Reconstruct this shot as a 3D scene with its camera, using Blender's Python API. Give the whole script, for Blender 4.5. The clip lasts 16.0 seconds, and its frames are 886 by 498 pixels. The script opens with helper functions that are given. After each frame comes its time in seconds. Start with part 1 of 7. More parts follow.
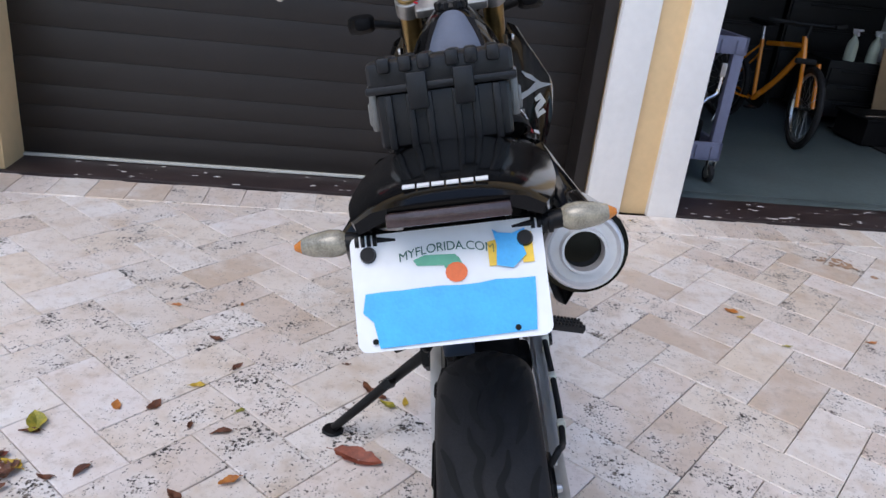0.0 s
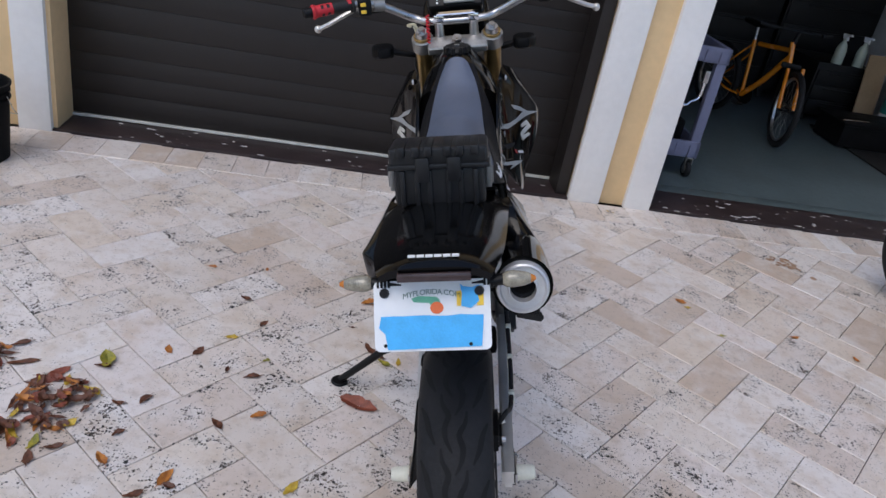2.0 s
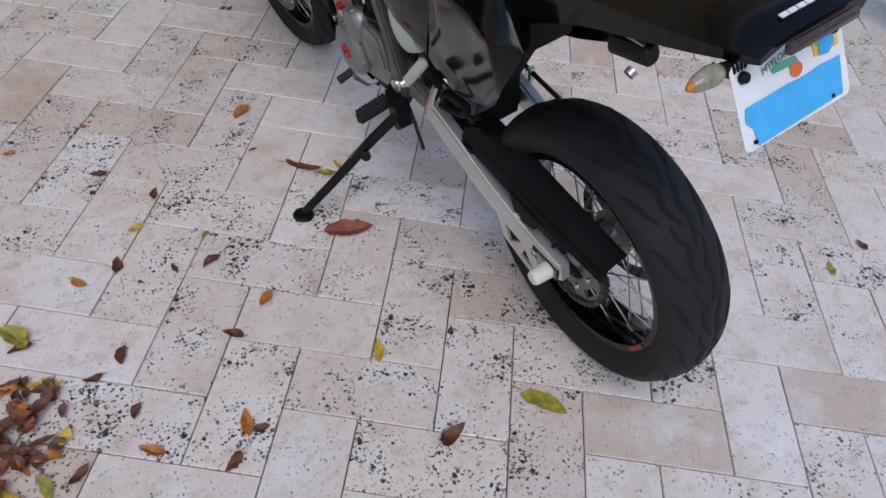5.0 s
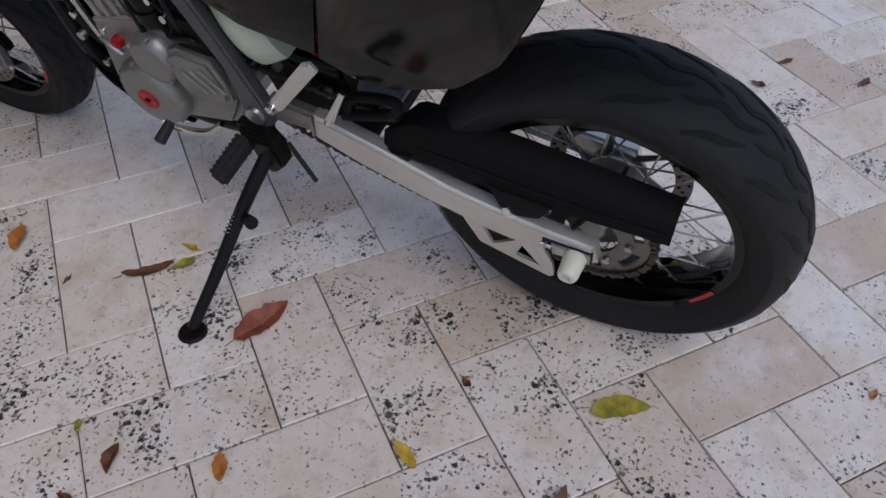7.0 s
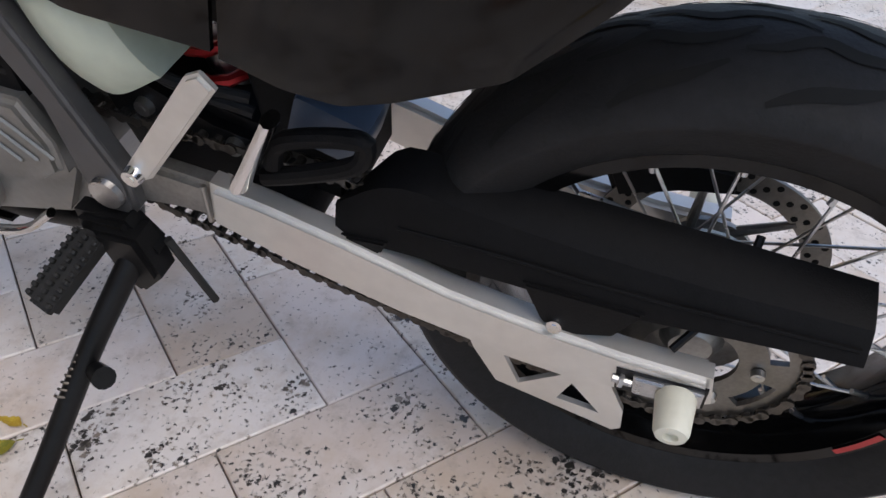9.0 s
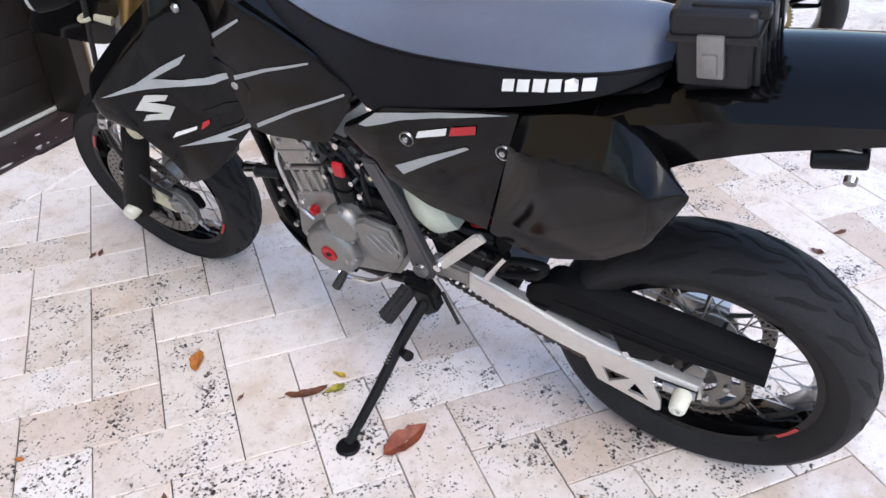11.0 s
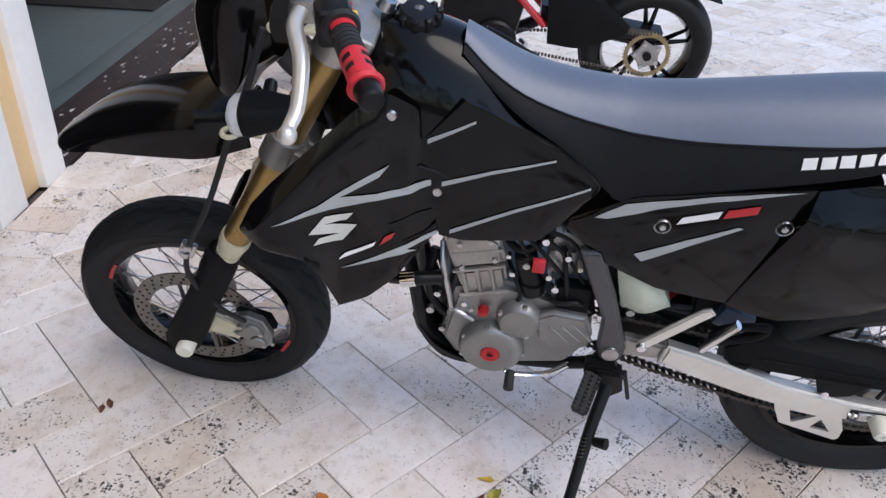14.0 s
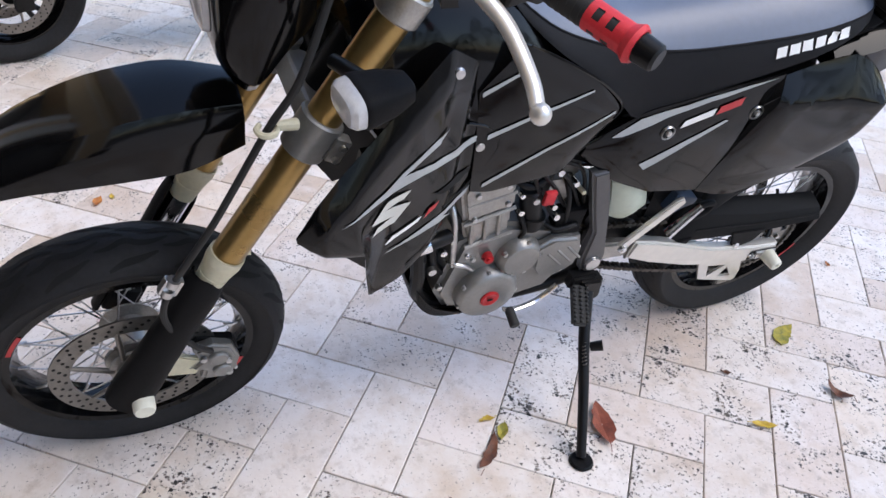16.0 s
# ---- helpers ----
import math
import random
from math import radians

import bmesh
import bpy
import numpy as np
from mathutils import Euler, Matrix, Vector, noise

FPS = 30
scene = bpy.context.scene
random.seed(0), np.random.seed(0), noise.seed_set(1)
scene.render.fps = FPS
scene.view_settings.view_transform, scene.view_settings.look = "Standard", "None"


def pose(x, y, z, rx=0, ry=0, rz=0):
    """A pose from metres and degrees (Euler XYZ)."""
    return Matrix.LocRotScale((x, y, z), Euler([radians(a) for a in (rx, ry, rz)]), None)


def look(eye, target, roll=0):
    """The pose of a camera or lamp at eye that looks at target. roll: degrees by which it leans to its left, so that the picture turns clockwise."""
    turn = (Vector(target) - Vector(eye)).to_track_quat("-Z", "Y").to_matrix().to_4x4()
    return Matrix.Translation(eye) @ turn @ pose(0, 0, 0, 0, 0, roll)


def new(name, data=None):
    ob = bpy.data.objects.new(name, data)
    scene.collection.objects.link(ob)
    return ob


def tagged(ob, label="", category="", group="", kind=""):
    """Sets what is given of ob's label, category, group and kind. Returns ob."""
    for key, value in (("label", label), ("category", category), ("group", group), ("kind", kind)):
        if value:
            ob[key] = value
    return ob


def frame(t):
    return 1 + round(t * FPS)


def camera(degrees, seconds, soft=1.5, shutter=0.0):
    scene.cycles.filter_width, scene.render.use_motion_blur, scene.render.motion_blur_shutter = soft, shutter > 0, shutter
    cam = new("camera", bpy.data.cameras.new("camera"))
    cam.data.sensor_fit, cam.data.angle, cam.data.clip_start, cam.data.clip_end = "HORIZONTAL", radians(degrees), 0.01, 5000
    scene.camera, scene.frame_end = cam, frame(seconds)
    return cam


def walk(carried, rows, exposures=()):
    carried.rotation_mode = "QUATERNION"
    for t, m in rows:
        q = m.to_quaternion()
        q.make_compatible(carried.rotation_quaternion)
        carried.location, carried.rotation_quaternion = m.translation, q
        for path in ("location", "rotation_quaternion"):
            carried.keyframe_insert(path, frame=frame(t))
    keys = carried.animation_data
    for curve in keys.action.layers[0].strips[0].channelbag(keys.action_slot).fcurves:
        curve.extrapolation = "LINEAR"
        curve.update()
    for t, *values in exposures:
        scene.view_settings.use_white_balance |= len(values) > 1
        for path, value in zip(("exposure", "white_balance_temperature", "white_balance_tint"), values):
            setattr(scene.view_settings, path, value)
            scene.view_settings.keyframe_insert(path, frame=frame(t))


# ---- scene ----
cam = camera(60.7, 16.0)
PATH = [
    (0, (-0.152, -0.951, 1.179), (-0.174, 0.886, 0.389), 6.5),
    (0.5, (-0.131, -1.069, 1.304), (-0.22, 0.717, 0.409), 6.1),
    (1, (-0.13, -1.28, 1.452), (-0.211, 0.525, 0.596), 6.8),
    (1.5, (-0.113, -1.306, 1.477), (-0.181, 0.491, 0.6), 6.9),
    (2, (-0.153, -1.305, 1.494), (-0.152, 0.473, 0.579), 10.9),
    (2.5, (-0.319, -1.258, 1.493), (-0.115, 0.522, 0.604), 12.0),
    (3, (-0.454, -1.177, 1.42), (-0.125, 0.538, 0.446), 14.8),
    (3.5, (-0.567, -1.074, 1.361), (-0.163, 0.556, 0.275), 13.2),
    (4, (-0.723, -0.982, 1.322), (-0.155, 0.5, 0.106), 13.8),
    (4.2, (-0.804, -0.952, 1.323), (-0.137, 0.451, 0.063), 12.5),
    (6.3, (-1.106, -0.402, 1.282), (0.05, 0.399, -0.14), 3.4),
    (6.5, (-1.163, -0.37, 1.286), (0.068, 0.346, -0.119), 1.7),
    (7, (-0.931, -0.233, 1.091), (0.305, 0.437, -0.331), 0.2),
    (7.5, (-0.785, -0.049, 0.87), (0.555, 0.515, -0.504), 1.2),
    (8, (-0.699, -0.01, 0.775), (0.696, 0.519, -0.557), 1.9),
    (8.5, (-0.648, 0.018, 0.731), (0.855, 0.522, -0.488), 3.4),
    (9, (-0.652, 0.02, 0.758), (0.885, 0.545, -0.409), 2.8),
    (9.5, (-0.733, 0.001, 0.9), (0.839, 0.619, -0.17), 2.7),
    (10, (-0.996, -0.14, 1.183), (0.398, 0.686, 0.01), -0.4),
    (10.2, (-1.119, -0.206, 1.253), (0.266, 0.677, 0.112), -0.2),
    (12.3, (-1.312, 0.13, 1.301), (0.204, 0.804, 0.183), 2.2),
    (12.5, (-1.367, 0.221, 1.296), (0.203, 0.722, 0.163), 2.1),
    (13, (-1.431, 0.373, 1.291), (0.186, 0.834, 0.208), 2.0),
    (13.5, (-1.419, 0.518, 1.279), (0.211, 0.959, 0.207), 0.7),
    (14, (-1.389, 0.668, 1.317), (0.288, 0.938, 0.262), 3.0),
    (14.5, (-1.399, 0.85, 1.321), (0.321, 0.884, 0.3), 3.0),
    (15, (-1.44, 1.041, 1.314), (0.252, 0.861, 0.262), 4.7),
    (15.5, (-1.345, 1.196, 1.283), (0.215, 0.868, 0.074), 5.0),
    (16, (-1.24, 1.322, 1.284), (0.253, 0.669, 0.125), 6.0),
]
EXPOSURE = [(0.0, 0.74, 6440, 12), (0.6, 0.64, 6440, 12), (1.2, 0.49, 6440, 12), (2.0, 0.39, 6440, 12), (3.5, 0.39, 6440, 12), (6.5, 0.19, 6590, 12), (7.0, 0.04, 6640, 12), (7.5, -0.21, 7040, 12), (8.0, -0.11, 7040, 12), (8.5, 0.19, 7040, 12), (9.0, 0.61, 6940, 12), (9.6, 1.14, 6590, 12), (10.2, 1.29, 6590, 12), (12.5, 0.99, 6590, 12), (13.5, 0.84, 6590, 12), (15.0, 1.07, 6540, 12), (16.0, 1.14, 6490, 12)]
walk(cam, [(t, look(eye, target, roll)) for t, eye, target, roll in PATH], EXPOSURE)

# ---- world and light ----
world = bpy.data.worlds.new("sky")
world.use_nodes = True
scene.world = world
wn = world.node_tree.nodes
sky = wn.new("ShaderNodeTexSky")
sky.sky_type = "NISHITA"
sky.sun_disc = False
sky.sun_elevation = radians(56)
sky.sun_rotation = radians(212)
wn["Background"].inputs["Strength"].default_value = 0.15
world.node_tree.links.new(sky.outputs["Color"], wn["Background"].inputs["Color"])
sun = new("sun", bpy.data.lights.new("sun", "SUN"))
sun.data.energy = 0.85
sun.data.angle = radians(40)
sun.data.color = (1.0, 0.95, 0.88)
sun.matrix_world = look((0, 0, 0), (0.35, 0.55, -1.0))

# ---- materials ----
def shade(name, base, rough=0.5, metal=0.0, vary=0.15, scale=8.0, bump=0.0, bump_scale=120.0, second=None, coat=0.0,
          per_piece=0.0, rough_vary=0.1, spec=0.5):
    """A surface with a colour mottled at two scales, varied gloss and fine relief."""
    m = bpy.data.materials.new(name)
    m.use_nodes = True
    nt = m.node_tree
    n, link = nt.nodes, nt.links.new
    p = n["Principled BSDF"]
    co = n.new("ShaderNodeTexCoord")
    big = n.new("ShaderNodeTexNoise")
    big.inputs["Scale"].default_value = scale
    big.inputs["Detail"].default_value = 6
    fine = n.new("ShaderNodeTexNoise")
    fine.inputs["Scale"].default_value = scale * 9
    fine.inputs["Detail"].default_value = 4
    for t in (big, fine):
        link(co.outputs["Object"], t.inputs["Vector"])
    mix = n.new("ShaderNodeMath")
    mix.operation = "MULTIPLY_ADD"
    mix.inputs[1].default_value = 0.35
    link(fine.outputs["Fac"], mix.inputs[0])
    half = n.new("ShaderNodeMath")
    half.operation = "MULTIPLY"
    half.inputs[1].default_value = 0.65
    link(big.outputs["Fac"], half.inputs[0])
    link(half.outputs[0], mix.inputs[2])
    ramp = n.new("ShaderNodeValToRGB")
    a = [c * (1 - vary) for c in base]
    b = second or [min(1.0, c * (1 + vary)) for c in base]
    ramp.color_ramp.elements[0].position, ramp.color_ramp.elements[1].position = 0.35, 0.65
    ramp.color_ramp.elements[0].color, ramp.color_ramp.elements[1].color = (*a, 1), (*b, 1)
    link(mix.outputs[0], ramp.inputs["Fac"])
    colour = ramp.outputs["Color"]
    if per_piece:
        info = n.new("ShaderNodeObjectInfo")
        hsv = n.new("ShaderNodeHueSaturation")
        rng = n.new("ShaderNodeMapRange")
        rng.inputs["To Min"].default_value, rng.inputs["To Max"].default_value = 1 - per_piece, 1 + per_piece
        link(info.outputs["Random"], rng.inputs["Value"])
        link(rng.outputs[0], hsv.inputs["Value"])
        link(colour, hsv.inputs["Color"])
        colour = hsv.outputs["Color"]
    link(colour, p.inputs["Base Color"])
    r = n.new("ShaderNodeMapRange")
    r.inputs["To Min"].default_value, r.inputs["To Max"].default_value = max(0.02, rough - rough_vary), min(1.0, rough + rough_vary)
    link(big.outputs["Fac"], r.inputs["Value"])
    link(r.outputs[0], p.inputs["Roughness"])
    p.inputs["Metallic"].default_value = metal
    p.inputs["Coat Weight"].default_value = coat
    p.inputs["Specular IOR Level"].default_value = spec
    p.inputs["Coat Roughness"].default_value = 0.06
    if bump:
        grain = n.new("ShaderNodeTexNoise")
        grain.inputs["Scale"].default_value = bump_scale
        grain.inputs["Detail"].default_value = 5
        link(co.outputs["Object"], grain.inputs["Vector"])
        bm_node = n.new("ShaderNodeBump")
        bm_node.inputs["Strength"].default_value = bump
        bm_node.inputs["Distance"].default_value = 0.002
        link(grain.outputs["Fac"], bm_node.inputs["Height"])
        link(bm_node.outputs["Normal"], p.inputs["Normal"])
    return m


M_GLOSS = shade("black_gloss_plastic", (0.0028, 0.0028, 0.003), 0.1, 0, 0.2, 5, rough_vary=0.04, spec=0.24)
M_MATTE = shade("black_matte_plastic", (0.0065, 0.0065, 0.007), 0.55, 0, 0.25, 14, 0.25, 500, spec=0.1)
M_CASE = shade("black_case_plastic", (0.013, 0.013, 0.014), 0.34, 0, 0.3, 14, 0.15, 400, rough_vary=0.12, spec=0.35)
M_DARK = shade("black_painted_steel", (0.0065, 0.0065, 0.007), 0.38, 0.0, 0.3, 20, 0.1, 300, spec=0.2)
M_RUBBER = shade("tyre_rubber", (0.0165, 0.0165, 0.0175), 0.62, 0, 0.25, 12, 0.3, 260, rough_vary=0.12, spec=0.22)
# shade of recesses put into colour, for grooves, drillings, slots and holes
M_RECESS_SHADE = shade("recess_shade_black", (0.003, 0.003, 0.003), 0.9, 0, 0.2, 30)
# grey vinyl with the sky's blue sheen mixed into the base colour
M_SEAT_TOP = shade("seat_vinyl_sky_tint", (0.085, 0.106, 0.155), 0.47, 0, 0.1, 9, 0.25, 700, spec=1.0)
M_SEAT_SIDE = shade("seat_side_vinyl", (0.011, 0.011, 0.0125), 0.5, 0, 0.15, 9, 0.35, 700, spec=0.1)
M_CAST = shade("cast_aluminium", (0.36, 0.35, 0.33), 0.42, 0.85, 0.2, 25, 0.25, 240)
M_COVER = shade("grey_painted_cover", (0.25, 0.246, 0.235), 0.38, 0.6, 0.12, 14, 0.1, 300)
M_ARM = shade("satin_aluminium", (0.7, 0.68, 0.64), 0.34, 0.7, 0.08, 6, 0.015, 400)
M_FRAME = shade("grey_frame_paint", (0.085, 0.085, 0.088), 0.38, 0.4, 0.12, 10)
M_STEEL = shade("zinc_steel", (0.52, 0.52, 0.52), 0.3, 1.0, 0.15, 30)
M_DISC = shade("worn_disc_steel", (0.21, 0.2, 0.185), 0.38, 0.9, 0.2, 30)
M_CHROME = shade("polished_steel", (0.75, 0.75, 0.76), 0.12, 1.0, 0.06, 20, rough_vary=0.05)
M_GOLD = shade("gold_anodised", (0.36, 0.24, 0.09), 0.3, 0.85, 0.15, 10)
M_NYLON = shade("white_nylon", (0.72, 0.71, 0.6), 0.45, 0, 0.08, 14)
M_CREAM = shade("aged_cream_plastic", (0.6, 0.56, 0.4), 0.5, 0, 0.12, 14)
M_TANK = shade("translucent_tank_plastic", (0.48, 0.52, 0.42), 0.4, 0, 0.1, 8)
M_RED = shade("red_anodised", (0.45, 0.02, 0.025), 0.3, 0.5, 0.15, 30)
M_REDRUB = shade("red_rubber", (0.55, 0.02, 0.03), 0.55, 0, 0.15, 30, 0.2, 300)
M_WHITE = shade("white_lettering", (0.78, 0.78, 0.76), 0.45, 0, 0.05, 30)
M_EMBLEM = shade("pale_decal", (0.56, 0.56, 0.51), 0.35, 0, 0.06, 20)
M_DECAL = shade("grey_decal", (0.36, 0.38, 0.38), 0.35, 0.1, 0.08, 20)
M_REDDECAL = shade("red_decal", (0.42, 0.015, 0.02), 0.35, 0, 0.1, 20)
M_PLATE = shade("white_plate_enamel", (0.82, 0.83, 0.83), 0.35, 0, 0.04, 8)
M_TAPE = shade("blue_tape", (0.06, 0.44, 0.85), 0.5, 0, 0.1, 40, 0.3, 200)
M_GREEN = shade("green_ink", (0.12, 0.42, 0.27), 0.5, 0, 0.1, 40)
M_ORANGE = shade("orange_ink", (0.8, 0.16, 0.04), 0.5, 0, 0.1, 40)
M_YELLOW = shade("yellow_ink", (0.85, 0.55, 0.05), 0.5, 0, 0.1, 40)
M_LENS = shade("smoked_lens", (0.3, 0.27, 0.2), 0.15, 0, 0.4, 60, coat=0.5)
M_AMBER = shade("amber_tip", (0.6, 0.2, 0.03), 0.25, 0, 0.2, 60)
M_TAIL = shade("tail_light_lens", (0.05, 0.03, 0.03), 0.25, 0, 0.3, 40, coat=0.4)
M_MUFF = shade("brushed_muffler", (0.6, 0.6, 0.61), 0.32, 0.35, 0.08, 10, 0.1, 300)
M_CHAIN = shade("chain_steel", (0.1, 0.09, 0.08), 0.45, 0.8, 0.35, 80)
M_BLUE = shade("blue_plastic", (0.035, 0.055, 0.09), 0.4, 0, 0.15, 10)
M_WALLW = shade("white_stucco", (0.82, 0.80, 0.765), 0.8, 0, 0.05, 3, 0.3, 90)
M_TAN = shade("tan_stucco", (0.76, 0.54, 0.29), 0.8, 0, 0.07, 3, 0.3, 90)
M_DOOR = shade("brown_garage_door", (0.012, 0.0085, 0.007), 0.5, 0, 0.2, 6, 0.2, 60)
M_SILL = shade("worn_dark_paint", (0.03, 0.02, 0.02), 0.45, 0, 0.3, 8, 0.3, 80)
M_FLOORG = shade("grey_floor_paint", (0.075, 0.1, 0.105), 0.4, 0, 0.2, 3, 0.1, 60)
M_INWALL = shade("garage_wall_paint", (0.8, 0.79, 0.77), 0.75, 0, 0.1, 2, 0.1, 80)
M_CARTP = shade("blue_grey_cart_plastic", (0.17, 0.18, 0.27), 0.5, 0, 0.1, 6, 0.2, 200)
M_BIKEO = shade("orange_bicycle_paint", (0.75, 0.24, 0.015), 0.25, 0, 0.1, 8, coat=0.5)
M_BIKER = shade("red_motorcycle_paint", (0.5, 0.012, 0.018), 0.16, 0, 0.1, 6, coat=0.6)
M_SHELF = shade("dark_shelf_steel", (0.006, 0.006, 0.007), 0.5, 0.0, 0.3, 6, spec=0.3)
M_CARD = shade("cardboard", (0.36, 0.24, 0.13), 0.85, 0, 0.12, 5, 0.2, 60)
M_YELP = shade("yellow_plastic", (0.62, 0.42, 0.03), 0.5, 0, 0.12, 8)
M_TYREBLACK = shade("rubber_mat", (0.012, 0.012, 0.012), 0.7, 0, 0.3, 10)


# ---- mesh tools ----
def grid_faces(bm, rings, closed=True, caps=True):
    rows = [[bm.verts.new(p) for p in ring] for ring in rings]
    n = len(rows[0])
    for a, b in zip(rows, rows[1:]):
        for i in range(n if closed else n - 1):
            j = (i + 1) % n
            bm.faces.new((a[i], a[j], b[j], b[i]))
    if caps and closed:
        bm.faces.new(rows[0][::-1])
        bm.faces.new(rows[-1])
    return rows


def box(bm, c, s, bevel=0.0, turn=None, seg=2):
    m = Matrix.Translation(c) @ (turn or Matrix()) @ Matrix.Diagonal((*s, 1))
    got = bmesh.ops.create_cube(bm, size=1, matrix=m)["verts"]
    if bevel:
        edges = list({e for v in got for e in v.link_edges})
        bmesh.ops.bevel(bm, geom=edges, offset=bevel, segments=seg, affect="EDGES", profile=0.6)
    return bm


def frame_of(d):
    d = Vector(d).normalized()
    a = Vector((0, 0, 1)) if abs(d.z) < 0.9 else Vector((1, 0, 0))
    u = d.cross(a).normalized()
    return u, u.cross(d).normalized() * -1


def rod(bm, p0, p1, r0, r1=None, seg=12, bevel=0.0):
    p0, p1 = Vector(p0), Vector(p1)
    r1 = r0 if r1 is None else r1
    u, v = frame_of(p1 - p0)
    d = (p1 - p0).normalized()
    stations = [(p0, r0), (p1, r1)] if not bevel else [(p0, r0 - bevel), (p0 + d * bevel, r0), (p1 - d * bevel, r1), (p1, r1 - bevel)]
    grid_faces(bm, [[p + (u * math.cos(k * math.tau / seg) + v * math.sin(k * math.tau / seg)) * r for k in range(seg)] for p, r in stations])
    return bm


def smooth_line(pts, per=6):
    """Points of a Catmull-Rom curve through pts."""
    q = [Vector(p) for p in pts]
    q = [q[0] * 2 - q[1]] + q + [q[-1] * 2 - q[-2]]
    out = []
    for a, b, c, d in zip(q, q[1:], q[2:], q[3:]):
        for k in range(per):
            t = k / per
            out.append(0.5 * (2 * b + (c - a) * t + (2 * a - 5 * b + 4 * c - d) * t * t + (3 * b - a - 3 * c + d) * t ** 3))
    return out + [q[-2]]


def tube(bm, pts, r, seg=10, per=6, smooth=True, flat=1.0):
    line = smooth_line(pts, per) if smooth else [Vector(p) for p in pts]
    rings, u = [], None
    for i, p in enumerate(line):
        d = (line[min(i + 1, len(line) - 1)] - line[max(i - 1, 0)]).normalized()
        if u is None:
            u = frame_of(d)[0]
        u = (u - d * u.dot(d)).normalized()
        v = d.cross(u)
        rr = r if not isinstance(r, (list, tuple)) else r[0] + (r[1] - r[0]) * i / (len(line) - 1)
        rings.append([p + u * math.cos(k * math.tau / seg) * rr + v * math.sin(k * math.tau / seg) * rr * flat for k in range(seg)])
    grid_faces(bm, rings)
    return bm


def slab(bm, outline, x0, x1, bevel=0.0, seg=2):
    """A plate with an outline of (y, z) points, from x0 to x1."""
    a = [bm.verts.new((x0, y, z)) for y, z in outline]
    b = [bm.verts.new((x1, y, z)) for y, z in outline]
    made = [bm.faces.new(a), bm.faces.new(b[::-1])]
    n = len(a)
    for i in range(n):
        made.append(bm.faces.new((a[i], b[i], b[(i + 1) % n], a[(i + 1) % n])))
    bmesh.ops.recalc_face_normals(bm, faces=made)
    if bevel:
        edges = list({e for f in made[:2] for e in f.edges})
        bmesh.ops.bevel(bm, geom=edges, offset=bevel, segments=seg, affect="EDGES")
    return bm


def lathe(bm, profile, axis=None, seg=48, close=False):
    """Turns (radius, along x) points round the x axis."""
    axis = axis or Matrix()
    prof = list(profile) + ([profile[0]] if close else [])
    rings = [[axis @ Vector((h, r * math.cos(k * math.tau / seg), r * math.sin(k * math.tau / seg))) for k in range(seg)] for r, h in prof]
    rows = [[bm.verts.new(p) for p in ring] for ring in (rings[:-1] if close else rings)]
    if close:
        rows.append(rows[0])
    for a, b in zip(rows, rows[1:]):
        for i in range(seg):
            bm.faces.new((a[i], a[(i + 1) % seg], b[(i + 1) % seg], b[i]))
    return bm


def resample(pts, n, smooth=True):
    line = smooth_line(pts, 8) if smooth and len(pts) > 2 else [Vector(p) for p in pts]
    acc = [0.0]
    for a, b in zip(line, line[1:]):
        acc.append(acc[-1] + (b - a).length)
    out = []
    for k in range(n):
        s = acc[-1] * k / (n - 1)
        i = max(0, min(len(line) - 2, next((j for j, v in enumerate(acc) if v >= s), len(acc) - 1) - 1))
        span = acc[i + 1] - acc[i]
        out.append(line[i].lerp(line[i + 1], 0 if span < 1e-9 else (s - acc[i]) / span))
    return out


def sheet(bm, low, high, bulge=(0, 0, 0), thick=0.003, nu=22, nv=9, smooth=True, back=None):
    """A moulded panel between two edges, bowed by bulge in its middle, with thickness towards back."""
    a, b = resample(low, nu, smooth), resample(high, nu, smooth)
    bulge, back = Vector(bulge), Vector(back) if back else None
    rows = []
    for i in range(nu):
        row = []
        for j in range(nv):
            t = j / (nv - 1)
            row.append(a[i].lerp(b[i], t) + bulge * math.sin(math.pi * t) ** 0.7 * math.sin(math.pi * (0.08 + 0.84 * i / (nu - 1))) ** 0.5)
        rows.append(row)
    inward = back if back else (Vector((1, 0, 0)) if sum(p.x for p in a) < 0 else Vector((-1, 0, 0)))
    front = [[bm.verts.new(p) for p in r] for r in rows]
    rear = [[bm.verts.new(p + inward * thick) for p in r] for r in rows]
    made = []
    for i in range(nu - 1):
        for j in range(nv - 1):
            made.append(bm.faces.new((front[i][j], front[i + 1][j], front[i + 1][j + 1], front[i][j + 1])))
            made.append(bm.faces.new((rear[i][j], rear[i][j + 1], rear[i + 1][j + 1], rear[i + 1][j])))
    for i in range(nu - 1):
        for j in (0, nv - 1):
            made.append(bm.faces.new((front[i][j], rear[i][j], rear[i + 1][j], front[i + 1][j])))
    for j in range(nv - 1):
        for i in (0, nu - 1):
            made.append(bm.faces.new((front[i][j], front[i][j + 1], rear[i][j + 1], rear[i][j])))
    bmesh.ops.recalc_face_normals(bm, faces=made)
    return bm


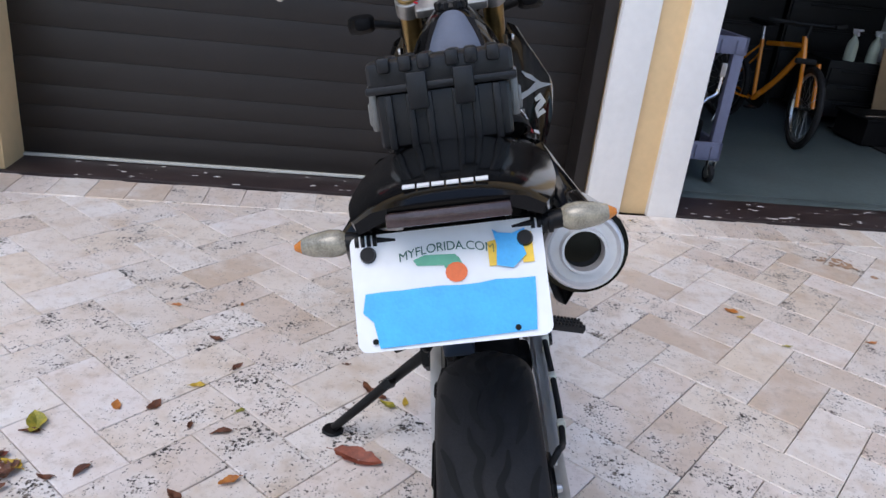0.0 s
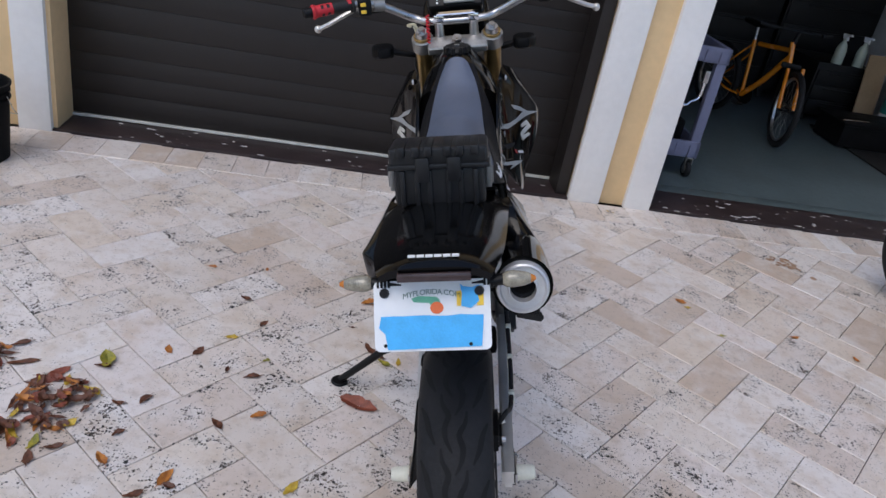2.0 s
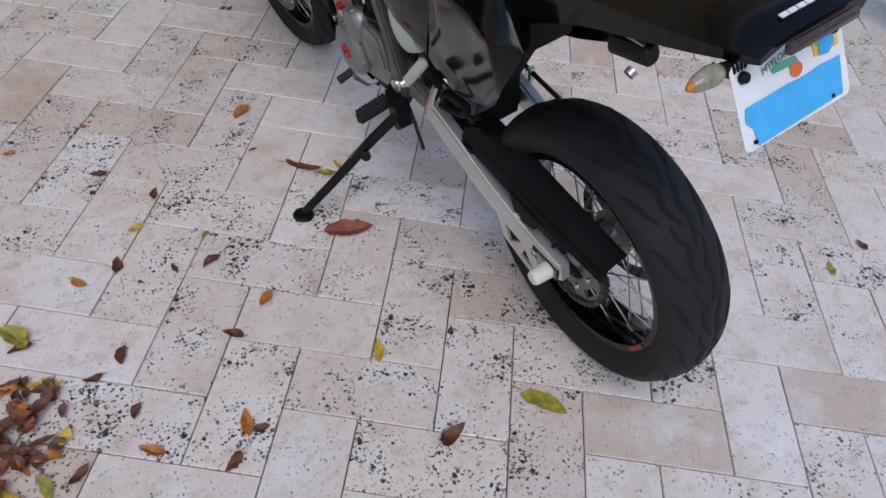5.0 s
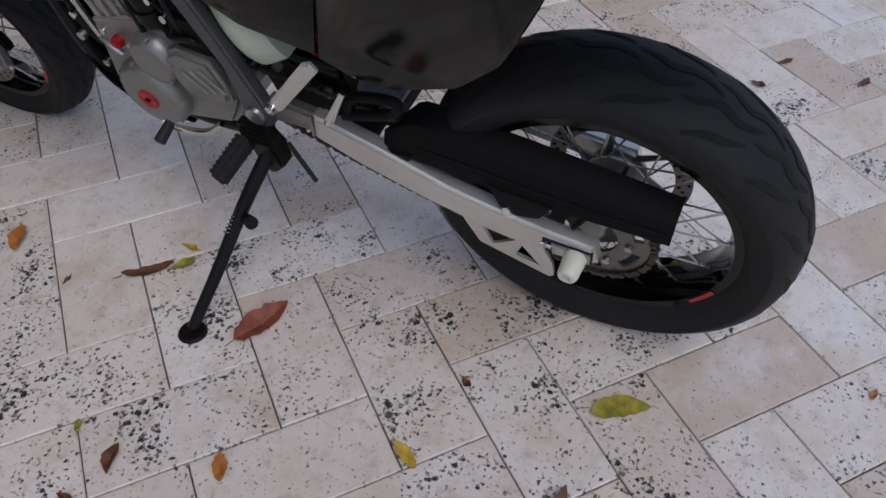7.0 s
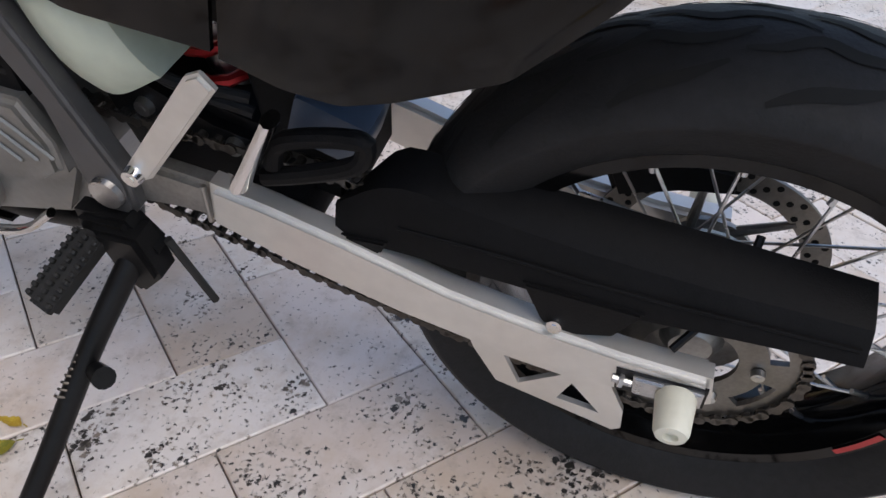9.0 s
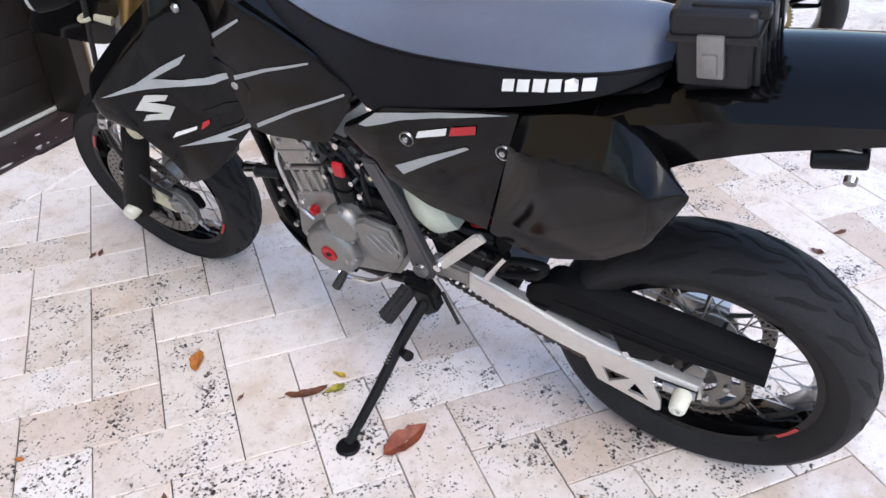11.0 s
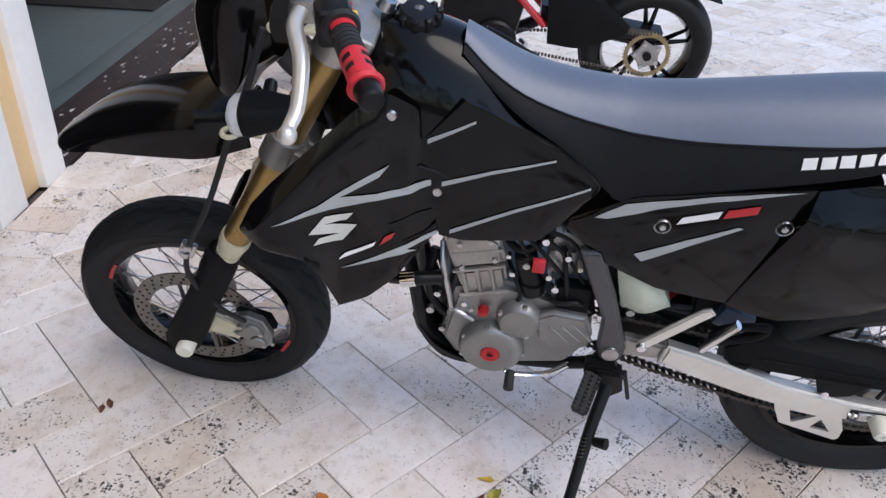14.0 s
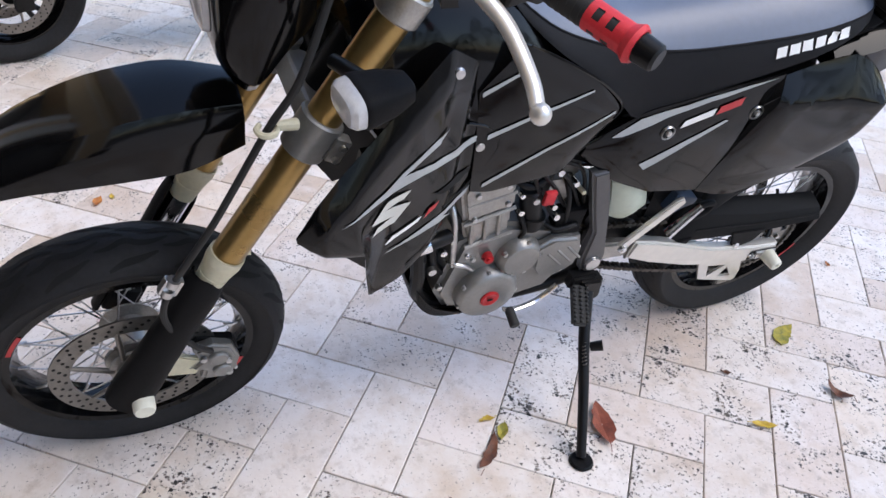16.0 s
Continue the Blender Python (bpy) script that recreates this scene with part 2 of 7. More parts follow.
def part(name, bm, material, parent=None, label="", m=None, smooth=True, angle=35):
    """Links a bmesh as one mesh object under a thing or part."""
    if m is not None:
        bmesh.ops.transform(bm, matrix=m, verts=bm.verts)
    bmesh.ops.recalc_face_normals(bm, faces=bm.faces)
    data = bpy.data.meshes.new(name)
    bm.to_mesh(data)
    bm.free()
    data.materials.append(material)
    if smooth:
        data.polygons.foreach_set("use_smooth", [True] * len(data.polygons))
        data.set_sharp_from_angle(angle=radians(angle))
    ob = new(name, data)
    if parent is not None:
        ob.parent = parent
    if label:
        ob["label"] = label
    return ob


def thing(name, label, category, m=None, group="", kind=""):
    ob = new(name)
    ob.empty_display_size = 0.1
    if m is not None:
        ob.matrix_world = m
    return tagged(ob, label, category, group, kind)


def bmn():
    return bmesh.new()

# ---- the place: paving, garage front, garage inside ----
WALL = Matrix.Translation((0.448, 2.42, 0)) @ Matrix.Rotation(radians(8.6), 4, "Z")   # x along the garage front, y into it


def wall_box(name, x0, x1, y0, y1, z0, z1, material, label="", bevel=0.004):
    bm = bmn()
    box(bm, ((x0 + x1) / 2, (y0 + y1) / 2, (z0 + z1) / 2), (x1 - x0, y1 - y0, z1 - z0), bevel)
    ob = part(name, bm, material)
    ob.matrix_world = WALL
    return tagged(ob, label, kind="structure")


# ground sheet below the paving, out to the horizon
bm = bmn()
box(bm, (0, 0, -0.06), (400, 400, 0.08))
tagged(part("ground", bm, M_SAND := shade("joint_sand", (0.1, 0.085, 0.07), 0.9, 0, 0.3, 20, 0.4, 200), smooth=False), "sandy bedding under the stone paving", "ground", kind="structure")

wall_box("wall_pier", 0.0, 0.447, 0.03, 0.42, 0, 2.6, M_TAN, "tan stucco pier between the garage doors")
wall_box("trim_pier_white", 0.0, 0.168, 0.0, 0.42, 0, 2.6, M_WALLW, "white painted band on the garage pier")
wall_box("trim_pier_white_b", 0.305, 0.45, 0.0, 0.42, 0, 2.6, M_WALLW, "white painted band on the garage pier")
wall_box("wall_west", -4.2, -2.57, 0.03, 0.42, 0, 2.6, M_TAN, "tan stucco garage wall")
wall_box("trim_west_white", -2.74, -2.59, 0.0, 0.42, 0, 2.6, M_WALLW, "white painted band beside the garage door")
# unseen upper wall, its height added to block sky over the garage side
wall_box("wall_lintel", -4.2, 6.0, 0.0, 0.42, 2.4, 4.4, M_TAN, "tan stucco wall over the garage doors, raised unseen to block sky")
wall_box("wall_east", 3.4, 6.0, 0.0, 0.42, 0, 2.4, M_TAN, "tan stucco garage wall beside the open bay")
wall_box("sill_west", -2.59, 0.0, 0.01, 0.4, -0.02, 0.012, M_SILL, "worn dark-painted concrete door sill")
wall_box("sill_east", 0.45, 3.4, 0.01, 0.30, -0.02, 0.012, M_SILL, "worn dark-painted concrete door sill")
wall_box("floor", -4.2, 6.0, 0.42, 6.4, -0.02, 0.008, M_FLOORG, "grey painted garage floor")
wall_box("floor_front", 0.45, 3.4, 0.30, 0.42, -0.02, 0.008, M_FLOORG, "grey painted garage floor")
wall_box("wall_back", -4.2, 6.0, 6.4, 6.55, 0, 3.3, M_INWALL, "plain painted garage back wall")
wall_box("wall_inner_west", -4.35, -4.2, 0.0, 6.55, 0, 3.3, M_INWALL, "plain painted garage side wall")
wall_box("wall_inner_east", 3.55, 3.7, 0.42, 6.4, 0, 3.3, M_INWALL, "white painted garage side wall")
# unseen eave, added to hold skylight off the garage front and nearby paving
wall_box("roof_eave", -4.6, 6.4, -0.4, 0.0, 4.2, 4.4, M_WALLW, "unseen white eave added over the garage doors to cut skylight")
wall_box("ceiling", -4.35, 6.0, 0.0, 6.55, 3.3, 3.45, M_INWALL, "garage ceiling")

# dark strip laid over the tan reveal to paint its shade
wall_box("trim_door_frame", -0.065, -0.003, 0.045, 0.225, 0.012, 2.4, M_DOOR, "dark brown strip standing in for shade in the door reveal")

# closed door of horizontal planks of uneven width
bm = bmn()
box(bm, (-1.295, 0.262, 1.20), (2.59, 0.03, 2.36))
door = tagged(part("door_1", bm, M_DOOR), "closed dark brown wood-grained plank garage door", "garage door", kind="structure")
door.matrix_world = WALL
foot, k = 0.03, 0
plank_data = {}
while foot < 2.36:
    tall = (0.118, 0.092, 0.131, 0.104, 0.121)[k * 3 % 5]
    if tall not in plank_data:
        bm = bmn()
        box(bm, (0, 0, 0), (2.585, 0.016, tall - 0.001), 0.0012)
        ob = part("plank", bm, M_DOOR, door)
        plank_data[tall] = ob.data
    else:
        ob = new("plank", plank_data[tall])
        ob.parent = door
    ob.matrix_local = Matrix.Translation((-1.295, 0.240 + (0.0012 if k % 4 else 0.003), foot + tall / 2))
    foot += tall
    k += 1
bm = bmn()
box(bm, (-1.295, 0.236, 0.022), (2.59, 0.03, 0.012), 0.002)
part("weather_strip", bm, M_EMBLEM, door, "thin pale strip along the door's foot")

# ---- garden trees beyond the forecourt, behind the camera ----
M_FOLIAGE = shade("garden_foliage", (0.035, 0.055, 0.02), 0.6, 0, 0.5, 3, second=(0.07, 0.1, 0.035))
rng_tree = random.Random(3)
verts, faces = [], []
for k in range(5200):
    a = rng_tree.uniform(radians(125), radians(335))
    top = 4.0 + 1.3 * math.sin(a * 5.1) + 0.9 * math.sin(a * 13.7 + 1) + 0.6 * math.sin(a * 29)
    z = rng_tree.uniform(0.05, 1.0) ** 0.8 * top
    d = 11.5 + 0.8 * math.sin(a * 7) + rng_tree.uniform(-0.9, 0.9)
    s = rng_tree.uniform(0.12, 0.3)
    m = pose(d * math.cos(a), d * math.sin(a), z, rng_tree.uniform(0, 360), rng_tree.uniform(-60, 60), rng_tree.uniform(0, 360))
    base = len(verts)
    verts += [tuple(m @ Vector(p)) for p in ((-s, 0, 0), (0, -s * .45, s * .1), (s, 0, 0), (0, s * .45, s * .1))]
    faces.append((base, base + 1, base + 2, base + 3))
data = bpy.data.meshes.new("garden_trees")
data.from_pydata(verts, [], faces)
data.materials.append(M_FOLIAGE)
tagged(new("garden_trees", data), "dense green garden trees beyond the paved forecourt", "trees", kind="stuff")

# ---- the black motorcycle ----
LEAN = pose(0.058, -0.027, -0.010, 0, -13.4, 2.3)
moto = thing("motorcycle", "black road motorcycle with grey decals leaning on its side stand", "motorcycle", LEAN)
STEER = Matrix.Translation((0, 1.12, 0.8)) @ Matrix.Rotation(radians(28), 4, "X") @ Matrix.Rotation(radians(2.0), 4, "Z") @ Matrix.Rotation(radians(-28), 4, "X") @ Matrix.Translation((0, -1.12, -0.8))


def wheel(parent, name, c, r, w, rim, m=None, seed=1, red=True):
    """A spoked wheel with a tyre; c is its centre."""
    base = (m or Matrix()) @ Matrix.Translation(c)
    h = w / 2
    tyre_prof = [(rim + 0.004, -h * 0.62), (rim + 0.018, -h * 0.8), (rim + 0.045, -h * 0.98), (r - 0.035, -h), (r - 0.02, -h * 0.86), (r - 0.007, -h * 0.5), (r, 0),
                 (r - 0.007, h * 0.5), (r - 0.02, h * 0.86), (r - 0.035, h), (rim + 0.045, h * 0.98), (rim + 0.018, h * 0.8), (rim + 0.004, h * 0.62)]
    prof = [(v.x, v.y) for v in smooth_line([(a, b, 0) for a, b in tyre_prof], 3)]
    wh = thing(name, "", "")
    wh.parent = parent
    bm = bmn()
    lathe(bm, prof + [(rim - 0.004, h * 0.5), (rim - 0.004, -h * 0.5)], seg=96, close=True)
    tyre = part("tyre", bm, M_RUBBER, wh, "black road tyre with wavy tread grooves", base)
    # tread grooves: strips just above the rubber, painted as dark as a recess
    bm = bmn()

    def surf(x, a, lift=0.0012):
        x = max(-h * 0.97, min(h * 0.97, x))
        best = min(zip(prof, prof[1:]), key=lambda q: 0 if (q[0][1] <= x <= q[1][1] and q[0][0] > rim + 0.03) else 1)
        (r0, x0), (r1, x1) = best
        rr = r0 + (r1 - r0) * ((x - x0) / (x1 - x0) if abs(x1 - x0) > 1e-6 else 0) + lift
        return Vector((x, rr * math.cos(a), rr * math.sin(a)))

    n = 17
    for k in range(n):
        for side in (-1, 1):
            for xs, a0, da, wid in (((0.34, 0.30, 0.14, 0.24, 0.20, 0.04), 0.0, 0.40, 0.0056), ((0.88, 0.74, 0.66, 0.50), 0.06, 0.28, 0.0052)):
                ctr = [Vector((side * x * h, k * math.tau / n + (0.13 if side > 0 else 0) + a0 + da * i / (len(xs) - 1), 0)) for i, x in enumerate(xs)]
                line = smooth_line(ctr, 3)
                rows = []
                for i, p in enumerate(line):
                    ww = wid * math.sin(math.pi * (0.1 + 0.8 * i / (len(line) - 1)))
                    d = line[min(i + 1, len(line) - 1)] - line[max(i - 1, 0)]
                    d = Vector((d.x, d.y * r, 0)).normalized()
                    rows.append((surf(p.x - d.y * ww, p.y + d.x * ww / r), surf(p.x + d.y * ww, p.y - d.x * ww / r)))
                vs = [(bm.verts.new(a), bm.verts.new(b)) for a, b in rows]
                for (a, b), (c2, d2) in zip(vs, vs[1:]):
                    bm.faces.new((a, b, d2, c2))
    part("tread_groove", bm, M_RECESS_SHADE, tyre, "", base)
    bm = bmn()
    lathe(bm, [(rim + 0.006, -h * 0.62), (rim + 0.008, -h * 0.68), (rim - 0.006, -h * 0.66), (rim - 0.012, -h * 0.4), (rim - 0.02, -h * 0.1), (rim - 0.02, h * 0.1), (rim - 0.012, h * 0.4),
               (rim - 0.006, h * 0.66), (rim + 0.008, h * 0.68), (rim + 0.006, h * 0.62), (rim - 0.002, 0)], seg=72, close=True)
    rimo = part("rim", bm, M_GLOSS, wh, "black anodised rim", base)
    if red:
        for a0 in (0.4, 0.4 + math.pi):
            for side in (-1, 1):
                bm = bmn()
                lathe_pts = [[Vector((side * h * 0.69, (rim + q) * math.cos(a0 + 0.26 * k / 10), (rim + q) * math.sin(a0 + 0.26 * k / 10))) for k in range(11)] for q in (-0.004, 0.004)]
                vs = [[bm.verts.new(p) for p in row] for row in lathe_pts]
                for i in range(10):
                    bm.faces.new((vs[0][i], vs[0][i + 1], vs[1][i + 1], vs[1][i]))
                part("rim_sticker", bm, M_REDDECAL, rimo, "red rim sticker", base)
    bm = bmn()
    lathe(bm, [(0.0, -0.062), (0.02, -0.062), (0.03, -0.05), (0.052, -0.046), (0.054, -0.04), (0.032, -0.034), (0.03, 0.0), (0.032, 0.034), (0.054, 0.04), (0.052, 0.046), (0.03, 0.05), (0.02, 0.062), (0.0, 0.062)], seg=32)
    part("hub", bm, M_CAST, wh, "", base)
    for k in range(32):
        side = 1 if k % 2 else -1
        a = k * math.tau / 32
        b = a + (0.55 if (k // 2) % 2 else -0.55)
        bm = bmn()
        rod(bm, (side * 0.043, 0.049 * math.cos(b), 0.049 * math.sin(b)), (side * 0.012, (rim - 0.017) * math.cos(a), (rim - 0.017) * math.sin(a)), 0.0017, seg=6)
        rod(bm, (side * 0.0165, (rim - 0.036) * math.cos(a), (rim - 0.036) * math.sin(a)), (side * 0.012, (rim - 0.017) * math.cos(a), (rim - 0.017) * math.sin(a)), 0.0032, seg=6)
        part("spoke", bm, M_STEEL, wh, "", base)
    return wh


def disc(parent, c, r_out, r_in, x, m=None, holes=24, name="brake_disc"):
    base = (m or Matrix()) @ Matrix.Translation(c)
    bm = bmn()
    seg = holes * 3
    # ring of two faces with slots left open between carriers
    lathe(bm, [(r_in, x - 0.002), (r_out, x - 0.002), (r_out, x + 0.002), (r_in, x + 0.002)], seg=seg, close=True)
    d = part(name, bm, M_DISC, parent, "drilled steel brake disc", base)
    # drillings are solid rods; the dark of a hole is in their colour
    bm = bmn()
    for k in range(holes):
        for rr, off in ((0.22, 0), (0.5, 0.33), (0.78, 0.66)):
            a = (k + off) * math.tau / holes
            q = r_in + (r_out - r_in) * rr
            rod(bm, (x - 0.0026, q * math.cos(a), q * math.sin(a)), (x + 0.0026, q * math.cos(a), q * math.sin(a)), 0.0034, seg=8)
    part("drilling", bm, M_RECESS_SHADE, d, "", base)
    for k in range(6):
        a = k * math.tau / 6
        b = a + 0.35
        bm = bmn()
        rod(bm, (x, 0.04 * math.cos(a), 0.04 * math.sin(a)), (x, (r_in + 0.004) * math.cos(b), (r_in + 0.004) * math.sin(b)), 0.006, 0.004, seg=8)
        part("carrier_arm", bm, M_DISC, d, "", base)
    bm = bmn()
    lathe(bm, [(0.036, x - 0.003), (0.048, x - 0.003), (0.048, x + 0.003), (0.036, x + 0.003)], seg=32, close=True)
    part("disc_carrier", bm, M_CAST, d, "", base)
    return d


rear_wheel = wheel(moto, "rear_wheel", (0, 0, 0.309), 0.304, 0.146, 0.216)
front_wheel = wheel(moto, "front_wheel", (0, 1.458, 0.287), 0.288, 0.12, 0.210, STEER)
disc(front_wheel, (0, 1.458, 0.287), 0.148, 0.112, -0.062, STEER, 30)
disc(rear_wheel, (0, 0, 0.309), 0.120, 0.092, 0.066, None, 24)


def surface_x(bm):
    """The outermost x over (y, z) of a side panel, from its own vertices."""
    pts = np.array([v.co[:] for v in bm.verts])

    def at(y, z):
        d = (pts[:, 1] - y) ** 2 + (pts[:, 2] - z) ** 2
        k = np.argsort(d)[:10]
        k = k[np.argsort(np.abs(pts[k, 0]))[::-1][:5]]
        w = 1 / (d[k] + 1e-5)
        return float((pts[k, 0] * w).sum() / w.sum())
    return at


def decal(name, outline, over, material, parent, label="", m=None, lift=0.0022, cuts=2):
    """A thin sticker with an outline of (y, z) points that lies on a side panel."""
    bm = bmn()
    bm.faces.new([bm.verts.new((0, y, z)) for y, z in outline]).normal_update()
    bmesh.ops.triangulate(bm, faces=bm.faces)
    bmesh.ops.subdivide_edges(bm, edges=bm.edges, cuts=cuts, use_grid_fill=True)
    for v in bm.verts:
        x = over(v.co.y, v.co.z)
        v.co.x = x - lift if x < 0 else x + lift
    return part(name, bm, material, parent, label, m)


def lettering(parent, over, start, end, n, height, material, name="lettering_bar", m=None):
    """A row of plain bars in place of brand lettering."""
    (y0, z0), (y1, z1) = start, end
    for k in range(n):
        a, b = (k + 0.08) / n, (k + 0.86) / n
        q = [(y0 + (y1 - y0) * a, z0 + (z1 - z0) * a), (y0 + (y1 - y0) * b, z0 + (z1 - z0) * b)]
        decal(name, [q[0], q[1], (q[1][0], q[1][1] + height), (q[0][0], q[0][1] + height)], over, material, parent, "", m, 0.0025, 1)


def bolt_head(parent, p, r=0.007, m=None, material=None, deep=0.006, axis=(-1, 0, 0), name="bolt"):
    bm = bmn()
    p, a = Vector(p), Vector(axis)
    rod(bm, p, p + a * deep, r, r * 0.85, 12)
    rod(bm, p + a * deep * 0.5, p + a * (deep + 0.0008), r * 0.42, r * 0.42, 6)
    return part(name, bm, material or M_STEEL, parent, "", m)


# seat
SEAT = ((0.905, 1.04, 0.025, 1.023, 0.032, 1.015, 0.05), (0.86, 1.012, 0.03, 0.99, 0.05, 0.972, 0.066), (0.8, 0.98, 0.04, 0.957, 0.062, 0.93, 0.088), (0.72, 0.962, 0.05, 0.932, 0.069, 0.885, 0.102),
        (0.65, 0.956, 0.058, 0.919, 0.072, 0.825, 0.11), (0.61, 0.955, 0.06, 0.914, 0.074, 0.803, 0.112), (0.52, 0.962, 0.065, 0.914, 0.08, 0.835, 0.112), (0.4, 0.978, 0.068, 0.926, 0.088, 0.865, 0.112), (0.28, 0.994, 0.066, 0.942, 0.094, 0.902, 0.116),
        (0.2, 1.002, 0.06, 0.956, 0.09, 0.93, 0.108), (0.15, 1.0, 0.05, 0.968, 0.08, 0.95, 0.09), (0.118, 0.985, 0.03, 0.97, 0.056, 0.96, 0.058))
seat = thing("seat", "", "")
seat.parent = moto
bm = bmn()
rings = []
for y, zt, ht, zl, hl, zb, hb in SEAT:
    ring = []
    for k in range(13):
        s = -1 + 2 * k / 12
        ring.append(Vector((s * hl, y, zl + (zt - zl) * (1 - abs(s) ** 2.6))))
    rings.append(ring)
rows_fine = []
for col in range(13):
    rows_fine.append(smooth_line([r[col] for r in rings], 4))
grid_faces(bm, [[rows_fine[c][i] for c in range(13)] for i in range(len(rows_fine[0]))], closed=False)
part("seat_top", bm, M_SEAT_TOP, seat, "dark grey textured vinyl seat top, tinted with blue sky sheen")
for sx in (-1, 1):
    bm = bmn()
    sheet(bm, [(sx * q[6], q[0], q[5]) for q in SEAT], [(sx * q[4], q[0], q[3]) for q in SEAT], (sx * 0.004, 0, 0), 0.006, 40, 7)
    over = surface_x(bm)
    side = part("seat_side", bm, M_SEAT_SIDE, seat, "black vinyl seat side")
    if sx < 0:
        lettering(side, over, (0.362, 0.902), (0.205, 0.938), 6, 0.0165, M_WHITE)
    else:
        lettering(side, over, (0.205, 0.938), (0.362, 0.902), 6, 0.0165, M_WHITE)
    bm = bmn()
    tube(bm, [(sx * q[4] * 1.008, q[0], q[3]) for q in SEAT], 0.0022, 6, 3)
    part("piping", bm, M_SEAT_SIDE, seat)
bm = bmn()
slab(bm, [(0.64, 0.80), (0.40, 0.862), (0.20, 0.925), (0.12, 0.955), (0.14, 0.94), (0.42, 0.845), (0.62, 0.79)], -0.1, 0.1, 0.004)
part("seat_base", bm, M_MATTE, seat)

# fuel tank
TANK = ((0.655, 0.84, 0.80, 0.085), (0.72, 0.90, 0.74, 0.105), (0.80, 0.955, 0.70, 0.117), (0.88, 1.012, 0.69, 0.124), (0.96, 1.042, 0.69, 0.126), (1.04, 1.044, 0.72, 0.118), (1.10, 1.02, 0.79, 0.10), (1.14, 0.985, 0.86, 0.07))
bm = bmn()
rings = []
for y, zt, zb, hw in TANK:
    zc, hz = (zt + zb) / 2, (zt - zb) / 2
    ring = []
    for k in range(28):
        a = k * math.tau / 28
        c, s = math.cos(a), math.sin(a)
        top = 0.74 if s > 0 else 0.45
        ring.append(Vector((hw * math.copysign(abs(c) ** top, c) * (1 - 0.42 * max(0, s) ** 0.8), y, zc + hz * math.copysign(abs(s) ** 0.6, s))))
    rings.append(ring)
cols = [smooth_line([r[k] for r in rings], 4) for k in range(28)]
grid_faces(bm, [[cols[k][i] for k in range(28)] for i in range(len(cols[0]))])
over_tank = surface_x(bm)
tank = part("fuel_tank", bm, M_GLOSS, moto, "glossy black fuel tank")
bm = bmn()
lathe(bm, [(0.0, 0.0), (0.036, 0.0), (0.036, 0.012), (0.03, 0.02), (0.0, 0.022)], Matrix.Translation((0, 0.985, 1.035)) @ Matrix.Rotation(radians(8), 4, "X") @ Matrix.Rotation(radians(-90), 4, "Y"), 32)
fcap = part("fuel_cap", bm, M_DARK, tank, "black knurled fuel cap")
for k in range(10):
    a = k * math.tau / 10
    bm = bmn()
    box(bm, (0.034 * math.cos(a), 0.985 + 0.034 * math.sin(a), 1.045), (0.012, 0.012, 0.02), 0.003, Matrix.Rotation(a, 4, "Z"), 1)
    part("cap_lug", bm, M_DARK, fcap)
bm = bmn()
rod(bm, (0, 0.985, 1.055), (0, 0.985, 1.0585), 0.008)
part("cap_lock", bm, M_CHROME, fcap, "chrome key lock")

